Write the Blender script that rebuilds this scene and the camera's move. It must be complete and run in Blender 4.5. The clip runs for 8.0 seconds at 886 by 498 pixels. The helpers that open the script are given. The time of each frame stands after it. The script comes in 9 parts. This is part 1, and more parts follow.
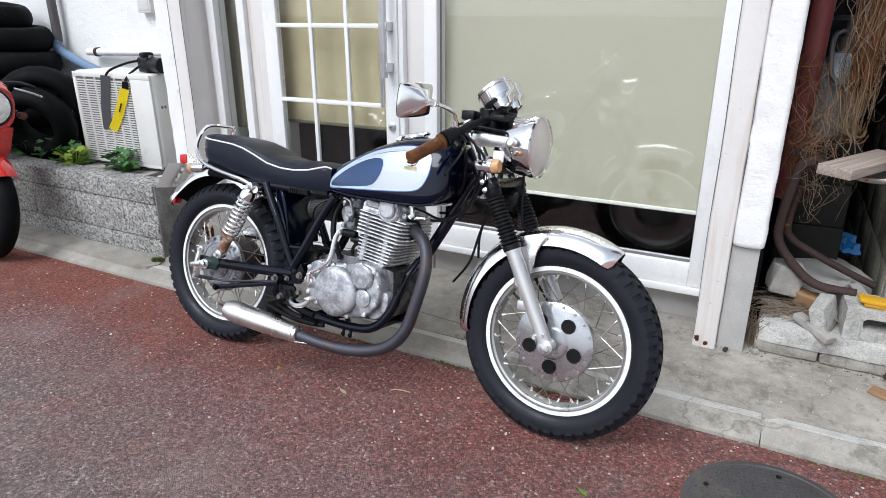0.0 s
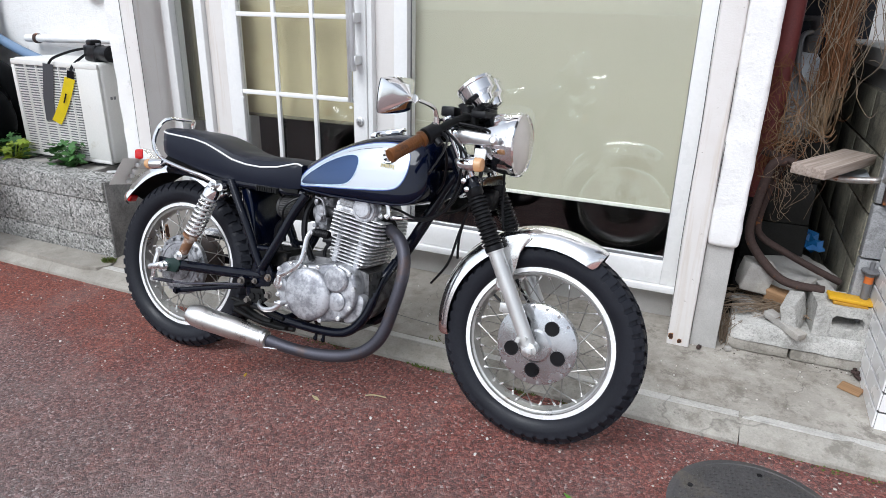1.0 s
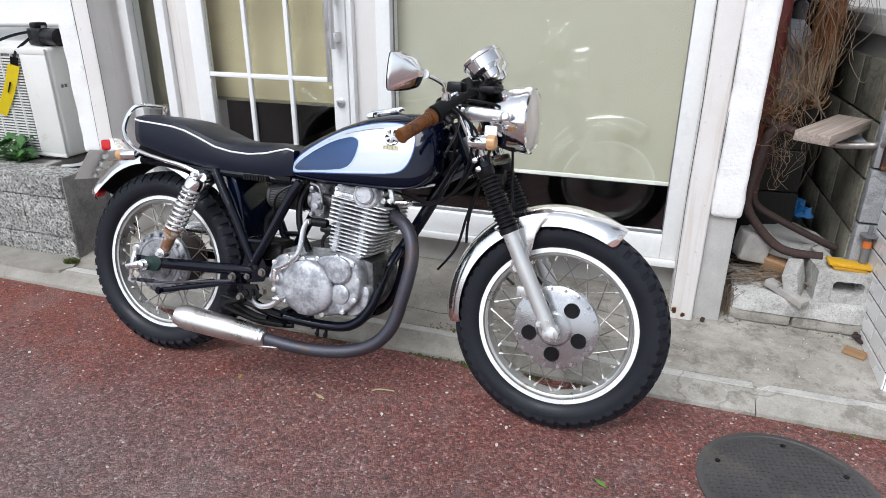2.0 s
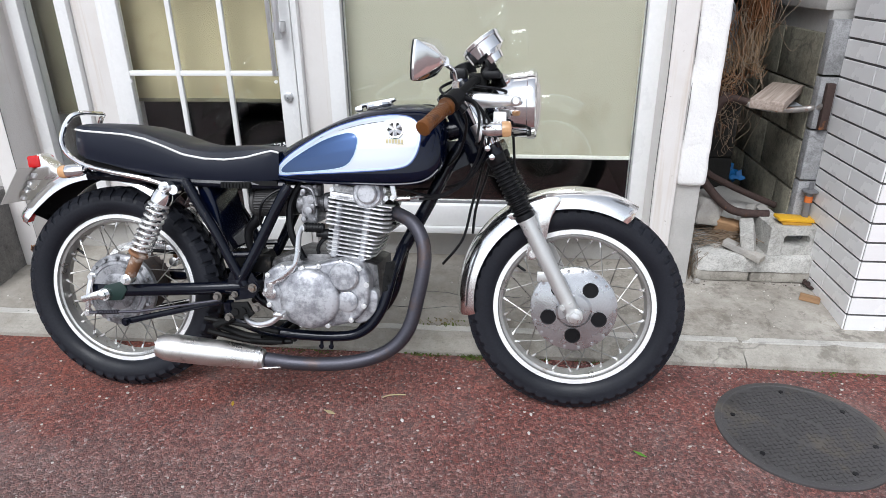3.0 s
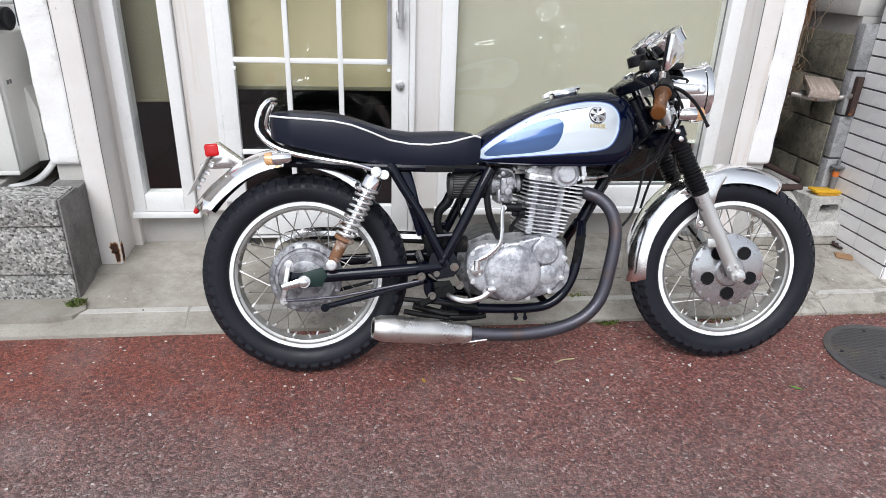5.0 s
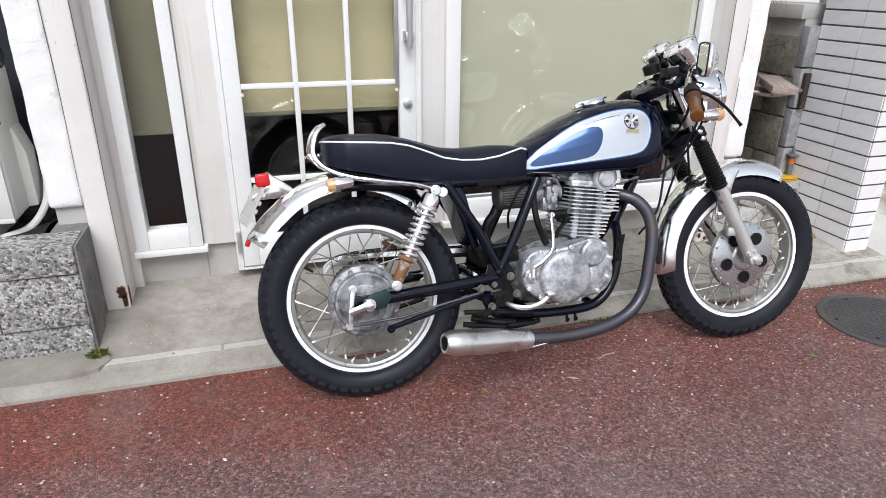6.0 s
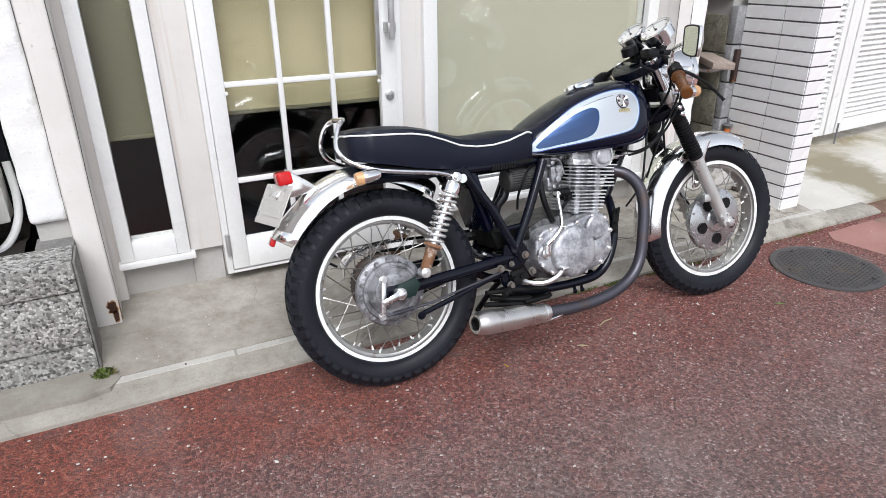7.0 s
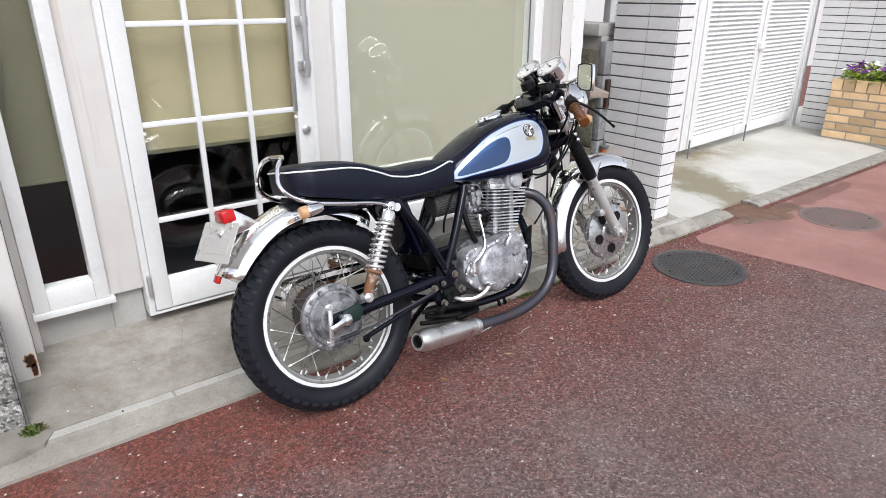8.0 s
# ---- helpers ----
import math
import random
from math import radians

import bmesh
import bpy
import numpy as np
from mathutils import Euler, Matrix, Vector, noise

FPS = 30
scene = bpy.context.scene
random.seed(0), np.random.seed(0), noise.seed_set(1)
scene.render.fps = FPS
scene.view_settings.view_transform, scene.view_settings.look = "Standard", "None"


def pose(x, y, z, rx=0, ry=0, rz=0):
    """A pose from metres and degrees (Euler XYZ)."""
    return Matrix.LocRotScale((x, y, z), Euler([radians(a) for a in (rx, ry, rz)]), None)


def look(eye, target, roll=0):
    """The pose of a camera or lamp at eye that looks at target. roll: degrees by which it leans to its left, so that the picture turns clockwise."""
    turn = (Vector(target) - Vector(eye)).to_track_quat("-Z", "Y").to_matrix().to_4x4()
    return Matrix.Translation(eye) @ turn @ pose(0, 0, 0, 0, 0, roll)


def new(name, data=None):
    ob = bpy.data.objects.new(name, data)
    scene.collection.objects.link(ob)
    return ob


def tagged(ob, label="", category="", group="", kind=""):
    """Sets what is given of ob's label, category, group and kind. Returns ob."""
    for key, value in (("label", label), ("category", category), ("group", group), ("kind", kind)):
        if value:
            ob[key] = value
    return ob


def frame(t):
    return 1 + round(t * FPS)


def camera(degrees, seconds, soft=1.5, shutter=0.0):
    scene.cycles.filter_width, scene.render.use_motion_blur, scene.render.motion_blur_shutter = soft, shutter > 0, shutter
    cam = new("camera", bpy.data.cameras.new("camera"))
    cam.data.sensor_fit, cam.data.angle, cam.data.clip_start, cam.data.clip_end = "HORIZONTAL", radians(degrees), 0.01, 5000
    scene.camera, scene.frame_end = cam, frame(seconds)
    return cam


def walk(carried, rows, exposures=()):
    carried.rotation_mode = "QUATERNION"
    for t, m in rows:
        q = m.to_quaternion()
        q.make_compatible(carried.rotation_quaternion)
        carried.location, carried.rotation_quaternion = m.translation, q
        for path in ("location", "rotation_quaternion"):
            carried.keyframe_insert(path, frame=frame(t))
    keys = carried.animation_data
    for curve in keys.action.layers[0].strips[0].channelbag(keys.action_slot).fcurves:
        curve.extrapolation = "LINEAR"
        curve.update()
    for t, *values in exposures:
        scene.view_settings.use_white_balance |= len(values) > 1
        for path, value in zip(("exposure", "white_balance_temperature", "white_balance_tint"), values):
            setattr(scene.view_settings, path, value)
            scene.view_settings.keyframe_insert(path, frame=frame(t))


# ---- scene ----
cam = camera(69.3, 8.0, soft=0.6)
PATH = [
    (0, (-0.029, 0.063, 1.262), (-0.901, 1.726, 0.574), 0.0),
    (0.5, (-0.058, 0.078, 1.257), (-0.880, 1.756, 0.543), 0.9),
    (1, (-0.138, 0.089, 1.258), (-0.870, 1.811, 0.554), 1.3),
    (1.5, (-0.248, 0.102, 1.233), (-0.854, 1.863, 0.504), 1.7),
    (1.7, (-0.276, 0.114, 1.229), (-0.904, 1.861, 0.488), 0.7),
    (2.8, (-0.644, 0.107, 1.230), (-0.910, 1.926, 0.443), -0.5),
    (3, (-0.745, 0.097, 1.225), (-0.935, 1.923, 0.429), -0.7),
    (3.5, (-0.973, 0.092, 1.218), (-1.014, 1.913, 0.390), -0.3),
    (4, (-1.235, 0.092, 1.235), (-1.287, 1.922, 0.430), -0.4),
    (4.5, (-1.509, -0.008, 1.231), (-1.432, 1.832, 0.450), 1.7),
    (5, (-1.737, -0.051, 1.233), (-1.506, 1.761, 0.418), 2.0),
    (5.2, (-1.828, -0.025, 1.227), (-1.554, 1.791, 0.433), 1.3),
    (6.3, (-2.328, 0.008, 1.247), (-1.688, 1.737, 0.471), 1.1),
    (6.5, (-2.401, -0.005, 1.247), (-1.692, 1.689, 0.455), 1.5),
    (7, (-2.567, 0.087, 1.262), (-1.768, 1.731, 0.451), -0.5),
    (7.5, (-2.692, 0.053, 1.251), (-1.705, 1.574, 0.407), 2.1),
    (8, (-2.801, 0.074, 1.318), (-1.661, 1.540, 0.575), 0.2),
]

walk(cam, [(t, look(eye, target, roll)) for t, eye, target, roll in PATH], exposures=[(0.0, 0.25, 5950, 9.5), (3.5, 0.26, 6050, 10), (7.0, 0.28, 6170, 10.8), (8.0, 0.24, 6180, 11)])

# ---------------------------------------------------------------- light: a bright overcast day
SUN_UP, SUN_ROUND = 52.0, 200.0
world = bpy.data.worlds.new("overcast_sky")
scene.world = world
world.use_nodes = True
wn, wl = world.node_tree.nodes, world.node_tree.links
sky = wn.new("ShaderNodeTexSky")
sky.sky_type, sky.sun_disc = "NISHITA", False
sky.sun_elevation, sky.sun_rotation = radians(SUN_UP), radians(SUN_ROUND)
sky.air_density, sky.dust_density, sky.ozone_density = 1.0, 1.5, 1.5
cloud = wn.new("ShaderNodeHueSaturation")
cloud.inputs["Saturation"].default_value = 0.20
wl.new(sky.outputs[0], cloud.inputs["Color"])
wl.new(cloud.outputs[0], wn["Background"].inputs["Color"])
wn["Background"].inputs["Strength"].default_value = 0.15

sun_data = bpy.data.lights.new("sun", "SUN")
sun_data.energy, sun_data.angle, sun_data.color = 2.2, radians(35), (1.0, 0.985, 0.96)
sun = new("sun", sun_data)
sun.matrix_world = look((-3.0, -6.0, 9.5), (-0.9, 1.8, 0.0))


# ---------------------------------------------------------------- mesh helpers
def part(name, bm, material, parent=None, label="", sharp=35.0):
    """Links a bmesh as one mesh object, under a thing or a part if given."""
    bm.normal_update()
    for f in bm.faces:
        f.smooth = True
    limit = radians(sharp)
    for e in bm.edges:
        if len(e.link_faces) == 2 and e.calc_face_angle(0.0) > limit:
            e.smooth = False
    me = bpy.data.meshes.new(name)
    bm.to_mesh(me)
    bm.free()
    for m in (material if isinstance(material, (list, tuple)) else [material]):
        me.materials.append(m)
    ob = new(name, me)
    if parent is not None:
        ob.parent = parent
    if label:
        tagged(ob, label)
    return ob


def piece(name, source, parent, m, label=""):
    """Another object on the same mesh."""
    ob = new(name, source.data)
    ob.parent = parent
    ob.matrix_basis = m
    if label:
        tagged(ob, label)
    return ob


def thing(name, m, label, category, group="", kind=""):
    ob = new(name)
    ob.matrix_basis = m
    ob.empty_display_size = 0.05
    return tagged(ob, label, category, group, kind)


def BM():
    return bmesh.new()


def box(bm, x0, x1, y0, y1, z0, z1, bevel=0.0, seg=2, m=None):
    r = bmesh.ops.create_cube(bm, size=1.0)
    vs = r["verts"]
    for v in vs:
        v.co = Vector(((x0 + x1) / 2 + v.co.x * (x1 - x0), (y0 + y1) / 2 + v.co.y * (y1 - y0), (z0 + z1) / 2 + v.co.z * (z1 - z0)))
    if bevel > 0:
        es = list({e for v in vs for e in v.link_edges})
        out = bmesh.ops.bevel(bm, geom=es, offset=bevel, segments=seg, affect="EDGES", profile=0.5)
        vs = list({v for f in out["faces"] for v in f.verts} | {v for v in vs if v.is_valid})
    if m is not None:
        bmesh.ops.transform(bm, matrix=m, verts=vs)
    return bm


def curve_points(pts, n):
    """Catmull-Rom points through pts, n steps a span."""
    P = [Vector(p) for p in pts]
    if n <= 1 or len(P) < 3:
        return P
    out = []
    for i in range(len(P) - 1):
        a, b, c, d = P[max(i - 1, 0)], P[i], P[i + 1], P[min(i + 2, len(P) - 1)]
        for k in range(n):
            t = k / n
            out.append(0.5 * ((2 * b) + (c - a) * t + (2 * a - 5 * b + 4 * c - d) * t * t + (3 * b - a - 3 * c + d) * t ** 3))
    out.append(P[-1])
    return out


def loft(bm, rings, cap=True, closed=True):
    rows = [[bm.verts.new(p) for p in ring] for ring in rings]
    n = len(rows[0])
    for a, b in zip(rows, rows[1:]):
        for i in range(n if closed else n - 1):
            j = (i + 1) % n
            bm.faces.new((a[i], a[j], b[j], b[i]))
    if cap and closed:
        bm.faces.new(rows[0][::-1])
        bm.faces.new(rows[-1])
    return rows


def tube(bm, pts, r, seg=10, n=1, cap=True, flat=1.0, up=None):
    """A round bar along pts; r one radius or a list; flat squeezes it along its side."""
    P = curve_points(pts, n)
    m = len(P)
    if isinstance(r, (int, float)):
        R = [r] * m
    else:
        R = [r[0] + (0 if len(r) == 1 else 0) for _ in P]
        for i in range(m):
            u = i / (m - 1) * (len(r) - 1)
            k = min(int(u), len(r) - 2)
            R[i] = r[k] + (r[k + 1] - r[k]) * (u - k)
    side = None
    rings = []
    for i, p in enumerate(P):
        d = (P[min(i + 1, m - 1)] - P[max(i - 1, 0)]).normalized()
        if side is None:
            ref = Vector(up) if up is not None else (Vector((0, 0, 1)) if abs(d.z) < 0.9 else Vector((1, 0, 0)))
            side = d.cross(ref).normalized()
        else:
            side = (side - d * side.dot(d)).normalized()
        top = d.cross(side)
        rings.append([p + (side * math.cos(a) * flat + top * math.sin(a)) * R[i] for a in [2 * math.pi * k / seg for k in range(seg)]])
    loft(bm, rings, cap)
    return bm


def lathe(bm, profile, at=(0, 0, 0), axis=(0, 1, 0), seg=32, cap=True):
    """Turns (along, radius) pairs round an axis through at."""
    d = Vector(axis).normalized()
    s = d.orthogonal().normalized()
    t = d.cross(s)
    at = Vector(at)
    rings = [[at + d * a + (s * math.cos(2 * math.pi * k / seg) + t * math.sin(2 * math.pi * k / seg)) * max(r, 1e-4) for k in range(seg)] for a, r in profile]
    loft(bm, rings, cap)
    bmesh.ops.recalc_face_normals(bm, faces=bm.faces)
    return bm


def prism(bm, outline, d0, d1, axis="y", bevel=0.0, seg=2):
    """An outline in the other two axes, drawn out along axis from d0 to d1, its far rim (at d0) rounded."""
    place = {"y": lambda a, b, d: (a, d, b), "x": lambda a, b, d: (d, a, b), "z": lambda a, b, d: (a, b, d)}[axis]
    lo = [bm.verts.new(place(a, b, d0)) for a, b in outline]
    hi = [bm.verts.new(place(a, b, d1)) for a, b in outline]
    n = len(outline)
    fl = bm.faces.new(lo)
    fs = [fl, bm.faces.new(hi[::-1])]
    for i in range(n):
        fs.append(bm.faces.new((lo[i], hi[i], hi[(i + 1) % n], lo[(i + 1) % n])))
    bmesh.ops.recalc_face_normals(bm, faces=fs)
    if bevel > 0:
        bmesh.ops.bevel(bm, geom=list(fl.edges), offset=bevel, segments=seg, affect="EDGES", profile=0.5)
    return bm


def smooth_outline(pts, n=4):
    """A closed smooth outline in two axes."""
    P = [Vector((a, b, 0)) for a, b in pts]
    out = []
    k = len(P)
    for i in range(k):
        a, b, c, d = P[i - 1], P[i], P[(i + 1) % k], P[(i + 2) % k]
        for j in range(n):
            t = j / n
            v = 0.5 * ((2 * b) + (c - a) * t + (2 * a - 5 * b + 4 * c - d) * t * t + (3 * b - a - 3 * c + d) * t ** 3)
            out.append((v.x, v.y))
    return out


def roughen(bm, amount, scale, seed=0.0):
    for v in bm.verts:
        q = v.co * scale + Vector((seed, seed * 1.7, -seed))
        v.co += Vector((noise.noise(q), noise.noise(q + Vector((9, 0, 0))), noise.noise(q + Vector((0, 9, 0))))) * amount
    return bm


def interp(xs, ys, x):
    return float(np.interp(x, xs, ys))


# ---------------------------------------------------------------- materials
def mat(name, base, rough=0.6, metal=0.0, var=0.15, scale=12.0, fine=160.0, bump=0.15, coat=0.0, second=None, cover=0.0, cover_scale=6.0, each=0.0, rough_var=0.15, emit=0.0, spec=0.5, transmission=0.0, depth=0.002, ior=1.45, alpha=1.0):
    """A surface with variation at two sizes, a second colour in patches (cover) and fine relief."""
    m = bpy.data.materials.new(name)
    m.use_nodes = True
    nt = m.node_tree
    nd, lk = nt.nodes, nt.links
    b = nd["Principled BSDF"]
    co = nd.new("ShaderNodeTexCoord")
    big, small = nd.new("ShaderNodeTexNoise"), nd.new("ShaderNodeTexNoise")
    big.inputs["Scale"].default_value, big.inputs["Detail"].default_value = scale, 4
    small.inputs["Scale"].default_value, small.inputs["Detail"].default_value = fine, 3
    for t in (big, small):
        lk.new(co.outputs["Object"], t.inputs["Vector"])
    add = nd.new("ShaderNodeMath")
    add.operation = "ADD"
    lk.new(big.outputs["Fac"], add.inputs[0]), lk.new(small.outputs["Fac"], add.inputs[1])
    vr = nd.new("ShaderNodeMapRange")
    vr.inputs["From Min"].default_value, vr.inputs["From Max"].default_value = 0.6, 1.4
    vr.inputs["To Min"].default_value, vr.inputs["To Max"].default_value = 1 - var, 1 + var
    lk.new(add.outputs[0], vr.inputs["Value"])
    value = vr.outputs[0]
    if each:
        info = nd.new("ShaderNodeObjectInfo")
        er = nd.new("ShaderNodeMapRange")
        er.inputs["To Min"].default_value, er.inputs["To Max"].default_value = 1 - each, 1 + each
        lk.new(info.outputs["Random"], er.inputs["Value"])
        mul = nd.new("ShaderNodeMath")
        mul.operation = "MULTIPLY"
        lk.new(value, mul.inputs[0]), lk.new(er.outputs[0], mul.inputs[1])
        value = mul.outputs[0]
    col = nd.new("ShaderNodeMix")
    col.data_type, col.blend_type = "RGBA", "MIX"
    col.inputs[6].default_value = (*base, 1)
    col.inputs[7].default_value = (*(second or base), 1)
    if cover:
        pt = nd.new("ShaderNodeTexNoise")
        pt.inputs["Scale"].default_value, pt.inputs["Detail"].default_value, pt.inputs["Roughness"].default_value = cover_scale, 6, 0.65
        lk.new(co.outputs["Object"], pt.inputs["Vector"])
        pr = nd.new("ShaderNodeMapRange")
        pr.inputs["From Min"].default_value, pr.inputs["From Max"].default_value = 0.72 - cover * 0.45, 0.80 - cover * 0.42
        lk.new(pt.outputs["Fac"], pr.inputs["Value"]), lk.new(pr.outputs[0], col.inputs[0])
    else:
        col.inputs[0].default_value = 0.0
    sc = nd.new("ShaderNodeVectorMath")
    sc.operation = "SCALE"
    lk.new(col.outputs[2], sc.inputs[0]), lk.new(value, sc.inputs["Scale"])
    lk.new(sc.outputs[0], b.inputs["Base Color"])
    rr = nd.new("ShaderNodeMapRange")
    rr.inputs["From Min"].default_value, rr.inputs["From Max"].default_value = 0.3, 0.7
    rr.inputs["To Min"].default_value, rr.inputs["To Max"].default_value = max(rough - rough_var, 0.02) if rough > 0.1 else rough, min(rough + rough_var, 1.0) if rough > 0.1 else rough
    lk.new(big.outputs["Fac"], rr.inputs["Value"]), lk.new(rr.outputs[0], b.inputs["Roughness"])
    b.inputs["Metallic"].default_value = metal
    b.inputs["Coat Weight"].default_value = coat
    b.inputs["Coat Roughness"].default_value = 0.05
    b.inputs["IOR"].default_value = ior
    b.inputs["Specular IOR Level"].default_value = spec
    b.inputs["Transmission Weight"].default_value = transmission
    if bump:
        bp = nd.new("ShaderNodeBump")
        bp.inputs["Strength"].default_value, bp.inputs["Distance"].default_value = min(bump, 1.0), depth
        lk.new(add.outputs[0], bp.inputs["Height"]), lk.new(bp.outputs[0], b.inputs["Normal"])
    return m


class Nodes:
    """Short hand for wiring one material."""

    def __init__(self, name):
        self.m = bpy.data.materials.new(name)
        self.m.use_nodes = True
        self.nd, self.lk = self.m.node_tree.nodes, self.m.node_tree.links
        self.b = self.nd["Principled BSDF"]
        self.co = self.nd.new("ShaderNodeTexCoord").outputs["Object"]

    def noise(self, scale, detail=4, rough=0.5, vec=None):
        t = self.nd.new("ShaderNodeTexNoise")
        t.inputs["Scale"].default_value, t.inputs["Detail"].default_value, t.inputs["Roughness"].default_value = scale, detail, rough
        self.lk.new(vec or self.co, t.inputs["Vector"])
        return t.outputs["Fac"]

    def cells(self, scale, feature="F1", out="Distance", vec=None):
        t = self.nd.new("ShaderNodeTexVoronoi")
        t.feature = feature
        t.inputs["Scale"].default_value = scale
        self.lk.new(vec or self.co, t.inputs["Vector"])
        return t.outputs[out]

    def span(self, v, a, b, c=0.0, d=1.0):
        t = self.nd.new("ShaderNodeMapRange")
        for key, val in (("From Min", a), ("From Max", b), ("To Min", c), ("To Max", d)):
            t.inputs[key].default_value = val
        self.lk.new(v, t.inputs["Value"])
        return t.outputs[0]

    def math(self, op, a, b):
        t = self.nd.new("ShaderNodeMath")
        t.operation = op
        for i, v in enumerate((a, b)):
            if isinstance(v, (int, float)):
                t.inputs[i].default_value = v
            else:
                self.lk.new(v, t.inputs[i])
        return t.outputs[0]

    def mix(self, f, a, b, blend="MIX"):
        t = self.nd.new("ShaderNodeMix")
        t.data_type, t.blend_type = "RGBA", blend
        for i, v in ((0, f), (6, a), (7, b)):
            if isinstance(v, (int, float)):
                t.inputs[i].default_value = v
            elif isinstance(v, tuple):
                t.inputs[i].default_value = (*v, 1)
            else:
                self.lk.new(v, t.inputs[i])
        return t.outputs[2]

    def ramp(self, v, stops):
        t = self.nd.new("ShaderNodeValToRGB")
        e = t.color_ramp.elements
        while len(e) < len(stops):
            e.new(0.5)
        for el, (p, c) in zip(e, stops):
            el.position, el.color = p, (*c, 1)
        self.lk.new(v, t.inputs["Fac"])
        return t.outputs["Color"]

    def xyz(self):
        t = self.nd.new("ShaderNodeSeparateXYZ")
        self.lk.new(self.co, t.inputs[0])
        return t.outputs

    def done(self, color, rough=0.7, height=None, strength=0.5, distance=0.003):
        self.lk.new(color, self.b.inputs["Base Color"])
        if isinstance(rough, (int, float)):
            self.b.inputs["Roughness"].default_value = rough
        else:
            self.lk.new(rough, self.b.inputs["Roughness"])
        if height is not None:
            bp = self.nd.new("ShaderNodeBump")
            bp.inputs["Strength"].default_value, bp.inputs["Distance"].default_value = strength, distance
            self.lk.new(height, bp.inputs["Height"]), self.lk.new(bp.outputs[0], self.b.inputs["Normal"])
        return self.m


def make_asphalt():
    """Coarse asphalt: broken stones with dark gaps, its red coating worn off away from the kerb."""
    n = Nodes("worn_red_asphalt")
    x, y, z = n.xyz()
    warp = n.nd.new("ShaderNodeTexNoise")
    warp.inputs["Scale"].default_value, warp.inputs["Detail"].default_value = 85.0, 3
    n.lk.new(n.co, warp.inputs["Vector"])
    bent = n.nd.new("ShaderNodeVectorMath")
    bent.operation = "MULTIPLY_ADD"
    n.lk.new(warp.outputs["Color"], bent.inputs[0])
    bent.inputs[1].default_value = (0.011, 0.011, 0.0)
    n.lk.new(n.co, bent.inputs[2])
    at = bent.outputs[0]
    stones = n.cells(135, out="Color", vec=at)
    edge = n.cells(135, "DISTANCE_TO_EDGE", vec=at)
    pick = n.nd.new("ShaderNodeSeparateColor")
    n.lk.new(stones, pick.inputs[0])
    tone = pick.outputs[0]
    grey = n.ramp(tone, [(0.0, (0.20, 0.162, 0.153)), (0.5, (0.33, 0.272, 0.258)), (0.9, (0.46, 0.39, 0.372)), (0.99, (0.62, 0.56, 0.53))])
    red = n.ramp(tone, [(0.0, (0.215, 0.060, 0.046)), (0.5, (0.36, 0.108, 0.083)), (0.93, (0.47, 0.17, 0.133)), (0.994, (0.60, 0.44, 0.40))])
    wear = n.math("ADD", n.span(y, 0.9, 1.9, 0.44, 0.92), n.span(n.noise(2.2, 5, 0.6), 0.3, 0.7, -0.15, 0.15))
    wear = n.math("ADD", wear, n.math("MULTIPLY", n.span(x, -1.0, -2.4, 0.0, -0.30), n.span(y, 1.6, 1.1)))
    wear = n.math("ADD", wear, n.span(pick.outputs[1], 0, 1, -0.16, 0.16))
    col = n.mix(n.span(wear, 0.05, 0.95), grey, red)
    fresh = n.math("MULTIPLY", n.span(x, -3.0, -1.3, 1.25, 0.0), n.span(y, 1.42, 1.78))
    fresh = n.math("ADD", fresh, n.span(n.noise(4.0, 5, 0.65), 0.35, 0.65, -0.4, 0.3))
    col = n.mix(n.span(fresh, 0.1, 0.8, 0.0, 0.85), col, n.ramp(tone, [(0.0, (0.31, 0.064, 0.036)), (0.6, (0.45, 0.110, 0.062)), (1.0, (0.53, 0.16, 0.098))]))
    gaps = n.math("MULTIPLY", n.span(edge, 0.02, 0.26, 0.78, 0.0), n.span(n.noise(75, 4, 0.7), 0.43, 0.58))
    col = n.mix(gaps, col, (0.045, 0.026, 0.023))
    sunk = n.span(pick.outputs[2], 0.74, 0.88, 0.0, 0.55)
    col = n.mix(sunk, col, (0.045, 0.030, 0.029))
    pores = n.span(n.noise(42, 5, 0.78), 0.52, 0.64, 0.0, 0.42)
    col = n.mix(pores, col, (0.06, 0.04, 0.038))
    col = n.mix(n.span(n.noise(230, 3, 0.7), 0.36, 0.54, 0.45, 0.0), col, (0.07, 0.042, 0.040))
    stain = n.span(n.noise(0.9, 5, 0.6), 0.45, 0.68, 0.0, 0.24)
    col = n.mix(stain, col, (0.07, 0.055, 0.055))
    dust = n.span(n.noise(3.1, 6, 0.7), 0.50, 0.75, 0.0, 0.34)
    # the pale mix also grows evenly with distance from the kerb
    col = n.mix(n.math("ADD", dust, n.span(y, 1.45, 0.5, 0.0, 0.12)), col, (0.37, 0.30, 0.28))
    high = n.math("SUBTRACT", n.span(edge, 0.0, 0.32, 0.0, 1.0), n.span(pick.outputs[2], 0.62, 0.9, 0.0, 0.8))
    return n.done(col, 0.85, high, 0.9, 0.005)


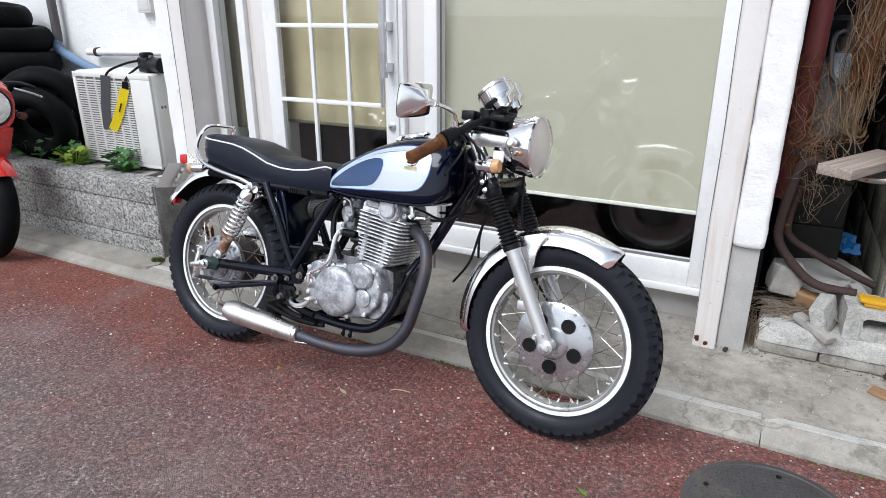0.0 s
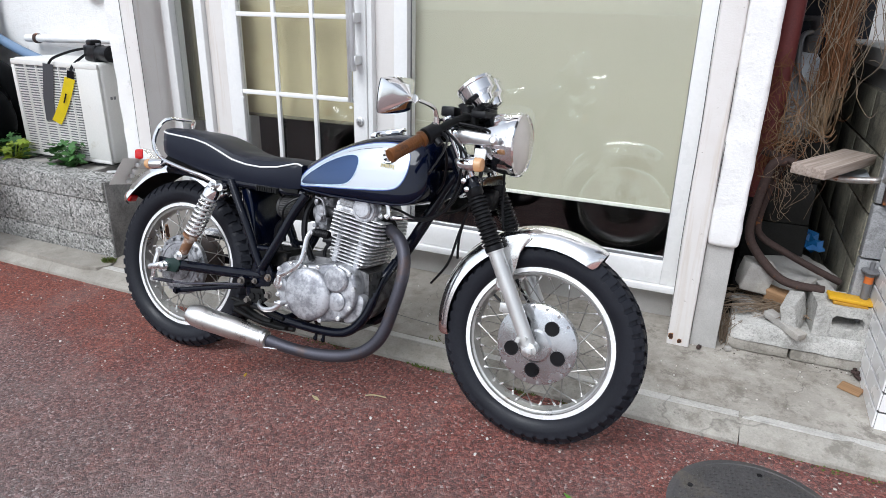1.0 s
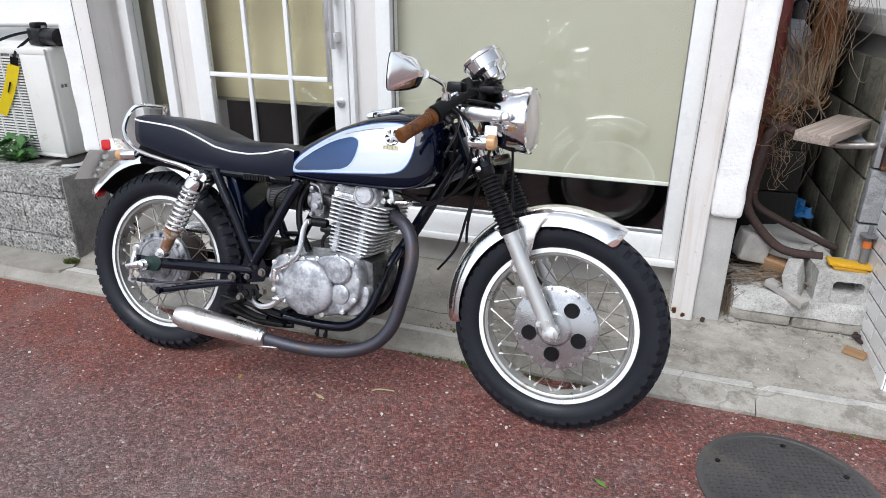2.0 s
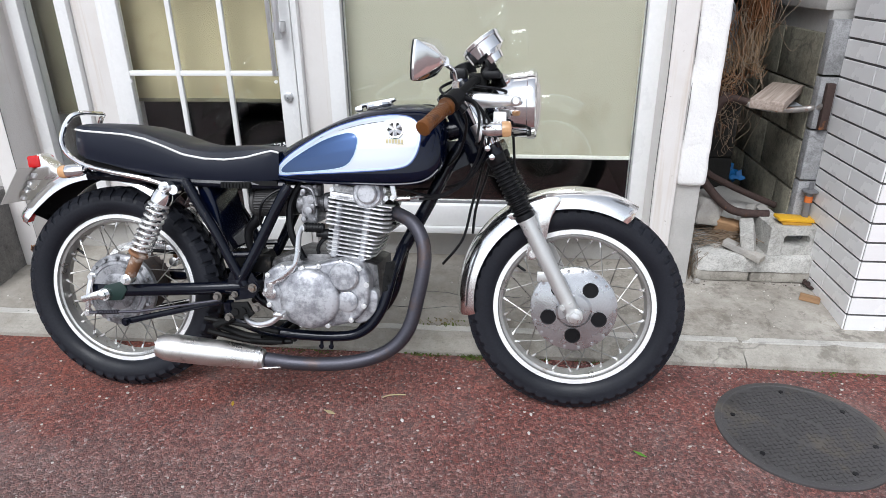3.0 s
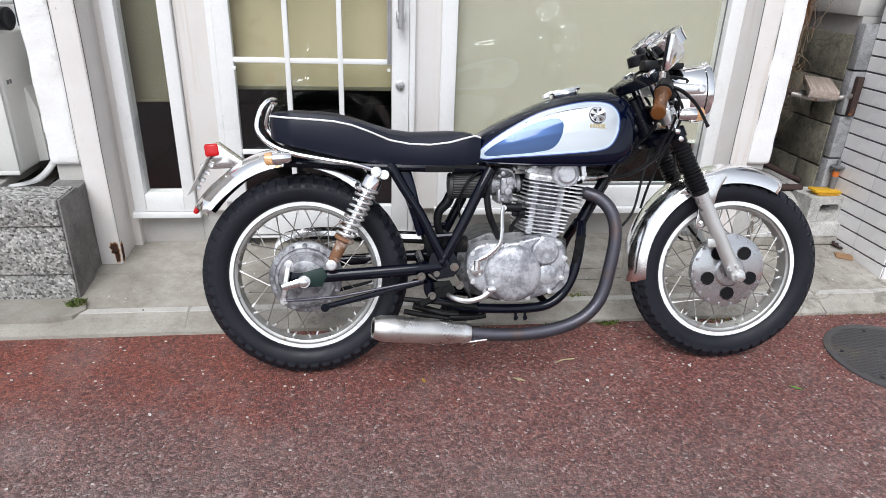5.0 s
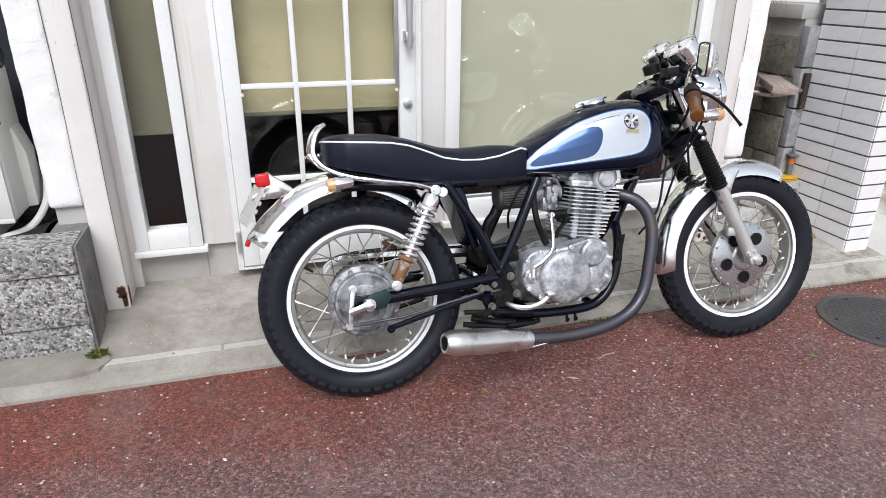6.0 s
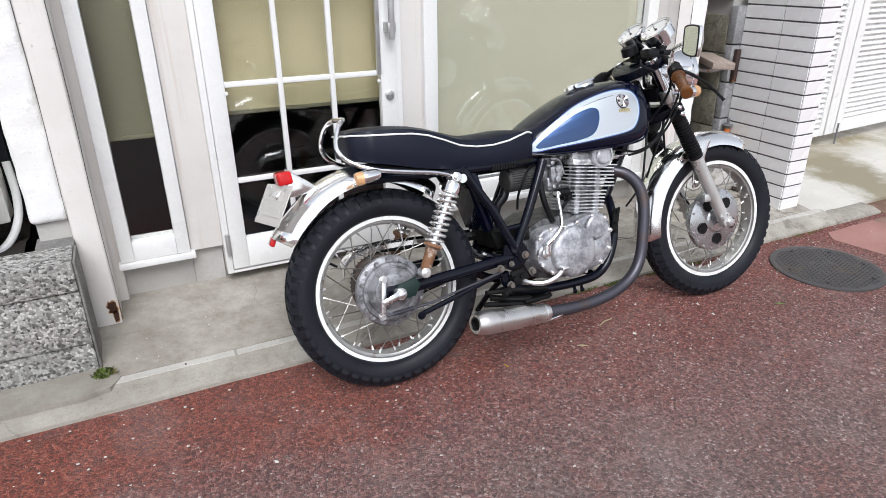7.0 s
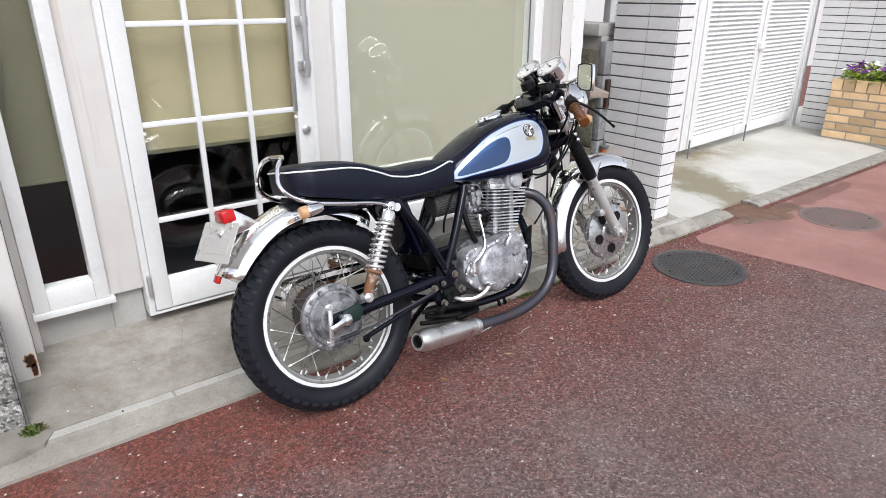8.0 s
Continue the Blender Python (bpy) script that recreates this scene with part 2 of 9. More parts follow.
def make_red_pavement():
    """Smooth red road coating with a brown puddle that has run out of the driveway."""
    n = Nodes("smooth_red_pavement")
    px, py, pz = n.xyz()
    base = n.ramp(n.noise(3.0, 6, 0.65), [(0.3, (0.30, 0.150, 0.130)), (0.55, (0.39, 0.200, 0.172)), (0.75, (0.44, 0.265, 0.232))])
    wet = n.span(n.noise(1.3, 4, 0.55), 0.54, 0.62)
    col = n.mix(n.math("MULTIPLY", wet, 0.35), base, (0.13, 0.055, 0.048))
    ragged = n.span(n.noise(7, 6, 0.66), 0.3, 0.7, -0.75, 0.75)
    ex = n.math("POWER", n.math("MULTIPLY", n.math("SUBTRACT", px, 1.27), 2.7), 2)
    ey = n.math("POWER", n.math("MULTIPLY", n.math("SUBTRACT", py, 1.97), 5.2), 2)
    puddle = n.math("ADD", n.math("ADD", ex, ey), ragged)
    pool = n.span(puddle, 1.1, 1.35, 1.0, 0.0)
    mud = n.ramp(n.noise(11, 5, 0.6), [(0.35, (0.085, 0.042, 0.022)), (0.65, (0.20, 0.115, 0.055))])
    col = n.mix(n.math("MULTIPLY", pool, 0.88), col, mud)
    tx = n.math("POWER", n.math("MULTIPLY", n.math("SUBTRACT", px, 1.95), 1.9), 2)
    ty = n.math("POWER", n.math("MULTIPLY", n.math("SUBTRACT", py, 1.88), 14.0), 2)
    trail = n.math("ADD", n.math("ADD", tx, ty), ragged)
    col = n.mix(n.span(trail, 0.8, 1.2, 0.55, 0.0), col, (0.12, 0.06, 0.045))
    grain = n.cells(220)
    col = n.mix(n.span(grain, 0.2, 0.8, 0.0, 0.3), col, (0.10, 0.045, 0.038))
    rough = n.math("SUBTRACT", n.span(wet, 0, 1, 0.75, 0.5), n.math("MULTIPLY", pool, 0.25))
    return n.done(col, rough, grain, 0.3, 0.002)


def make_driveway():
    """Pale concrete drive, a brown-green damp band running from the gate's foot to the road."""
    n = Nodes("pale_driveway_concrete")
    px, py, pz = n.xyz()
    col = n.ramp(n.noise(2.2, 8, 0.68), [(0.3, (0.54, 0.52, 0.47)), (0.5, (0.61, 0.59, 0.54)), (0.7, (0.69, 0.67, 0.62))])
    mid = n.math("ADD", n.math("MULTIPLY", n.math("SUBTRACT", py, 2.13), 0.42), 1.30)
    off = n.math("ABSOLUTE", n.math("SUBTRACT", px, mid), 0.0)
    off = n.math("ADD", off, n.span(n.noise(3.4, 6, 0.65), 0.3, 0.7, -0.16, 0.16))
    band = n.math("MULTIPLY", n.span(off, 0.12, 0.32, 0.92, 0.0), n.span(py, 3.0, 2.75))
    col = n.mix(band, col, (0.24, 0.205, 0.125))
    foot = n.math("MULTIPLY", n.span(py, 2.62, 2.95), n.span(px, 3.2, 2.3))
    foot = n.math("MULTIPLY", foot, n.span(n.noise(2.8, 6, 0.7), 0.36, 0.58, 0.1, 0.95))
    col = n.mix(foot, col, (0.25, 0.205, 0.11))
    fine = n.noise(240, 3, 0.6)
    col = n.mix(n.span(fine, 0.35, 0.62, 0.28, 0.0), col, (0.24, 0.23, 0.20))
    return n.done(col, 0.86, n.math("ADD", fine, n.noise(40, 5, 0.6)), 0.35, 0.002)


def make_concrete(name, light, dark, scale=3.0, stain=0.5, warm=(0.42, 0.36, 0.27), pit=0.4):
    n = Nodes(name)
    col = n.ramp(n.noise(scale, 8, 0.68), [(0.28, dark), (0.5, tuple((a + b) / 2 for a, b in zip(light, dark))), (0.7, light)])
    col = n.mix(n.span(n.noise(scale * 0.6, 5, 0.6), 0.46, 0.66, 0.0, stain), col, warm)
    fine = n.noise(260, 3, 0.6)
    col = n.mix(n.span(fine, 0.35, 0.7, 0.25, 0.0), col, tuple(c * 0.45 for c in dark))
    spots = n.cells(70)
    col = n.mix(n.span(spots, 0.0, 0.14, 0.35, 0.0), col, tuple(c * 0.35 for c in dark))
    h = n.math("ADD", fine, n.noise(40, 5, 0.6))
    return n.done(col, 0.88, h, pit, 0.003)


def make_apron(name, light, dark, cracks=1.4, streak=0.4, pores=0.5):
    """Old poured concrete: pale worn skin, dirt blotches, dark pores and wandering cracks."""
    n = Nodes(name)
    col = n.ramp(n.noise(6.5, 9, 0.74), [(0.34, dark), (0.46, tuple(a * 0.45 + c * 0.55 for a, c in zip(dark, light))), (0.60, light), (0.72, tuple(c * 1.12 for c in light))])
    col = n.mix(n.span(n.noise(1.5, 6, 0.68), 0.44, 0.66, 0.0, 0.6), col, tuple(c * 0.9 for c in dark))
    mp = n.nd.new("ShaderNodeMapping")
    mp.inputs["Scale"].default_value = (0.8, 9.0, 9.0)
    n.lk.new(n.co, mp.inputs[0])
    col = n.mix(n.span(n.noise(2.2, 7, 0.7, mp.outputs[0]), 0.55, 0.70, 0.0, streak), col, tuple(c * 0.62 for c in dark))
    px, py, pz = n.xyz()
    worn = n.math("MULTIPLY", n.span(n.noise(16, 7, 0.72), 0.50, 0.58), n.span(px, -1.2, -0.2, 0.0, 0.22))
    col = n.mix(worn, col, tuple(c * 1.3 for c in light))
    rough = n.math("MULTIPLY", n.span(n.noise(11, 7, 0.75), 0.52, 0.62), n.span(px, -1.4, -0.3, 0.1, 0.8))
    col = n.mix(rough, col, tuple(c * 0.75 for c in dark))
    fine = n.noise(170, 4, 0.7)
    col = n.mix(n.span(fine, 0.34, 0.54, pores, 0.0), col, tuple(c * 0.4 for c in dark))
    col = n.mix(n.span(n.cells(55), 0.0, 0.16, 0.6, 0.0), col, tuple(c * 0.25 for c in dark))
    t = n.nd.new("ShaderNodeTexNoise")
    t.inputs["Scale"].default_value, t.inputs["Detail"].default_value = 3.0, 6
    n.lk.new(n.co, t.inputs["Vector"])
    sc = n.nd.new("ShaderNodeVectorMath")
    sc.operation = "MULTIPLY_ADD"
    n.lk.new(t.outputs["Color"], sc.inputs[0])
    sc.inputs[1].default_value = (0.5, 0.5, 0.5)
    n.lk.new(n.co, sc.inputs[2])
    edge = n.cells(cracks, "DISTANCE_TO_EDGE", vec=sc.outputs[0])
    line = n.math("MULTIPLY", n.span(edge, 0.0, 0.0050, 0.42, 0.0), n.span(n.noise(2.3, 2), 0.42, 0.55))
    col = n.mix(line, col, tuple(c * 0.15 for c in dark))
    h = n.math("SUBTRACT", n.math("ADD", fine, n.noise(40, 5, 0.6)), line)
    return n.done(col, 0.88, h, 0.5, 0.003)


def make_pebbledash():
    """Washed concrete block with white, grey and black chips."""
    n = Nodes("exposed_aggregate_concrete")
    warp = n.noise(60, 2)
    chips = n.cells(115, out="Color")
    edge = n.cells(115, "DISTANCE_TO_EDGE")
    pick = n.nd.new("ShaderNodeSeparateColor")
    n.lk.new(chips, pick.inputs[0])
    col = n.ramp(pick.outputs[0], [(0.0, (0.04, 0.041, 0.04)), (0.14, (0.12, 0.12, 0.112)), (0.30, (0.29, 0.285, 0.262)), (0.62, (0.43, 0.42, 0.395)), (0.92, (0.66, 0.65, 0.62))])
    col = n.mix(n.span(edge, 0.0, 0.09, 0.85, 0.0), col, (0.31, 0.30, 0.275))
    col = n.mix(n.span(n.noise(5, 5, 0.6), 0.42, 0.7, 0.0, 0.5), col, (0.15, 0.145, 0.135))
    return n.done(col, 0.85, n.math("ADD", n.span(edge, 0, 0.2), warp), 0.7, 0.004)


def make_stucco():
    n = Nodes("rough_white_stucco")
    lumps = n.noise(24, 6, 0.6)
    col = n.mix(n.span(n.noise(4, 6, 0.65), 0.50, 0.78, 0.0, 0.4), (0.82, 0.81, 0.79), (0.66, 0.63, 0.58))
    col = n.mix(n.span(n.noise(90, 4, 0.6), 0.64, 0.74, 0.0, 0.5), col, (0.40, 0.37, 0.33))
    col = n.mix(n.span(n.noise(13, 8, 0.75), 0.60, 0.66, 0.0, 0.45), col, (0.50, 0.49, 0.46))
    return n.done(col, 0.9, n.math("ADD", lumps, n.math("MULTIPLY", n.noise(110, 3), 0.35)), 0.7, 0.0075)


def make_painted_wall():
    """Old cream-white paint with rain streaks and small chips."""
    n = Nodes("streaked_white_wall_paint")
    col = n.mix(n.span(n.noise(5, 6, 0.65), 0.45, 0.75, 0.0, 0.5), (0.725, 0.695, 0.665), (0.63, 0.58, 0.535))
    mp = n.nd.new("ShaderNodeMapping")
    mp.inputs["Scale"].default_value = (22.0, 22.0, 0.7)
    n.lk.new(n.co, mp.inputs[0])
    col = n.mix(n.span(n.noise(2.0, 5, 0.6, mp.outputs[0]), 0.56, 0.72, 0.0, 0.5), col, (0.56, 0.47, 0.38))
    col = n.mix(n.span(n.noise(60, 5, 0.7), 0.66, 0.72, 0.0, 0.7), col, (0.30, 0.25, 0.21))
    return n.done(col, 0.6, n.math("ADD", n.noise(14, 5), n.noise(150, 3)), 0.35, 0.003)


def make_wood(name, a, b):
    n = Nodes(name)
    mp = n.nd.new("ShaderNodeMapping")
    mp.inputs["Scale"].default_value = (2, 60, 60)
    n.lk.new(n.co, mp.inputs[0])
    g = n.noise(2.0, 6, 0.6, mp.outputs[0])
    col = n.ramp(g, [(0.3, a), (0.7, b)])
    return n.done(col, 0.75, g, 0.4, 0.001)


def make_glass(name, tint=(0.93, 0.95, 0.94), rough=0.0):
    m = bpy.data.materials.new(name)
    m.use_nodes = True
    b = m.node_tree.nodes["Principled BSDF"]
    b.inputs["Base Color"].default_value = (*tint, 1)
    b.inputs["Roughness"].default_value = rough
    b.inputs["Transmission Weight"].default_value = 1.0
    b.inputs["IOR"].default_value = 1.48
    return m


ASPHALT, RED_PAVE = make_asphalt(), make_red_pavement()
CONCRETE = make_apron("weathered_concrete", (0.415, 0.385, 0.338), (0.225, 0.20, 0.165), 1.4, 0.2, 0.12)
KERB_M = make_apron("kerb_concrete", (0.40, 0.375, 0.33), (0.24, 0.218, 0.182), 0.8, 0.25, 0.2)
# paler kerb concrete; the flat top's brighter light is put into its colour
KERB_TOP = make_apron("lit_kerb_top", (0.55, 0.53, 0.49), (0.40, 0.38, 0.345), 0.8, 0.1, 0.2)
DRIVE = make_driveway()
GREY_RENDER = make_concrete("grey_render", (0.54, 0.525, 0.50), (0.40, 0.385, 0.36), 5.0, 0.25)
BLOCK_M = make_apron("stained_concrete_block", (0.30, 0.28, 0.21), (0.13, 0.12, 0.09), 0.7)
DARK_CONCRETE = make_apron("dark_blotched_concrete", (0.36, 0.35, 0.33), (0.12, 0.115, 0.11))
STRIP_BLOCK = make_apron("grey_concrete_block", (0.38, 0.38, 0.385), (0.25, 0.25, 0.25), 0.7)
PALE_BLOCK = make_apron("pale_concrete_block", (0.60, 0.585, 0.55), (0.34, 0.33, 0.30), 0.9)
PEBBLE, STUCCO = make_pebbledash(), make_stucco()
WHITE_PAINT = mat("aged_white_paint", (0.76, 0.75, 0.73), 0.5, 0, 0.05, 6, 120, 0.12, second=(0.60, 0.57, 0.53), cover=0.18, cover_scale=9)
PINK_PAINT = make_painted_wall()
ALU_WHITE = mat("white_coated_aluminium", (0.80, 0.795, 0.78), 0.35, 0, 0.04, 4, 90, 0.04)
GLASS = make_glass("window_glass")
BLIND = mat("olive_grey_roller_blind", (0.362, 0.345, 0.268), 0.75, 0, 0.06, 1.5, 220, 0.1, second=(0.30, 0.28, 0.21), cover=0.35, cover_scale=1.5)
BLIND_EDGE = mat("pale_blind_rail", (0.66, 0.66, 0.60), 0.5)
DARK_BLIND = mat("dark_olive_blind", (0.135, 0.125, 0.078), 0.75, 0, 0.06, 1.5, 220, 0.1)
TAN_BLIND = mat("tan_paper_blind", (0.37, 0.32, 0.19), 0.7, 0, 0.1, 2.0, 200, 0.1, second=(0.27, 0.22, 0.12), cover=0.4, cover_scale=1.8)
# near-black stands in for shade inside the shop and the gap
SHADE_DARK = mat("painted_shade_dark", (0.016, 0.018, 0.024), 0.9)
STEEL = mat("brushed_steel", (0.60, 0.60, 0.60), 0.42, 0.8, 0.1, 20, 300, 0.08)
TILE_M = mat("glazed_white_tile", (0.78, 0.77, 0.76), 0.25, 0, 0.03, 9, 200, 0.03, each=0.035)
GROUT = mat("dark_grout", (0.10, 0.095, 0.095), 0.9, 0, 0.2)
GATE_M = mat("white_painted_steel", (0.80, 0.80, 0.79), 0.4, 0, 0.03)
BRICK_M = mat("mixed_yellow_brick", (0.70, 0.50, 0.29), 0.85, 0, 0.15, 14, 120, 0.5, second=(0.62, 0.32, 0.16), cover=0.25, cover_scale=5, each=0.26)
MORTAR = mat("brick_mortar", (0.50, 0.47, 0.43), 0.9)
RUBBER = mat("tyre_rubber", (0.011, 0.012, 0.0165), 0.50, 0, 0.3, 10, 150, 0.25, spec=0.28)
OLD_RUBBER = mat("old_tyre_rubber", (0.004, 0.0045, 0.005), 0.7, 0, 0.3, 8, 120, 0.3, second=(0.02, 0.02, 0.02), cover=0.12, spec=0.12)
AC_M = mat("cream_coated_steel", (0.70, 0.69, 0.65), 0.45, 0, 0.05, 5, 100, 0.05, second=(0.58, 0.55, 0.48), cover=0.2)
BLACK_PLASTIC = mat("black_plastic", (0.005, 0.005, 0.006), 0.4, 0, 0.2, spec=0.3)
GREY_PLASTIC = mat("grey_plastic", (0.16, 0.16, 0.165), 0.5)
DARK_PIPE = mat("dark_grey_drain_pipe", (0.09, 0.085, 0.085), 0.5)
BLUE_PIPE = mat("faded_blue_plastic_pipe", (0.16, 0.24, 0.36), 0.5, 0, 0.12)
RED_PIPE = mat("oxide_red_pipe", (0.13, 0.028, 0.026), 0.55, 0, 0.2, 10)
YELLOW = mat("yellow_plastic", (0.66, 0.37, 0.02), 0.45, 0, 0.08, second=(0.55, 0.32, 0.03), cover=0.12)
YELLOW_CLOTH = mat("yellow_woven_strap", (0.92, 0.70, 0.01), 0.7, 0, 0.08, 40, 600, 0.3)
GREY_CLOTH = mat("dark_grey_woven_strap", (0.09, 0.09, 0.1), 0.8, 0, 0.1, 40, 600, 0.3)
RED_PAINT = mat("red_motorcycle_paint", (0.55, 0.02, 0.015), 0.25, 0, 0.06, coat=0.8)
RUST = mat("rusty_steel", (0.055, 0.035, 0.03), 0.8, 0.2, 0.35, 14, 140, 0.5, second=(0.26, 0.10, 0.035), cover=0.28, cover_scale=14)
WOOD_GREY = make_wood("weathered_grey_wood", (0.21, 0.16, 0.125), (0.42, 0.35, 0.30))
WOOD_TAN = make_wood("tan_plywood", (0.22, 0.12, 0.055), (0.36, 0.215, 0.11))
VINE = mat("dry_brown_vine", (0.15, 0.065, 0.026), 0.85, 0, 0.35, 9, 90, 0.2, second=(0.24, 0.16, 0.09), cover=0.45, cover_scale=3)
ROOT = mat("pale_dry_root", (0.19, 0.14, 0.095), 0.85, 0, 0.3, 9, 90, 0.2)
SOIL = mat("dark_soil", (0.02, 0.016, 0.012), 0.95, 0, 0.4, 20, 120, 0.8, depth=0.01)
LEAF = mat("green_leaf", (0.045, 0.13, 0.03), 0.5, 0, 0.25, 8, 90, 0.1, second=(0.09, 0.19, 0.04), cover=0.4, cover_scale=6)
LEAF_LIGHT = mat("yellow_green_leaf", (0.26, 0.36, 0.03), 0.5, 0, 0.2, 8, 90, 0.1)
MOSS = mat("green_moss", (0.095, 0.13, 0.025), 0.95, 0, 0.4, 30, 200, 0.5, second=(0.20, 0.15, 0.06), cover=0.4)
BLUE_SHEET = mat("crumpled_blue_tarpaulin", (0.01, 0.13, 0.36), 0.45, 0, 0.15)
TANK_GREY = mat("grey_painted_steel_tank", (0.30, 0.32, 0.345), 0.45, 0.1, 0.12, 6, 80, 0.1, second=(0.22, 0.20, 0.19), cover=0.25)
IRON = mat("worn_cast_iron", (0.10, 0.095, 0.095), 0.55, 0.5, 0.2, 9, 140, 0.4, second=(0.13, 0.115, 0.10), cover=0.4)
COATED_IRON = mat("coated_cast_iron", (0.20, 0.150, 0.138), 0.65, 0.0, 0.2, 9, 140, 0.4, second=(0.23, 0.145, 0.125), cover=0.4)
STONE = make_concrete("broken_stone", (0.55, 0.53, 0.49), (0.28, 0.26, 0.24), 9.0, 0.4, pit=0.8)
DEBRIS = mat("pale_gravel", (0.50, 0.47, 0.43), 0.9, 0, 0.3, 40, 200, 0.3, each=0.3)
DARK_CRUMB = mat("dark_leaf_crumb", (0.055, 0.04, 0.03), 0.9, 0, 0.4, 40, 200, 0.3)
CHIP_M = mat("white_stone_chip", (0.74, 0.72, 0.68), 0.85, 0, 0.1, 60, 300, 0.2)

# ---------------------------------------------------------------- ground, kerb, pavement
bm = BM()
N = 24
xs = sorted([-400, -120, -30, -10] + [-6 + 0.5 * i for i in range(N)] + [10, 30, 120, 400])
ys = sorted([-400, -120, -30, -10, -4, -2, -1, 0, 0.5, 1, 1.5, 1.985, 1.995, 2.4, 3, 6, 30, 120, 400])
grid = [[bm.verts.new((x, y, 0.0)) for y in ys] for x in xs]
for i in range(len(xs) - 1):
    for j in range(len(ys) - 1):
        bm.faces.new((grid[i][j], grid[i + 1][j], grid[i + 1][j + 1], grid[i][j + 1]))
tagged(part("ground", bm, ASPHALT), "coarse road asphalt with worn red coating", "road", kind="structure")

bm = BM()
outline = [(0.50, 0.2), (0.57, 1.0), (0.55, 1.3), (0.44, 1.86), (0.50, 1.93), (1.026, 1.94), (1.026, 2.108), (1.330, 2.108), (1.330, 1.94), (9.0, 1.94), (9.0, -1.2), (0.50, -1.2)]
prism(bm, outline, 0.004, 0.001, "z")
tagged(part("red_pavement", bm, RED_PAVE), "smooth red road coating with damp patches", "road surface", kind="structure")

kerb = tagged(new("kerb"), "low weathered concrete kerb beside the road", "kerb", kind="structure")


def kerb_stone(x0, x1, y0=1.985, y1=2.109, z=0.046, slope=0.085):
    b = BM()
    prism(b, [(y0, 0.0), (y1, 0.0), (y1, z), (y0 + slope + 0.006, z), (y0 + slope, z - 0.003), (y0 + 0.002, 0.012)], x0, x1, "x")
    bmesh.ops.subdivide_edges(b, edges=[e for e in b.edges if abs(e.verts[0].co.x - e.verts[1].co.x) > 0.1], cuts=14)
    roughen(b, 0.0035, 9.0, x0)
    for v in b.verts:
        v.co.z = max(v.co.z, 0.0005) if v.co.z > 0.004 else -0.01
    return b


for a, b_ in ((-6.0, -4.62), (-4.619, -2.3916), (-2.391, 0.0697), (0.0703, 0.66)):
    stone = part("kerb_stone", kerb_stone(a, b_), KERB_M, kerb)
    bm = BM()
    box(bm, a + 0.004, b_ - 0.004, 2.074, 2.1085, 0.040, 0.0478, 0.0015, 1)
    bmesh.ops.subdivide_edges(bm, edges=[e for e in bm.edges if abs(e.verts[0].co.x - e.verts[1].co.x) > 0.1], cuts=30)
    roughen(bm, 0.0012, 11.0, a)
    part("lit_top_edge", bm, KERB_TOP, stone, "pale cement top edge with its brighter light painted in")
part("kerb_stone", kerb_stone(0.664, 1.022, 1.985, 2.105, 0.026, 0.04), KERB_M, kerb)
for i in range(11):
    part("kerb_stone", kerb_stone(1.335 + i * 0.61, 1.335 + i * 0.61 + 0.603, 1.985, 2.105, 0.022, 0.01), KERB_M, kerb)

bm = BM()
prism(bm, [(2.118, 0.0), (2.118, 0.043), (2.30, 0.062), (2.72, 0.090), (2.72, 0.0)], -2.845, 0.62, "x")
bmesh.ops.subdivide_edges(bm, edges=[e for e in bm.edges if abs(e.verts[0].co.x - e.verts[1].co.x) > 0.1], cuts=40)
for v in bm.verts:
    if v.co.z > 0.03:
        v.co.z += 0.002 * noise.noise(v.co * 5)
tagged(part("pavement", bm, CONCRETE), "stained grey concrete apron before the shop front", "pavement", kind="structure")

APRON = bpy.data.objects["pavement"]


def apron_z(y):
    return 0.058 + 0.044 * (y - 2.118) if y < 2.3 else 0.066 + 0.0476 * (y - 2.3)


for k, (x0, y0, x1, y1) in enumerate(((-1.36, 2.205, -0.34, 2.235), (-1.05, 2.33, -0.62, 2.30), (-0.62, 2.30, -0.45, 2.125))):
    bm = BM()
    n = 26
    pts = []
    for i in range(n + 1):
        u = i / n
        w = noise.noise(Vector((u * 5.0, k * 3.1, 0))) * 0.022 + noise.noise(Vector((u * 17.0, k * 2.3, 4))) * 0.007
        lx, ly = x1 - x0, y1 - y0
        l = math.hypot(lx, ly)
        x, y = x0 + lx * u - ly / l * w, y0 + ly * u + lx / l * w
        pts.append((x, y, apron_z(y) + 0.0012))
    tube(bm, pts, [0.0005, 0.0012, 0.0008, 0.0013, 0.0005], 5)
    part("crack", bm, GROUT, APRON)

bm = BM()
prism(bm, [(-6.0, 2.05), (-3.4, 2.046), (-2.86, 2.04), (-2.782, 2.052), (-2.752, 2.10), (-2.772, 2.15), (-2.806, 2.20), (-2.806, 2.30), (-6.0, 2.30)], 0.0, 0.053, "z", 0.004, 2)
tagged(part("footing", bm, KERB_M), "rough concrete footing under the planter", "footing", kind="structure")

bm = BM()
prism(bm, [(2.11, 0.0), (2.11, 0.022), (2.3, 0.04), (3.6, 0.06), (3.6, 0.0)], 0.62, 9.0, "x")
tagged(part("driveway", bm, DRIVE), "pale concrete driveway with brown damp stains", "driveway", kind="structure")


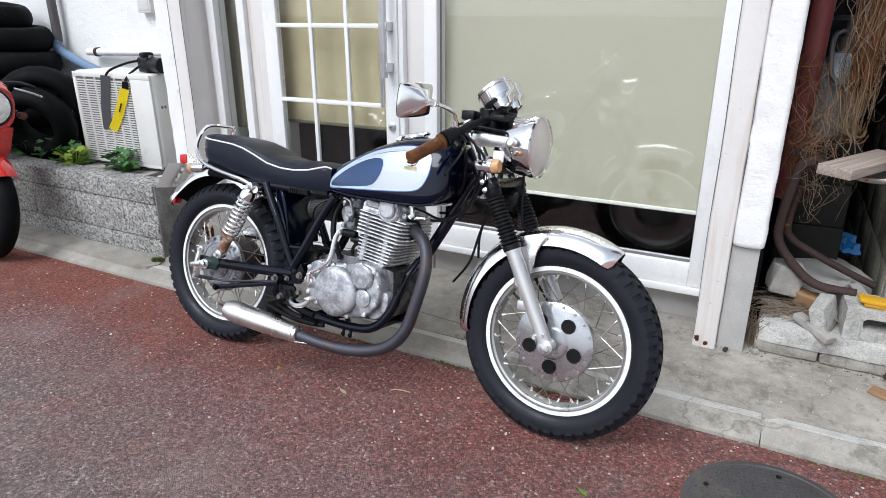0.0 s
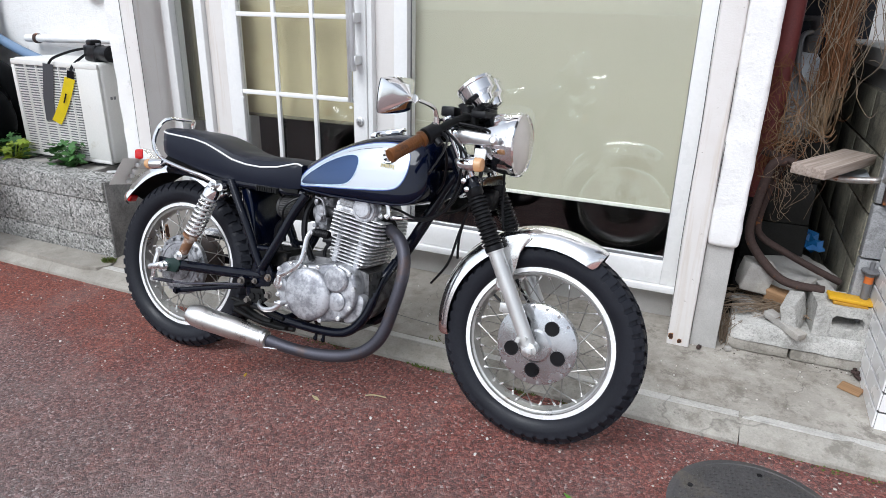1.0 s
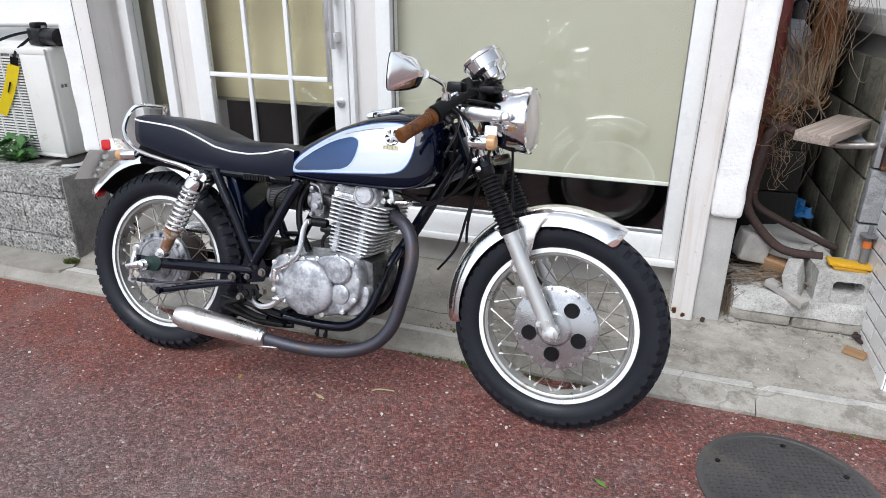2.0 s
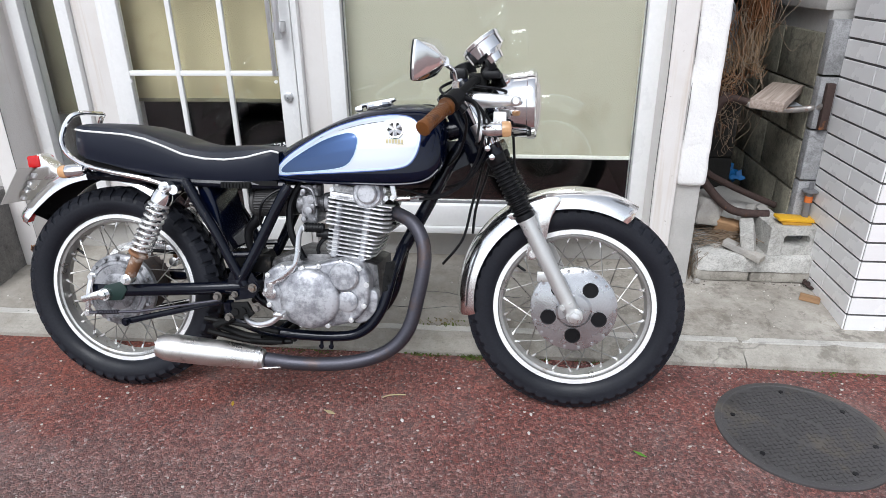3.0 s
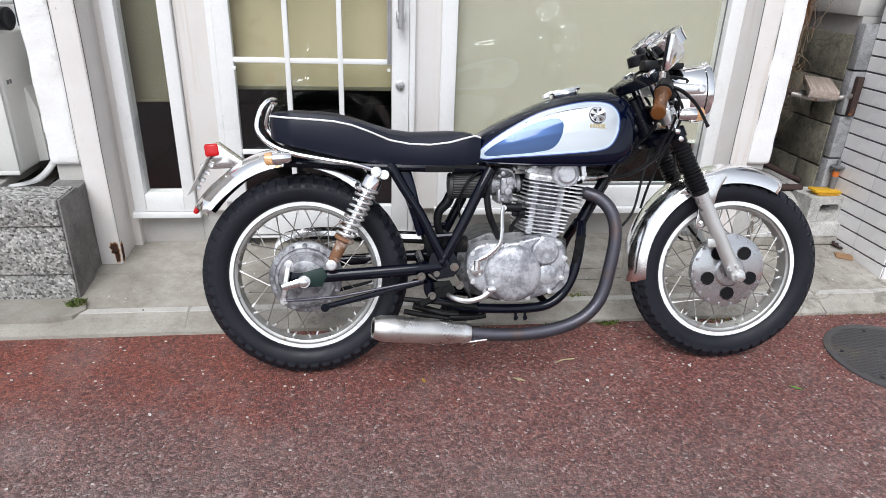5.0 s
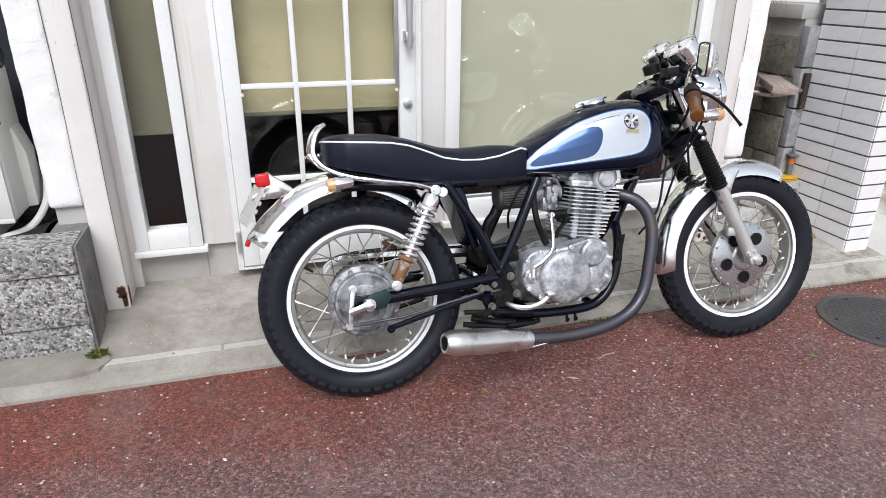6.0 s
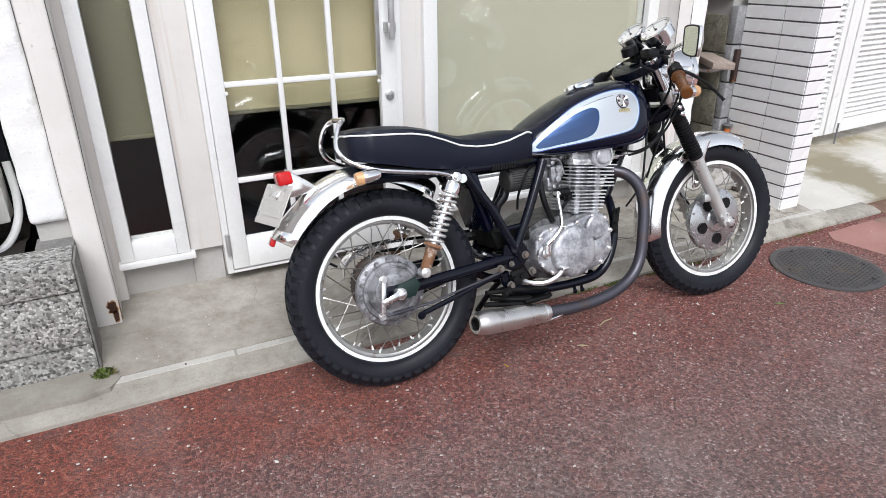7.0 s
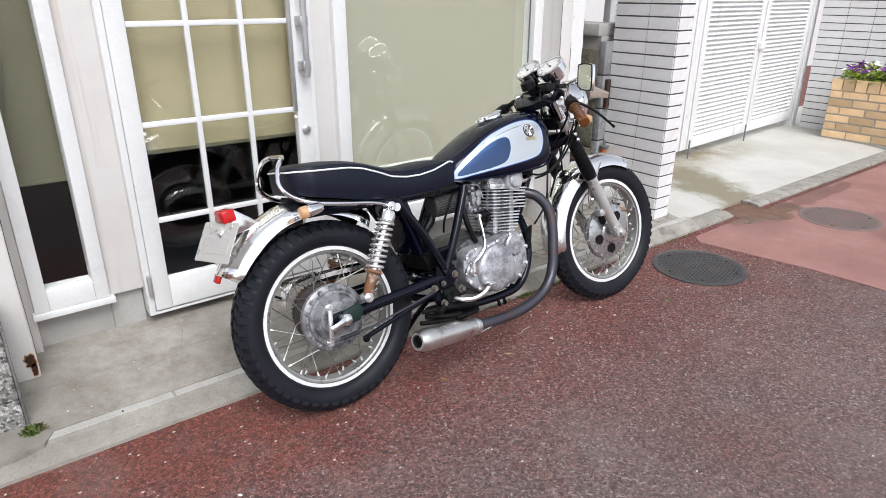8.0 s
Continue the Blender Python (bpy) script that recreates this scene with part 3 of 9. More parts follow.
# fine loose grit, twigs and leaves on the road
def grit():
    b = BM()
    rnd = random.Random(4)
    for _ in range(380):
        x = rnd.uniform(-3.4, 0.9)
        y = 1.97 - abs(rnd.gauss(0, 0.5))
        if y < 0.4:
            continue
        r = rnd.uniform(0.0012, 0.0042) if rnd.random() < 0.985 else rnd.uniform(0.0045, 0.006)
        bmesh.ops.create_icosphere(b, subdivisions=1, radius=r, matrix=Matrix.Translation((x, y, r * 0.6)) @ Matrix.Diagonal((1.3, 0.9, 0.7, 1)))
    for _ in range(120):
        x = rnd.uniform(-2.7, 0.6)
        y = rnd.uniform(2.12, 2.62)
        r = rnd.uniform(0.0012, 0.004)
        bmesh.ops.create_icosphere(b, subdivisions=1, radius=r, matrix=Matrix.Translation((x, y, 0.06 + (y - 2.12) * 0.045 + r * 0.5)))
    return b


tagged(part("grit", grit(), DEBRIS), "small pale grit scattered on the road", "grit", kind="stuff")


def crumbs():
    b = BM()
    rnd = random.Random(31)
    spots = [(-2.554, 2.09), (-2.593, 2.095), (-2.70, 2.46), (-2.554, 2.60), (-2.35, 2.58), (-2.30, 2.55), (-2.42, 2.54), (-2.62, 2.35), (-2.71, 2.42)]
    spots += [(rnd.uniform(-2.74, 0.5), 2.63 - abs(rnd.gauss(0, 0.10))) for _ in range(70)]
    for x, y in spots:
        r = rnd.uniform(0.002, 0.006)
        bmesh.ops.create_icosphere(b, subdivisions=1, radius=r, matrix=pose(x, y, apron_z(y) - 0.012 + r * 0.4, 0, 0, rnd.uniform(0, 180)) @ Matrix.Diagonal((1.5, 0.8, 0.6, 1)))
    return b


tagged(part("crumbs", crumbs(), DARK_CRUMB), "dark crumbs and leaf bits on the concrete apron", "litter", kind="stuff")


def leaf_mesh(size):
    b = BM()
    pts = [(0, -1), (0.28, -0.45), (0.33, 0.1), (0.18, 0.6), (0, 1), (-0.18, 0.6), (-0.33, 0.1), (-0.28, -0.45)]
    mid = [b.verts.new((0, p * size, 0.12 * size)) for p in (-0.9, -0.3, 0.3, 0.9)]
    rim = [b.verts.new((a * size, c * size, 0.02 * size + 0.1 * size * abs(a))) for a, c in pts]
    for loop in ((rim[0], rim[1], mid[1], mid[0]), (rim[1], rim[2], rim[3], mid[2], mid[1]), (rim[3], rim[4], mid[3], mid[2]), (rim[4], rim[5], mid[2], mid[3]), (rim[5], rim[6], rim[7], mid[1], mid[2]), (rim[7], rim[0], mid[0], mid[1])):
        b.faces.new(loop)
    return b


PALE_LEAF = mat("pale_dry_leaf", (0.50, 0.42, 0.24), 0.8, 0, 0.2)
YELLOW_LEAF = mat("yellow_fallen_leaf", (0.48, 0.30, 0.03), 0.7, 0, 0.2)
GREEN_LEAF = mat("green_fallen_leaf", (0.12, 0.30, 0.03), 0.6, 0, 0.2)
for m_, x, y, s, turn, label in ((PALE_LEAF, -1.257, 1.639, 0.022, 70, "pale dry leaf on the red road"), (YELLOW_LEAF, -1.568, 1.655, 0.014, 20, "yellow dry leaf on the red road"), (GREEN_LEAF, -0.358, 1.532, 0.02, 60, "green leaf on the red road"), (PALE_LEAF, -0.353, 0.916, 0.011, 150, "pale dry leaf on the red road")):
    ob = part("leaf", leaf_mesh(s), m_)
    ob.matrix_basis = pose(x, y, 0.003, 4, 6, turn)
    tagged(ob, label, "leaf", "fallen leaves")
bm = BM()
tube(bm, [(-1.11, 1.722, 0.005), (-1.085, 1.733, 0.008), (-1.04, 1.742, 0.005)], 0.0022, 6, 4)
tagged(part("twig", bm, PALE_LEAF), "short pale twig on the red road", "twig")

for x, y, r in ((-1.032, 1.621, 0.0065), (-0.651, 1.681, 0.006), (-0.876, 1.793, 0.005), (-0.659, 1.595, 0.006), (-2.379, 1.543, 0.006)):
    bm = BM()
    bmesh.ops.create_icosphere(bm, subdivisions=1, radius=r, matrix=Matrix.Diagonal((1.3, 0.8, 0.5, 1)))
    roughen(bm, r * 0.3, 300.0, x)
    ob = part("stone_chip", bm, CHIP_M)
    ob.matrix_basis = pose(x, y, 0.002, 5, 0, x * 400)
    tagged(ob, "small white stone chip on the red road", "stone", "white stone chips")


def tufts(spots, seed):
    b = BM()
    rnd = random.Random(seed)
    for cx, cy, cz, spread, count, h in spots:
        for _ in range(count):
            a = rnd.uniform(0, 6.283)
            q = rnd.random() ** 0.6
            p = Vector((cx + q * spread * math.cos(a), cy + q * 0.03 * math.sin(a), cz))
            tip = p + Vector((rnd.uniform(-0.8, 0.8) * h, rnd.uniform(-0.9, 0.5) * h, h * rnd.uniform(0.3, 1.0)))
            side = Vector((math.sin(a), math.cos(a), 0)) * 0.0028
            mid = (p + tip) / 2 + Vector((0, 0, h * 0.2))
            vs = [b.verts.new(q_) for q_ in (p - side, p + side, mid + side, tip, mid - side)]
            b.faces.new(vs)
    return b


tagged(part("moss", tufts([(-1.0, 2.0, 0.0, 0.10, 260, 0.012), (-0.84, 1.985, 0.0, 0.05, 170, 0.013), (-0.95, 2.116, 0.054, 0.12, 90, 0.008), (-0.62, 1.99, 0.0, 0.05, 80, 0.011), (-0.40, 1.987, 0.0, 0.10, 120, 0.009), (0.30, 1.987, 0.0, 0.25, 130, 0.007), (-2.80, 2.14, 0.05, 0.035, 130, 0.022), (-1.4, 1.985, 0.0, 0.15, 100, 0.008)], 3), MOSS), "low green moss and weeds along the kerb", "moss", kind="stuff")


# ---------------------------------------------------------------- manhole covers
def manhole(x, y, r, label, turn, iron=None):
    iron = iron or IRON
    t = thing("manhole_cover", pose(x, y, 0, 0, 0, turn), label, "manhole cover", "manhole covers")
    b = BM()
    lathe(b, [(-0.004, r), (0.0062, r), (0.0075, r - 0.004), (0.0075, r - 0.017), (0.006, r - 0.019), (0.006, 0.0)], axis=(0, 0, 1), seg=64)
    part("cover", b, iron, t)
    b = BM()
    for i in range(-13, 14):
        for j in range(-13, 14):
            cx, cy = i * 0.0155, j * 0.0155
            d = math.hypot(cx, cy)
            if d > r - 0.026 or 0.052 < d < 0.064:
                continue
            w = 0.0058
            z0, z1 = 0.006, 0.0083
            if (i + j) % 2:
                box(b, cx - w, cx + w, cy - w * 0.42, cy + w * 0.42, z0, z1)
            else:
                box(b, cx - w * 0.42, cx + w * 0.42, cy - w, cy + w, z0, z1)
    tagged(part("stud", b, iron, t), kind="stuff")
    # holes are solid black discs, their inner dark painted on
    for a in (20, 75, 150, 205, 280, 330):
        b = BM()
        lathe(b, [(0.0, 0.0075), (0.0088, 0.0075)], (math.cos(radians(a)) * (r - 0.05), math.sin(radians(a)) * (r - 0.05), 0), (0, 0, 1), 10)
        part("hole", b, BLACK_PLASTIC, t)
    return t


manhole(0.118, 1.668, 0.232, "round worn cast-iron manhole cover in the road", 12)
manhole(1.52, 1.56, 0.235, "round manhole cover coated reddish grey with road paint", 40, COATED_IRON)

# ---------------------------------------------------------------- shop front
ZTOP = 2.75
bm = BM()
for x0, x1, z0, z1 in ((-2.735, -2.70, 0.0, ZTOP), (-2.70, -2.45, 0.0, 0.215), (-2.45, -2.328, 0.238, ZTOP), (-2.328, -1.54, 0.0, 0.118), (-1.54, -1.435, 0.238, ZTOP), (-1.435, -0.195, 0.0, 0.222), (-2.70, -2.45, 2.3, ZTOP), (-2.328, -1.54, 2.3, ZTOP), (-1.435, -0.195, 2.3, ZTOP)):
    low = z1 < 0.3
    box(bm, x0, x1, 2.66 if low else 2.60, 2.78, z0, z1, 0.003)
tagged(part("wall_front", bm, [PINK_PAINT]), "pinkish white painted shop wall between the windows", "wall", kind="structure")
bm = BM()
for x0, x1, y0, z1 in ((-2.735, -2.448, 2.634, 0.212), (-2.4475, -2.33, 2.632, 0.2375), (-2.33, -1.54, 2.654, 0.116), (-1.54, -1.434, 2.640, 0.2375), (-1.4335, -0.195, 2.654, 0.219)):
    box(bm, x0, x1, y0, 2.72, 0.05, z1, 0.003)
tagged(part("plinth", bm, GREY_RENDER), "low grey rendered plinth under the windows", "plinth", kind="structure")


def pilaster(name, x_rough0, x_rough1, x_smooth0, x_smooth1, zb, label):
    p = tagged(new(name), label, "pilaster", kind="structure")
    b = BM()
    lo, hi = min(x_smooth0, x_smooth1), max(x_smooth0, x_smooth1)
    box(b, lo, hi, 2.44, 2.80, 0.056, ZTOP, 0.008, 3)
    bmesh.ops.subdivide_edges(b, edges=[e for e in b.edges if abs(e.verts[0].co.z - e.verts[1].co.z) > 0.5], cuts=40)
    roughen(b, 0.002, 7.0, lo)
    part("smooth_face", b, PINK_PAINT, p)
    lo, hi = min(x_rough0, x_rough1), max(x_rough0, x_rough1)
    b = BM()
    box(b, lo, hi, 2.445, 2.80, zb, ZTOP, 0.016, 3)
    bmesh.ops.subdivide_edges(b, edges=[e for e in b.edges if abs(e.verts[0].co.z - e.verts[1].co.z) > 0.5], cuts=90)
    bmesh.ops.subdivide_edges(b, edges=[e for e in b.edges if abs(e.verts[0].co.x - e.verts[1].co.x) > 0.05], cuts=4)
    roughen(b, 0.004, 17.0, lo)
    part("stucco_face", b, STUCCO, p, "rough white stucco")
    b = BM()
    box(b, lo + (0.001 if lo >= max(x_smooth0, x_smooth1) else 0.012), hi - (0.001 if hi <= min(x_smooth0, x_smooth1) else 0.012), 2.468, 2.80, 0.0, zb + 0.02, 0.004)
    part("base", b, GREY_RENDER, p, "bare grey concrete base")
    return p


pl = pilaster("pilaster", -2.93, -2.818, -2.818, -2.732, 0.485, "white stucco pilaster with a smooth painted edge")
pr = pilaster("pilaster", -0.116, -0.010, -0.198, -0.116, 0.483, "white stucco pilaster with a smooth painted edge")
RUST_CORE = mat("eaten_rust", (0.045, 0.020, 0.012), 0.95, 0, 0.5, 40, 200, 0.8, second=(0.14, 0.05, 0.02), cover=0.35, cover_scale=60)
RUST_RIM = mat("flaking_rust_rim", (0.36, 0.19, 0.09), 0.9, 0, 0.4, 40, 200, 0.6, second=(0.62, 0.50, 0.36), cover=0.4, cover_scale=70)


def rust_patch(owner, cx, cz, rx, rz, face, seed, side=False):
    """A ragged hole eaten into the paint: a pale flaking rim round a dark core."""
    for k, material, label, lift in ((1.22, RUST_RIM, "flaking rust rim", 0.0), (1.0, RUST_CORE, "dark rust hole", 0.0008)):
        ring = []
        for i in range(26):
            a = 2 * math.pi * i / 26
            w = k * (1 + 0.45 * noise.noise(Vector((math.cos(a) * 2.2, math.sin(a) * 2.2, seed + 0.15 * k))) + 0.18 * noise.noise(Vector((math.cos(a) * 7, math.sin(a) * 7, seed))))
            ring.append((cx + rx * w * math.cos(a), max(cz + rz * w * math.sin(a), 0.074)))
        b = BM()
        if side:
            prism(b, ring, face - 0.004, face + 0.0015 + lift, "x")
        else:
            prism(b, ring, face - 0.0015 - lift, face + 0.004, "y")
        part("rust_spot", b, material, owner, label)


rust_patch(pl, -2.752, 0.138, 0.015, 0.024, 2.440, 1.0)
rust_patch(pl, -2.746, 0.104, 0.008, 0.026, 2.440, 5.0)
rust_patch(pl, 2.458, 0.118, 0.012, 0.036, -2.732, 9.0, True)
rust_patch(pr, -0.184, 0.104, 0.008, 0.012, 2.440, 12.0)
rust_patch(pr, -0.152, 0.090, 0.007, 0.008, 2.440, 15.0)
for p_, x, zs in ((pl, -2.818, (0.48, 2.7)), (pr, -0.116, (0.92, 1.10)), (pr, -0.114, (0.66, 0.86)), (pr, -0.115, (1.3, 2.3)), (pl, -2.7315, (0.15, 2.7)), (pr, -0.1985, (0.10, 2.7))):
    bm = BM()
    n = max(3, int((zs[1] - zs[0]) / 0.1))
    tube(bm, [(x + 0.002 * math.sin(z * 9), 2.4405, z) for z in [zs[0] + (zs[1] - zs[0]) * i / n for i in range(n + 1)]], [0.0006, 0.0016, 0.0014, 0.0016, 0.0006], 5)
    part("crack", bm, GROUT, p_)


def frame_ring(b, x0, x1, z0, z1, w, y0, y1, wb=None, bevel=0.003):
    """A rectangular frame; wb: the height of its bottom rail."""
    wb = w if wb is None else wb
    box(b, x0, x0 + w, y0, y1, z0, z1, bevel)
    box(b, x1 - w, x1, y0, y1, z0, z1, bevel)
    box(b, x0 + w, x1 - w, y0 + 0.001, y1, z0, z0 + wb, bevel)
    box(b, x0 + w, x1 - w, y0 + 0.001, y1, z1 - w, z1, bevel)
    return b


def pane(x0, x1, y, z0, z1, parent):
    b = BM()
    box(b, x0, x1, y, y + 0.005, z0, z1)
    ob = part("pane", b, GLASS, parent)
    ob.visible_shadow = False
    return ob


w1 = tagged(new("window_1"), "narrow white aluminium side window with dark glass", "window", kind="structure")
part("window_frame", frame_ring(BM(), -2.70, -2.452, 0.245, 2.3, 0.048, 2.575, 2.66, 0.075), ALU_WHITE, w1)
bm = BM()
box(bm, -2.71, -2.436, 2.566, 2.67, 0.218, 0.243, 0.004)
part("window_sill", bm, ALU_WHITE, w1)
pane(-2.652, -2.50, 2.615, 0.32, 2.252, w1)

d1 = tagged(new("door_1"), "white glazed shop door with muntins, closed", "door", kind="structure")
part("door_frame", frame_ring(BM(), -2.328, -1.54, 0.12, 2.3, 0.024, 2.57, 2.68, 0.012), ALU_WHITE, d1)
bm = BM()
box(bm, -2.303, -2.240, 2.562, 2.60, 0.14, 2.27, 0.004)
box(bm, -1.634, -1.565, 2.562, 2.60, 0.14, 2.27, 0.004)
box(bm, -2.240, -1.634, 2.563, 2.60, 0.14, 0.267, 0.004)
box(bm, -2.240, -1.634, 2.563, 2.60, 2.17, 2.27, 0.004)
part("door_leaf", bm, ALU_WHITE, d1)
for x in (-2.037, -1.834):
    bm = BM()
    box(bm, x - 0.010, x + 0.010, 2.561, 2.578, 0.267, 2.17, 0.003)
    part("muntin", bm, ALU_WHITE, d1)
for z in (0.505, 0.868, 1.213, 1.56, 1.90):
    bm = BM()
    box(bm, -2.24, -1.634, 2.5625, 2.576, z - 0.010, z + 0.010, 0.003)
    part("muntin", bm, ALU_WHITE, d1)
pane(-2.24, -1.634, 2.581, 0.267, 2.17, d1)
bm = BM()
lathe(bm, [(0, 0.019), (-0.006, 0.019), (-0.009, 0.015), (-0.016, 0.013), (-0.018, 0.0)], (-1.60, 2.562, 0.779), (0, 1, 0), 24)
box(bm, -1.6015, -1.5985, 2.541, 2.546, 0.772, 0.786)
part("lock", bm, STEEL, d1, "round steel lock cylinder")
h = part("door_handle", tube(BM(), [(-1.60, 2.515, 1.00), (-1.60, 2.512, 1.02), (-1.60, 2.512, 1.62), (-1.60, 2.515, 1.64)], 0.0125, 12), STEEL, d1, "long grey pull handle")
for z in (1.045, 1.215, 1.59):
    bm = BM()
    box(bm, -1.617, -1.583, 2.505, 2.563, z - 0.022, z + 0.016, 0.004)
    part("bracket", bm, STEEL, h)
bm = BM()
box(bm, -1.652, -1.636, 2.548, 2.566, 0.862, 1.9, 0.003)
part("edge_strip", bm, STEEL, d1, "grey metal edge strip")
for z in (0.25, 2.1):
    bm = BM()
    lathe(bm, [(-0.045, 0.009), (0.045, 0.009)], (-2.312, 2.558, z), (0, 0, 1), 12)
    part("hinge", bm, STEEL, d1)
for x, z in ((-2.238, 0.838), (-1.645, 0.838)):
    bm = BM()
    lathe(bm, [(0, 0.007), (-0.006, 0.006)], (x, 2.562, z), (0, 1, 0), 10)
    part("stud", bm, ALU_WHITE, d1)

w2 = tagged(new("window_2"), "large white aluminium shop window", "window", kind="structure")
part("window_frame", frame_ring(BM(), -1.437, -0.197, 0.252, 2.3, 0.062, 2.572, 2.66, 0.09), ALU_WHITE, w2)
bm = BM()
box(bm, -1.445, -0.194, 2.558, 2.67, 0.222, 0.250, 0.004)
part("window_sill", bm, ALU_WHITE, w2)
pane(-1.375, -0.259, 2.612, 0.342, 2.238, w2)
bm = BM()
box(bm, -1.372, -0.262, 2.600, 2.610, 0.342, 0.352, 0.002)
box(bm, -1.375, -1.371, 2.604, 2.611, 0.352, 2.238, 0.001)
box(bm, -0.263, -0.259, 2.604, 2.611, 0.352, 2.238, 0.001)
part("gasket", bm, GREY_PLASTIC, w2, "dark rubber glazing gasket")

# the shop room behind the glass, its unlit dark put into the colour
bm = BM()
box(bm, -2.99, 0.0, 2.78, 5.5, 0.02, 0.10)
tagged(part("floor", bm, SHADE_DARK), "shop floor with the unlit dark painted in", "floor", kind="structure")
bm = BM()
box(bm, -3.1, 0.0, 5.5, 5.6, 0.0, 2.8)
box(bm, -3.1, -2.99, 2.80, 5.5, 0.0, 2.8)
box(bm, -0.12, -0.008, 2.80, 5.5, 0.0, 2.8)
tagged(part("wall_back", bm, SHADE_DARK), "back walls of the shop with the unlit dark painted in", "wall", kind="structure")
bm = BM()
box(bm, -3.1, 0.0, 2.50, 5.6, ZTOP, ZTOP + 0.12)
tagged(part("ceiling", bm, SHADE_DARK), "shop ceiling with the unlit dark painted in", "ceiling", kind="structure")
bm = BM()
box(bm, -3.6, 0.05, 2.45, 5.6, ZTOP + 0.12, ZTOP + 2.6)
tagged(part("wall_upper", bm, PINK_PAINT), "plain painted wall above the shop front", "wall", kind="structure")


def blind(name, x0, x1, z0, y, material, label, rail_material, rail_label):
    t = thing(name, pose(0, 0, 0), label, "window blind")
    b = BM()
    n = 24
    rows = []
    for i in range(n + 1):
        x = x0 + (x1 - x0) * i / n
        w = 0.004 * noise.noise(Vector((x * 3, z0, 0)))
        rows.append([(x, y + w, z0), (x, y + w * 0.6, 1.0), (x, y + w, 2.25), (x, y + w + 0.002, 2.25), (x, y + w * 0.6 + 0.002, 1.0), (x, y + w + 0.002, z0)])
    loft(b, rows)
    part("sheet", b, material, t)
    b = BM()
    box(b, x0, x1, y - 0.004, y + 0.008, z0 - 0.012, z0 + 0.003, 0.002)
    part("rail", b, rail_material, t, rail_label)
    return t


blind("roller_blind", -1.41, -0.22, 0.535, 2.655, BLIND, "olive-grey roller blind behind the shop window", BLIND_EDGE, "pale bottom rail")
blind("roller_blind", -2.32, -1.56, 0.752, 2.66, TAN_BLIND, "tan roller blind behind the door glass", DARK_BLIND, "dull brown bottom rail")
blind("roller_blind", -2.72, -2.44, 0.69, 2.70, DARK_BLIND, "dark olive blind behind the narrow window", DARK_BLIND, "dark bottom rail")

# ---------------------------------------------------------------- planter and yard on the left
planter = tagged(new("planter"), "low planter of exposed-aggregate concrete blocks", "planter", kind="structure")
rows = [(0.030, 0.146, 0.0, 0.395), (0.150, 0.338, 0.13, 0.395), (0.342, 0.440, 0.0, 0.595)]
for z0, z1, shift, length in rows:
    x = -2.812 + shift
    while x > -5.6:
        a, c = max(x - length + 0.003, -5.6), min(x, -2.812)
        if c - a > 0.03:
            bm = BM()
            jut = 0.008 if z0 > 0.3 else 0.0
            box(bm, a, c, 2.185 - jut, 2.335, z0, z1, 0.005, 2)
            part("concrete_block", bm, PEBBLE, planter)
        x -= length
bm = BM()
box(bm, -5.6, -2.822, 2.20, 2.33, 0.02, 0.433)
box(bm, -2.93, -2.815, 2.336, 2.50, 0.03, 0.42, 0.004)
box(bm, -2.8115, -2.803, 2.188, 2.34, 0.03, 0.436, 0.003)
part("mortar_core", bm, DARK_CONCRETE, planter)
bm = BM()
n = 30
vs = [[bm.verts.new((-5.6 + i * (2.63 / n), 2.33 + j * 0.75 / 10, 0.395 + 0.018 * noise.noise(Vector((i * 0.5, j * 0.6, 0))))) for j in range(11)] for i in range(n + 1)]
for i in range(n):
    for j in range(10):
        bm.faces.new((vs[i][j], vs[i + 1][j], vs[i + 1][j + 1], vs[i][j + 1]))
tagged(part("soil", bm, SOIL), "dark soil in the planter", "soil", kind="structure")
bm = BM()
box(bm, -6.0, -2.92, 3.08, 3.2, 0.0, ZTOP + 0.12, 0.0)
bmesh.ops.subdivide_edges(bm, edges=bm.edges[:], cuts=30, use_grid_fill=True)
roughen(bm, 0.006, 14.0, 2.0)
tagged(part("wall_left", bm, STUCCO), "rough white stucco wall above the planter", "wall", kind="structure")


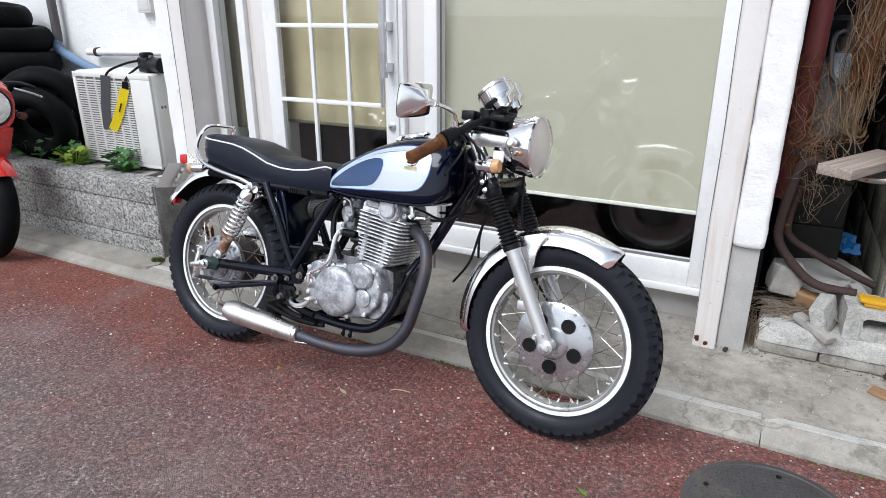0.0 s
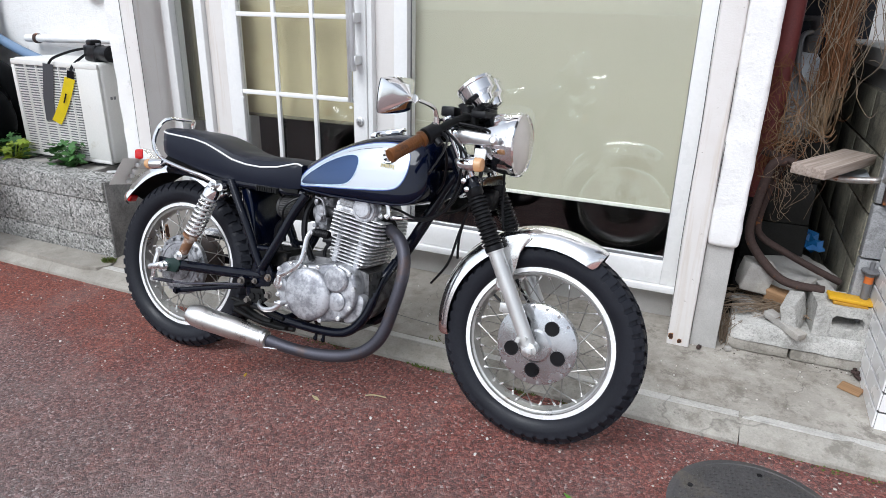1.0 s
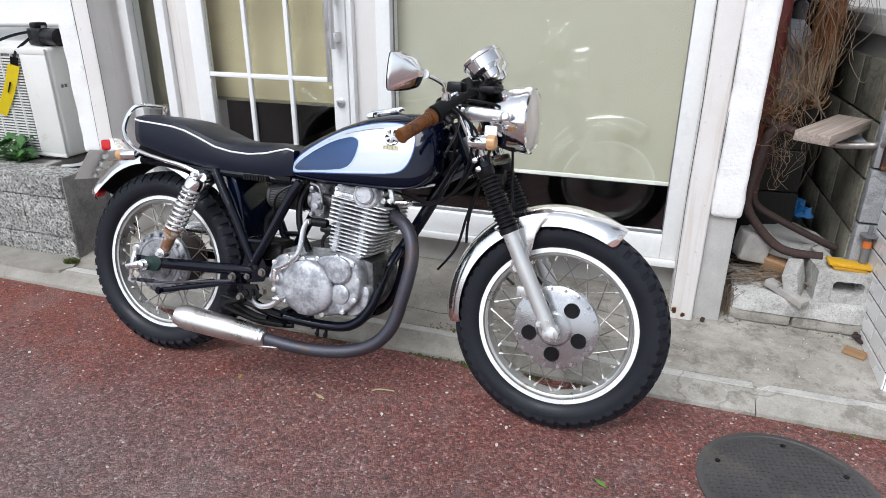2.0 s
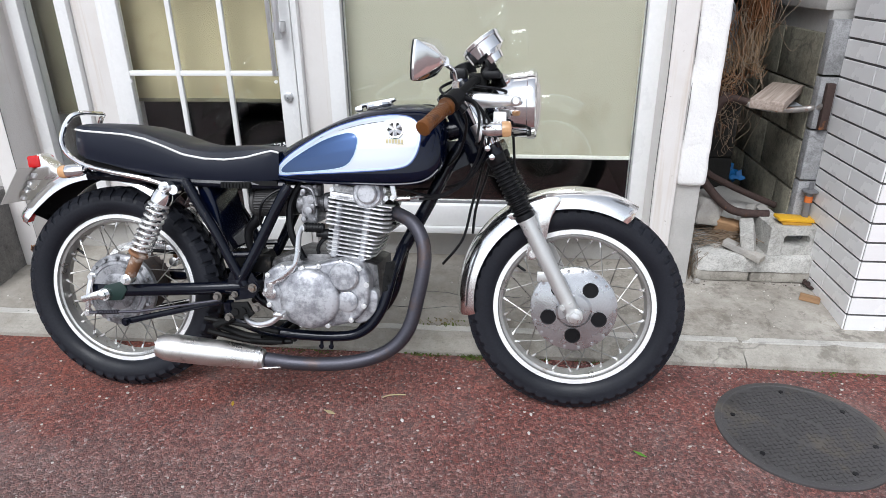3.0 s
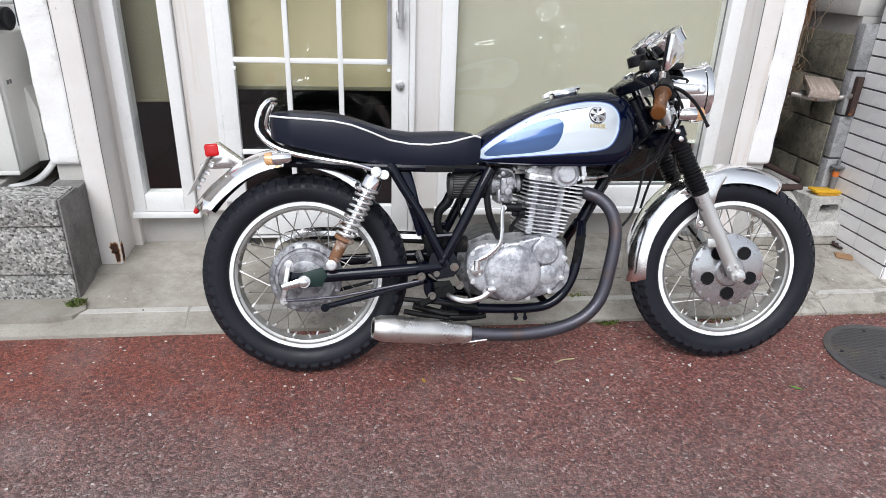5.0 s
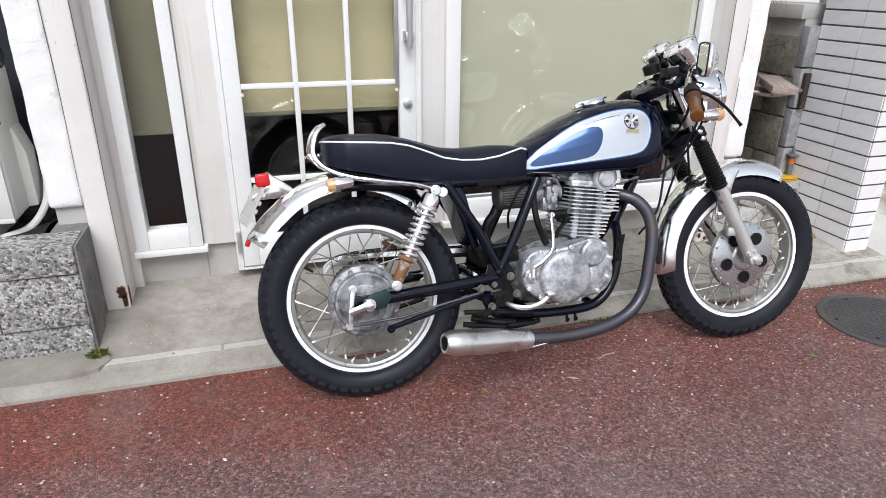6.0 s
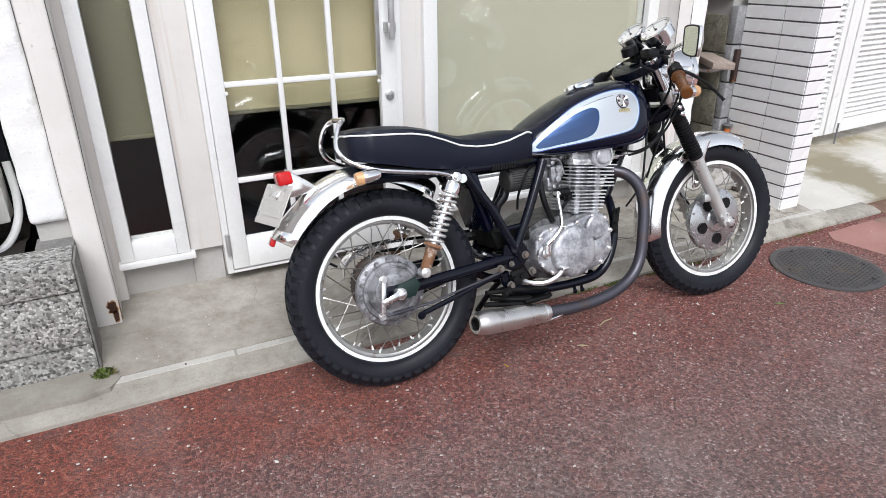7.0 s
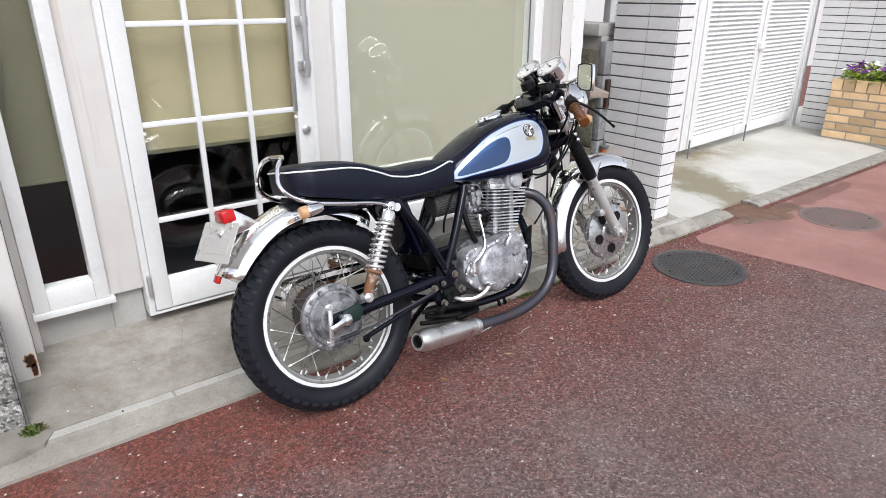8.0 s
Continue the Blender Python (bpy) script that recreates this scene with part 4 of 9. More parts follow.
def air_conditioner():
    t = thing("air_conditioner", pose(-3.689, 2.441, 0.447), "cream outdoor air conditioner unit on the planter", "air conditioner")
    W, D, H = 0.653, 0.285, 0.515
    b = BM()
    box(b, 0, W, 0.012, D, 0, H, 0.02, 4)
    part("casing", b, AC_M, t)
    b = BM()
    for z0, z1 in ((0.0, 0.018), (0.482, H - 0.006)):
        box(b, 0.004, W - 0.005, 0.0, 0.014, z0, z1, 0.003)
    for x0, x1 in ((0.004, 0.03), (0.49, W - 0.005)):
        box(b, x0, x1, 0.0005, 0.014, 0.018, 0.482, 0.003)
    part("front_panel", b, AC_M, t)
    # flat dark sheet painted for the shade of the fan opening
    b = BM()
    box(b, 0.03, 0.49, 0.009, 0.0125, 0.018, 0.482)
    part("fan_opening_shade", b, GREY_PLASTIC, t, "dark sheet behind the grille for the shaded fan opening")
    n = 34
    b = BM()
    box(b, 0.03, 0.49, -0.003, 0.004, -0.0030, 0.0030)
    slat = part("grille_slat", b, AC_M, t)
    slat.matrix_basis = pose(0, 0, 0.025)
    for i in range(1, n):
        piece("grille_slat", slat, t, pose(0, 0, 0.025 + i * (0.454 / n)))
    for x in (0.115, 0.20, 0.285, 0.37, 0.44):
        b = BM()
        box(b, x - 0.003, x + 0.003, -0.004, 0.006, 0.018, 0.482)
        part("grille_bar", b, AC_M, t)
    b = BM()
    for i in range(2):
        box(b, W - 0.0005, W + 0.002, 0.05 + i * 0.02, 0.062 + i * 0.02, 0.33, 0.345)
    part("sticker", b, GREY_PLASTIC, t, "small grey printed sticker")
    for x in (0.08, 0.48):
        b = BM()
        box(b, x, x + 0.06, 0.03, D - 0.03, -0.022, 0.0, 0.004)
        part("foot", b, GREY_PLASTIC, t)
    b = BM()
    rings = []
    for z, d in ((0.012, 0.028), (0.02, 0.030), (0.21, 0.030), (0.29, 0.006), (0.30, 0.002)):
        rings.append([(W - 0.004, 0.155, z), (W + d, 0.165, z), (W + d, 0.262, z), (W - 0.004, 0.272, z)])
    loft(b, rings)
    part("valve_cover", b, AC_M, t)
    b = BM()
    tube(b, [(W + 0.050, 0.262, 0.20), (W + 0.058, 0.225, 0.09), (W + 0.050, 0.165, 0.01), (W + 0.010, 0.085, -0.045), (W - 0.06, 0.02, -0.055), (W - 0.14, -0.02, -0.05)], 0.0135, 10, 6)
    part("hose", b, ALU_WHITE, t, "white insulated hose")
    return t


air_conditioner()
for x in (-3.64, -3.26):
    bm = BM()
    box(bm, x, x + 0.16, 2.37, 2.72, 0.385, 0.424, 0.006)
    bmesh.ops.subdivide_edges(bm, edges=bm.edges[:], cuts=3, use_grid_fill=True)
    roughen(bm, 0.008, 20, x)
    tagged(part("paving_stone", bm, STONE), "pale stone under the air conditioner", "stone", "stones under the unit")


def photo_camera():
    t = thing("photo_camera", pose(-3.172, 2.541, 0.963, 0, 0, -18), "black photo camera with a yellow strap on the air conditioner", "camera")
    b = BM()
    box(b, -0.03, 0.10, -0.035, 0.035, 0, 0.08, 0.012, 3)
    box(b, 0.0, 0.06, -0.03, 0.03, 0.075, 0.105, 0.01, 2)
    part("body", b, BLACK_PLASTIC, t)
    b = BM()
    lathe(b, [(0, 0.036), (0.04, 0.036), (0.05, 0.040), (0.10, 0.040), (0.105, 0.03), (0.10, 0.0)], (0.095, 0.0, 0.042), (1, 0.15, 0), 24)
    part("lens", b, BLACK_PLASTIC, t)
    b = BM()
    lathe(b, [(0, 0.012), (0.01, 0.012)], (0.085, 0, 0.08), (0, 0, 1), 16)
    part("dial", b, GREY_PLASTIC, t)

    def ribbon(pts, w, material, name, label=""):
        P = curve_points(pts, 6)
        b = BM()
        rows = []
        for i, p in enumerate(P):
            d = (P[min(i + 1, len(P) - 1)] - P[max(i - 1, 0)]).normalized()
            s = d.cross(Vector((0.85, -0.55, 0.1))).normalized() * w
            nrm = d.cross(s).normalized() * 0.0015
            rows.append([p - s - nrm, p + s - nrm, p + s + nrm, p - s + nrm])
        loft(b, rows)
        return part(name, b, material, t, label)

    ribbon([(-0.03, -0.02, 0.06), (-0.07, -0.08, 0.045), (-0.12, -0.15, 0.012), (-0.142, -0.172, -0.02)], 0.006, BLACK_PLASTIC, "strap")
    ribbon([(-0.142, -0.174, -0.018), (-0.162, -0.181, -0.11), (-0.185, -0.187, -0.20), (-0.200, -0.188, -0.315)], 0.024, GREY_CLOTH, "strap", "dark grey woven strap")
    ribbon([(-0.01, -0.035, 0.03), (-0.008, -0.1, -0.015), (0.0, -0.122, -0.05)], 0.006, BLACK_PLASTIC, "strap")
    ribbon([(0.002, -0.123, -0.045), (-0.006, -0.127, -0.085)], 0.016, BLACK_PLASTIC, "strap_end")
    y_ = ribbon([(-0.006, -0.129, -0.082), (-0.045, -0.143, -0.16), (-0.098, -0.160, -0.245), (-0.155, -0.178, -0.318)], 0.024, YELLOW_CLOTH, "strap", "yellow woven strap")
    b = BM()
    box(b, -0.005, 0.005, -0.001, 0.001, -0.028, 0.028, m=pose(-0.060, -0.1510, -0.185, 0, 32, 17))
    part("mark", b, BLACK_PLASTIC, y_)
    return t


photo_camera()


def torus(b, R, r, at, axis, seg=40, rs=14, squash=1.25, ridge=0.0):
    d = Vector(axis).normalized()
    s = d.orthogonal().normalized()
    t = d.cross(s)
    at = Vector(at)
    rings = []
    for i in range(seg):
        a = 2 * math.pi * i / seg
        rad = s * math.cos(a) + t * math.sin(a)
        groove = ridge if i % 2 else 0.0
        rings.append([at + rad * (R + r * math.cos(c) - (groove if math.cos(c) > 0.35 else 0.0)) + d * r * squash * math.sin(c) for c in [2 * math.pi * k / rs for k in range(rs)]])
    rings.append(rings[0])
    rows = [[b.verts.new(p) for p in ring] for ring in rings[:-1]]
    for i in range(seg):
        a, c = rows[i], rows[(i + 1) % seg]
        for k in range(rs):
            b.faces.new((a[k], a[(k + 1) % rs], c[(k + 1) % rs], c[k]))
    bmesh.ops.recalc_face_normals(b, faces=b.faces)
    return b


def old_tyre(at, axis, R, label):
    b = BM()
    torus(b, R - 0.06, 0.062, (0, 0, 0), axis, 120, 16, 1.3, 0.002)
    ob = part("old_tyre", b, OLD_RUBBER)
    ob.matrix_basis = Matrix.Translation(at)
    return tagged(ob, label, "tyre", "old tyres")


old_tyre((-4.83, 2.75, 0.47), (0, 0.06, 1), 0.31, "old black tyre lying at the bottom of the pile")
old_tyre((-4.77, 2.74, 0.63), (0.04, -0.03, 1), 0.30, "old black tyre in the pile")
old_tyre((-4.82, 2.76, 0.79), (-0.05, 0.03, 1), 0.30, "old black tyre in the pile")
old_tyre((-4.77, 2.74, 0.95), (0.03, 0.03, 1), 0.30, "old black tyre in the pile")
old_tyre((-4.85, 2.75, 1.11), (0.05, 0.0, 1), 0.31, "old black tyre on top of the pile")
old_tyre((-4.95, 2.76, 1.26), (0.12, 0.05, 1), 0.25, "small old black tyre on top of the pile")
old_tyre((-4.18, 2.55, 0.675), (-0.55, 0.8, 0.18), 0.29, "old black tyre leaning on its edge")
old_tyre((-4.10, 2.44, 0.62), (-0.35, 0.9, 0.2), 0.23, "small old black tyre leaning on its edge")

bm = BM()
tube(bm, [(-4.65, 3.02, 2.7), (-4.65, 3.02, 1.12), (-4.65, 3.015, 1.08)], 0.03, 14)
dp = part("drain_pipe", bm, DARK_PIPE)
tagged(dp, "dark grey drain pipe with a blue elbow on the wall", "drain pipe")
bm = BM()
tube(bm, [(-4.65, 3.012, 1.09), (-4.62, 2.99, 1.03), (-4.28, 2.95, 0.93), (-3.97, 2.93, 0.86)], 0.031, 14, 4)
part("elbow", bm, BLUE_PIPE, dp, "faded blue plastic elbow")
bm = BM()
tube(bm, [(-4.34, 3.02, 1.018), (-2.94, 3.02, 1.045)], 0.024, 14)
wp = part("wall_pipe", bm, ALU_WHITE)
tagged(wp, "white painted pipe along the stucco wall", "pipe")
bm = BM()
lathe(bm, [(-0.012, 0.031), (0.012, 0.031)], (-4.24, 3.02, 1.02), (1, 0, 0.02), 14)
part("clamp", bm, RUST, wp)
bm = BM()
box(bm, -3.79, -3.67, 3.03, 3.085, 1.27, 1.5, 0.006)
box(bm, -3.775, -3.685, 3.026, 3.035, 1.285, 1.485, 0.003)
tagged(part("wall_box", bm, AC_M), "small cream box on the stucco wall", "electrical box")


def plant(x, y, z, spread, count, size, material, label, seed):
    rnd = random.Random(seed)
    t = thing("plant", pose(x, y, z), label, "plant", "planter weeds")
    st, lf = BM(), BM()
    for _ in range(count):
        a = rnd.uniform(0, 6.283)
        q = rnd.random() ** 0.5 * spread
        tip = Vector((q * math.cos(a), q * 0.7 * math.sin(a), rnd.uniform(0.02, 0.13)))
        tube(st, [(tip.x * 0.2, tip.y * 0.2, 0), (tip.x * 0.6, tip.y * 0.6, tip.z * 0.8), tip], 0.0014, 5)
        lobes = 5
        tilt = Matrix.Translation(tip) @ Euler((rnd.uniform(-0.5, 0.7), rnd.uniform(-0.5, 0.5), a)).to_matrix().to_4x4()
        s = size * rnd.uniform(0.7, 1.3)
        c = lf.verts.new(tilt @ Vector((0, 0, 0)))
        rim = []
        for k in range(lobes * 4):
            b_ = 2 * math.pi * k / (lobes * 4)
            r_ = s * (1.0 if k % 4 == 0 else 0.86 if k % 2 else 0.48)
            rim.append(lf.verts.new(tilt @ Vector((r_ * math.cos(b_), r_ * math.sin(b_), 0.12 * r_ * math.cos(2 * b_) - 0.1 * s))))
        for k in range(len(rim)):
            lf.faces.new((c, rim[k], rim[(k + 1) % len(rim)]))
    tagged(part("leaves", lf, material, t), kind="stuff")
    part("stems", st, material, t)
    return t


plant(-3.71, 2.36, 0.40, 0.13, 34, 0.026, LEAF_LIGHT, "yellow-green weed with lobed leaves in the planter", 1)
plant(-3.83, 2.45, 0.40, 0.17, 46, 0.027, LEAF, "dark green weed with lobed leaves in the planter", 2)
plant(-3.27, 2.375, 0.42, 0.11, 50, 0.026, LEAF, "dark green weed with lobed leaves in the planter", 3)
plant(-4.21, 2.40, 0.40, 0.18, 46, 0.028, LEAF, "dark green weed with lobed leaves in the planter", 5)

# near-black for the shade low in the gap, put into the stand's colour
STAND_SHADE = mat("shade_dark_block", (0.02, 0.019, 0.017), 0.9, 0, 0.3)

# ---------------------------------------------------------------- recess between the buildings
# back wall coloured near-black for the deep shade of the gap
bm = BM()
box(bm, -0.0, 0.50, 4.2, 4.3, 0.0, 3.0)
tagged(part("wall_recess", bm, SHADE_DARK), "wall at the back of the narrow gap with shade painted in", "wall", kind="structure")
bm = BM()
box(bm, -0.0, 0.46, 2.721, 4.2, 0.0, 0.08)
tagged(part("gap_floor", bm, SOIL), "dark earth floor of the narrow gap", "ground", kind="structure")
BX = 0.385
bw = tagged(new("wall_block"), "dirty concrete block wall of the narrow gap", "wall", kind="structure")
bm = BM()
box(bm, BX + 0.02, 0.60, 2.665, 4.2, 0.0, 1.08)
box(bm, BX - 0.01, 0.61, 2.665, 4.2, 1.08, 1.15, 0.006)
part("mortar_core", bm, GREY_RENDER, bw)
src = None
z = 0.02
row = 0
while z < 1.0:
    y = 2.625 - (0.2 if row % 2 else 0.0)
    while y < 4.1:
        y0, y1 = max(y, 2.622), min(y + 0.392, 4.19)
        if y1 - y0 > 0.05:
            bm = BM()
            box(bm, BX, BX + 0.08, max(y0, 2.662), y1, z, z + 0.19, 0.004)
            part("concrete_block", bm, BLOCK_M, bw)
        y += 0.4
    bm = BM()
    box(bm, BX + 0.004, 0.467, 2.612, 2.661, z + 0.05, z + 0.24, 0.004)
    part("concrete_block", bm, STRIP_BLOCK, bw, "cleaner grey end block")
    z += 0.198
    row += 1


def pebble_chunk(x, y, z, sx, sy, sz, material, name, label, seed, turn=(0, 0, 0), cat="stone"):
    b = BM()
    box(b, -sx / 2, sx / 2, -sy / 2, sy / 2, 0, sz, min(sx, sy, sz) * 0.12, 2)
    bmesh.ops.subdivide_edges(b, edges=b.edges[:], cuts=2, use_grid_fill=True)
    roughen(b, min(sx, sy, sz) * 0.12, 22.0, seed)
    ob = part(name, b, material, sharp=28)
    ob.matrix_basis = pose(x, y, z, *turn)
    return tagged(ob, label, cat)


slab = thing("concrete_slab", pose(0, 0, 0.078), "pale concrete slab on two kerb blocks in the gap", "concrete slab")
for x0, x1 in ((0.012, 0.222), (0.228, 0.452)):
    bm = BM()
    box(bm, x0, x1, 2.49, 2.72, 0.0, 0.045, 0.007, 2)
    bmesh.ops.subdivide_edges(bm, edges=[e for e in bm.edges if e.calc_length() > 0.15], cuts=8)
    roughen(bm, 0.003, 25.0, x0)
    part("base_block", bm, KERB_M, slab)
bm = BM()
pts = [(0.02, 2.75), (0.012, 2.53), (0.018, 2.50), (0.04, 2.487), (0.43, 2.485), (0.458, 2.50), (0.465, 2.53), (0.465, 2.608), (0.38, 2.608), (0.38, 2.75)]
prism(bm, pts, 0.112, 0.046, "z", 0.008, 2)
bmesh.ops.subdivide_edges(bm, edges=[e for e in bm.edges if e.calc_length() > 0.15], cuts=8)
roughen(bm, 0.003, 18.0, 5)
part("top_slab", bm, PALE_BLOCK, slab)


def hollow_block():
    t = thing("hollow_block", pose(0.366, 2.592, 0.19, 0, 0, 4), "pale hollow concrete block lying on the slab", "concrete block")
    b = BM()
    W, H, D = 0.186, 0.115, 0.16
    outer = [(-W / 2, 0), (W / 2, 0), (W / 2, H * 0.2), (W / 2 - 0.016, H * 0.3), (W / 2 - 0.016, H * 0.72), (W / 2, H * 0.82), (W / 2, H), (-W / 2, H)]
    inner = [(-0.028, 0.038), (0.05, 0.038), (0.062, 0.05), (0.062, 0.072), (0.05, 0.082), (-0.028, 0.082), (-0.038, 0.072), (-0.038, 0.05)]
    of = [b.verts.new((a, -D / 2, c)) for a, c in outer]
    ob_ = [b.verts.new((a, D / 2, c)) for a, c in outer]
    fi = [b.verts.new((a, -D / 2, c)) for a, c in inner]
    bi = [b.verts.new((a, D / 2 - 0.02, c)) for a, c in inner]
    n = len(outer)
    for i in range(n):
        b.faces.new((of[i], of[(i + 1) % n], ob_[(i + 1) % n], ob_[i]))
        b.faces.new((fi[(i + 1) % n], fi[i], bi[i], bi[(i + 1) % n]))
    b.faces.new(ob_[::-1])
    b.faces.new(bi)
    eo = [b.edges.get((of[i], of[(i + 1) % n])) for i in range(n)]
    ei = [b.edges.get((fi[i], fi[(i + 1) % n])) for i in range(n)]
    bmesh.ops.triangle_fill(b, edges=eo + ei, use_beauty=True)
    bmesh.ops.recalc_face_normals(b, faces=b.faces)
    part("body", b, PALE_BLOCK, t, sharp=25)
    return t


hollow_block()
pebble_chunk(0.232, 2.565, 0.19, 0.05, 0.14, 0.105, PALE_BLOCK, "broken_block", "broken pale concrete piece on the slab", 3, (8, -14, -20), "concrete piece")
pebble_chunk(0.190, 2.515, 0.190, 0.042, 0.16, 0.026, STONE, "stone_shard", "long pale stone shard on the slab", 5, (10, 0, 46))
pebble_chunk(0.08, 2.64, 0.188, 0.06, 0.17, 0.022, STONE, "stone_shard", "long pale stone shard on the slab", 6, (6, 0, 40))
pebble_chunk(0.07, 2.70, 0.25, 0.11, 0.10, 0.12, STONE, "stone", "rough pale stone in the gap", 7, (0, 10, 15))
pebble_chunk(0.245, 2.90, 0.08, 0.24, 0.26, 0.225, GREY_RENDER, "stone", "large grey stone at the back of the gap", 8, (0, 0, 30))
pebble_chunk(0.17, 2.69, 0.20, 0.10, 0.06, 0.07, WOOD_TAN, "wood_scrap", "brown wood scrap on the slab", 9, (10, 10, -15), "wood")
pebble_chunk(0.412, 2.375, 0.068, 0.07, 0.05, 0.008, WOOD_TAN, "wood_scrap", "thin brown wood scrap on the pavement", 11, (3, 2, -28), "wood")
pebble_chunk(0.02, 2.47, 0.078, 0.022, 0.018, 0.014, STONE, "pebble", "small pale pebble beside the slab", 12, (0, 0, 30))
pebble_chunk(-0.08, 2.44, 0.076, 0.02, 0.014, 0.012, RUST, "pebble", "small dark pebble on the pavement", 13, (0, 0, 70))
for x, y, r_, sd in ((0.335, 2.69, 20, 21), (0.30, 2.66, 70, 22), (0.26, 2.70, -30, 23)):
    pebble_chunk(x, y, 0.285, 0.035, 0.13, 0.018, STONE, "stone_shard", "pale stone shard on the rubble", sd, (12, -14, r_))

yt = thing("yellow_offcut", pose(0.385, 2.57, 0.308, 2, 4, 4), "two stacked yellow plastic offcuts on the block", "plastic offcut")
bm = BM()
box(bm, -0.075, 0.08, -0.028, 0.028, 0.008, 0.02, 0.002)
part("upper_piece", bm, YELLOW, yt)
bm = BM()
box(bm, -0.06, 0.05, -0.036, 0.022, -0.003, 0.007, 0.002)
part("lower_piece", bm, mat("ochre_plastic", (0.42, 0.22, 0.02), 0.6), yt)

rack = thing("pipe_rack", pose(0, 0, 0), "rusty bent steel pipe rack in the gap", "pipe rack")
for pts, r in (([(0.10, 2.66, 0.77), (0.06, 2.66, 0.755), (0.045, 2.66, 0.69), (0.028, 2.665, 0.55), (0.030, 2.665, 0.475), (0.065, 2.655, 0.415), (0.145, 2.645, 0.338), (0.21, 2.64, 0.315), (0.31, 2.64, 0.312)], 0.0165), ([(0.14, 2.75, 0.77), (0.10, 2.75, 0.75), (0.075, 2.74, 0.66), (0.055, 2.74, 0.52), (0.075, 2.745, 0.455), (0.16, 2.75, 0.405), (0.27, 2.75, 0.355), (0.375, 2.75, 0.312)], 0.0135)):
    bm = BM()
    tube(bm, pts, r, 12, 8)
    part("bent_pipe", bm, RUST, rack)
bm = BM()
tube(bm, [(0.02, 2.72, 0.79), (0.12, 2.70, 0.762), (0.20, 2.675, 0.745)], 0.014, 12, 6)
part("rail", bm, RUST, rack)
TRAY_RIM = mat("rust_flecked_steel_rim", (0.34, 0.32, 0.30), 0.4, 0.7, 0.2, 20, 200, 0.2, second=(0.30, 0.10, 0.03), cover=0.35, cover_scale=12)
bm = BM()
rim = [(0.17, 2.68, 0.745), (0.21, 2.655, 0.738), (0.27, 2.64, 0.730), (0.33, 2.638, 0.732), (0.385, 2.635, 0.738), (0.415, 2.60, 0.752)]
tube(bm, rim, 0.0125, 12, 6)
part("tray_rim", bm, TRAY_RIM, rack, "rusty silver rim")
bm = BM()
prism(bm, [(0.175, 2.68), (0.21, 2.658), (0.27, 2.644), (0.33, 2.642), (0.365, 2.655), (0.374, 2.80), (0.175, 2.80)], 0.742, 0.736, "z", 0.002)
part("tray", bm, TANK_GREY, rack, "grey metal tray")
bm = BM()
box(bm, 0.405, 0.435, 2.586, 2.610, 0.665, 0.835, 0.004)
part("bracket", bm, RUST, rack)
bm = BM()
lathe(bm, [(0.0, 0.013), (0.09, 0.013), (0.092, 0.030), (0.098, 0.030), (0.10, 0.008), (0.13, 0.008)], (0.425, 2.585, 0.335), (0, 0, 1), 16)
stub = part("pipe_stub", bm, GREY_PLASTIC)
tagged(stub, "grey pipe stub with an orange collar against the block wall", "pipe stub")
bm = BM()
lathe(bm, [(0.05, 0.0145), (0.075, 0.0145)], (0.425, 2.585, 0.335), (0, 0, 1), 16)
part("collar", bm, mat("orange_plastic", (0.62, 0.16, 0.03), 0.5), stub, "orange collar")
bm = BM()
lathe(bm, [(-0.10, 0.013), (0.0, 0.013)], (0.425, 2.585, 0.335), (0, 0, 1), 12)
part("foot", bm, GREY_PLASTIC, stub)
bm = BM()
box(bm, -0.19, 0.19, -0.055, 0.055, 0.0, 0.034, 0.003)
pk = part("plank", bm, WOOD_GREY)
pk.matrix_basis = pose(0.24, 2.60, 0.772, 2, -1, 60)
tagged(pk, "short weathered wooden plank on the pipe rack", "plank")
bm = BM()
tube(bm, [(0.045, 2.80, 2.6), (0.035, 2.80, 1.3), (0.03, 2.79, 0.60)], 0.038, 16)
tagged(part("red_pipe", bm, RED_PIPE), "dark red painted drain pipe in the gap", "pipe")
bm = BM()
lathe(bm, [(0.0, 0.08), (0.02, 0.092), (0.19, 0.094), (0.25, 0.085), (0.29, 0.060), (0.31, 0.04), (0.32, 0.036), (0.33, 0.0)], (0.135, 3.12, 0.80), (0, 0, 1), 32)
gt = part("gas_cylinder", bm, TANK_GREY)
tagged(gt, "grey gas cylinder at the back of the gap", "gas cylinder")
bm = BM()
lathe(bm, [(0, 0.03), (0.06, 0.03), (0.07, 0.02), (0.12, 0.02)], (0.145, 3.12, 1.12), (0, 0, 1), 14)
lathe(bm, [(0, 0.06), (0.012, 0.062), (0.02, 0.05)], (0.145, 3.12, 1.24), (0, 0, 1), 18)
tube(bm, [(0.145, 3.12, 1.2), (0.10, 3.05, 1.18), (0.11, 3.0, 1.05), (0.16, 2.98, 1.0)], 0.010, 8, 5)
part("valve", bm, DARK_PIPE, gt)
# stand added to carry the cylinder, coloured like the shade around it
stand = thing("block_stand", pose(0.145, 3.14, 0.08), "unseen block stand added under the gas cylinder, shade painted in", "stand")
for i in range(4):
    bm = BM()
    box(bm, -0.125 + 0.004 * (i % 2), 0.125 - 0.003 * (i % 3), -0.12, 0.12, i * 0.18, i * 0.18 + 0.177, 0.008)
    part("block", bm, STAND_SHADE, stand)


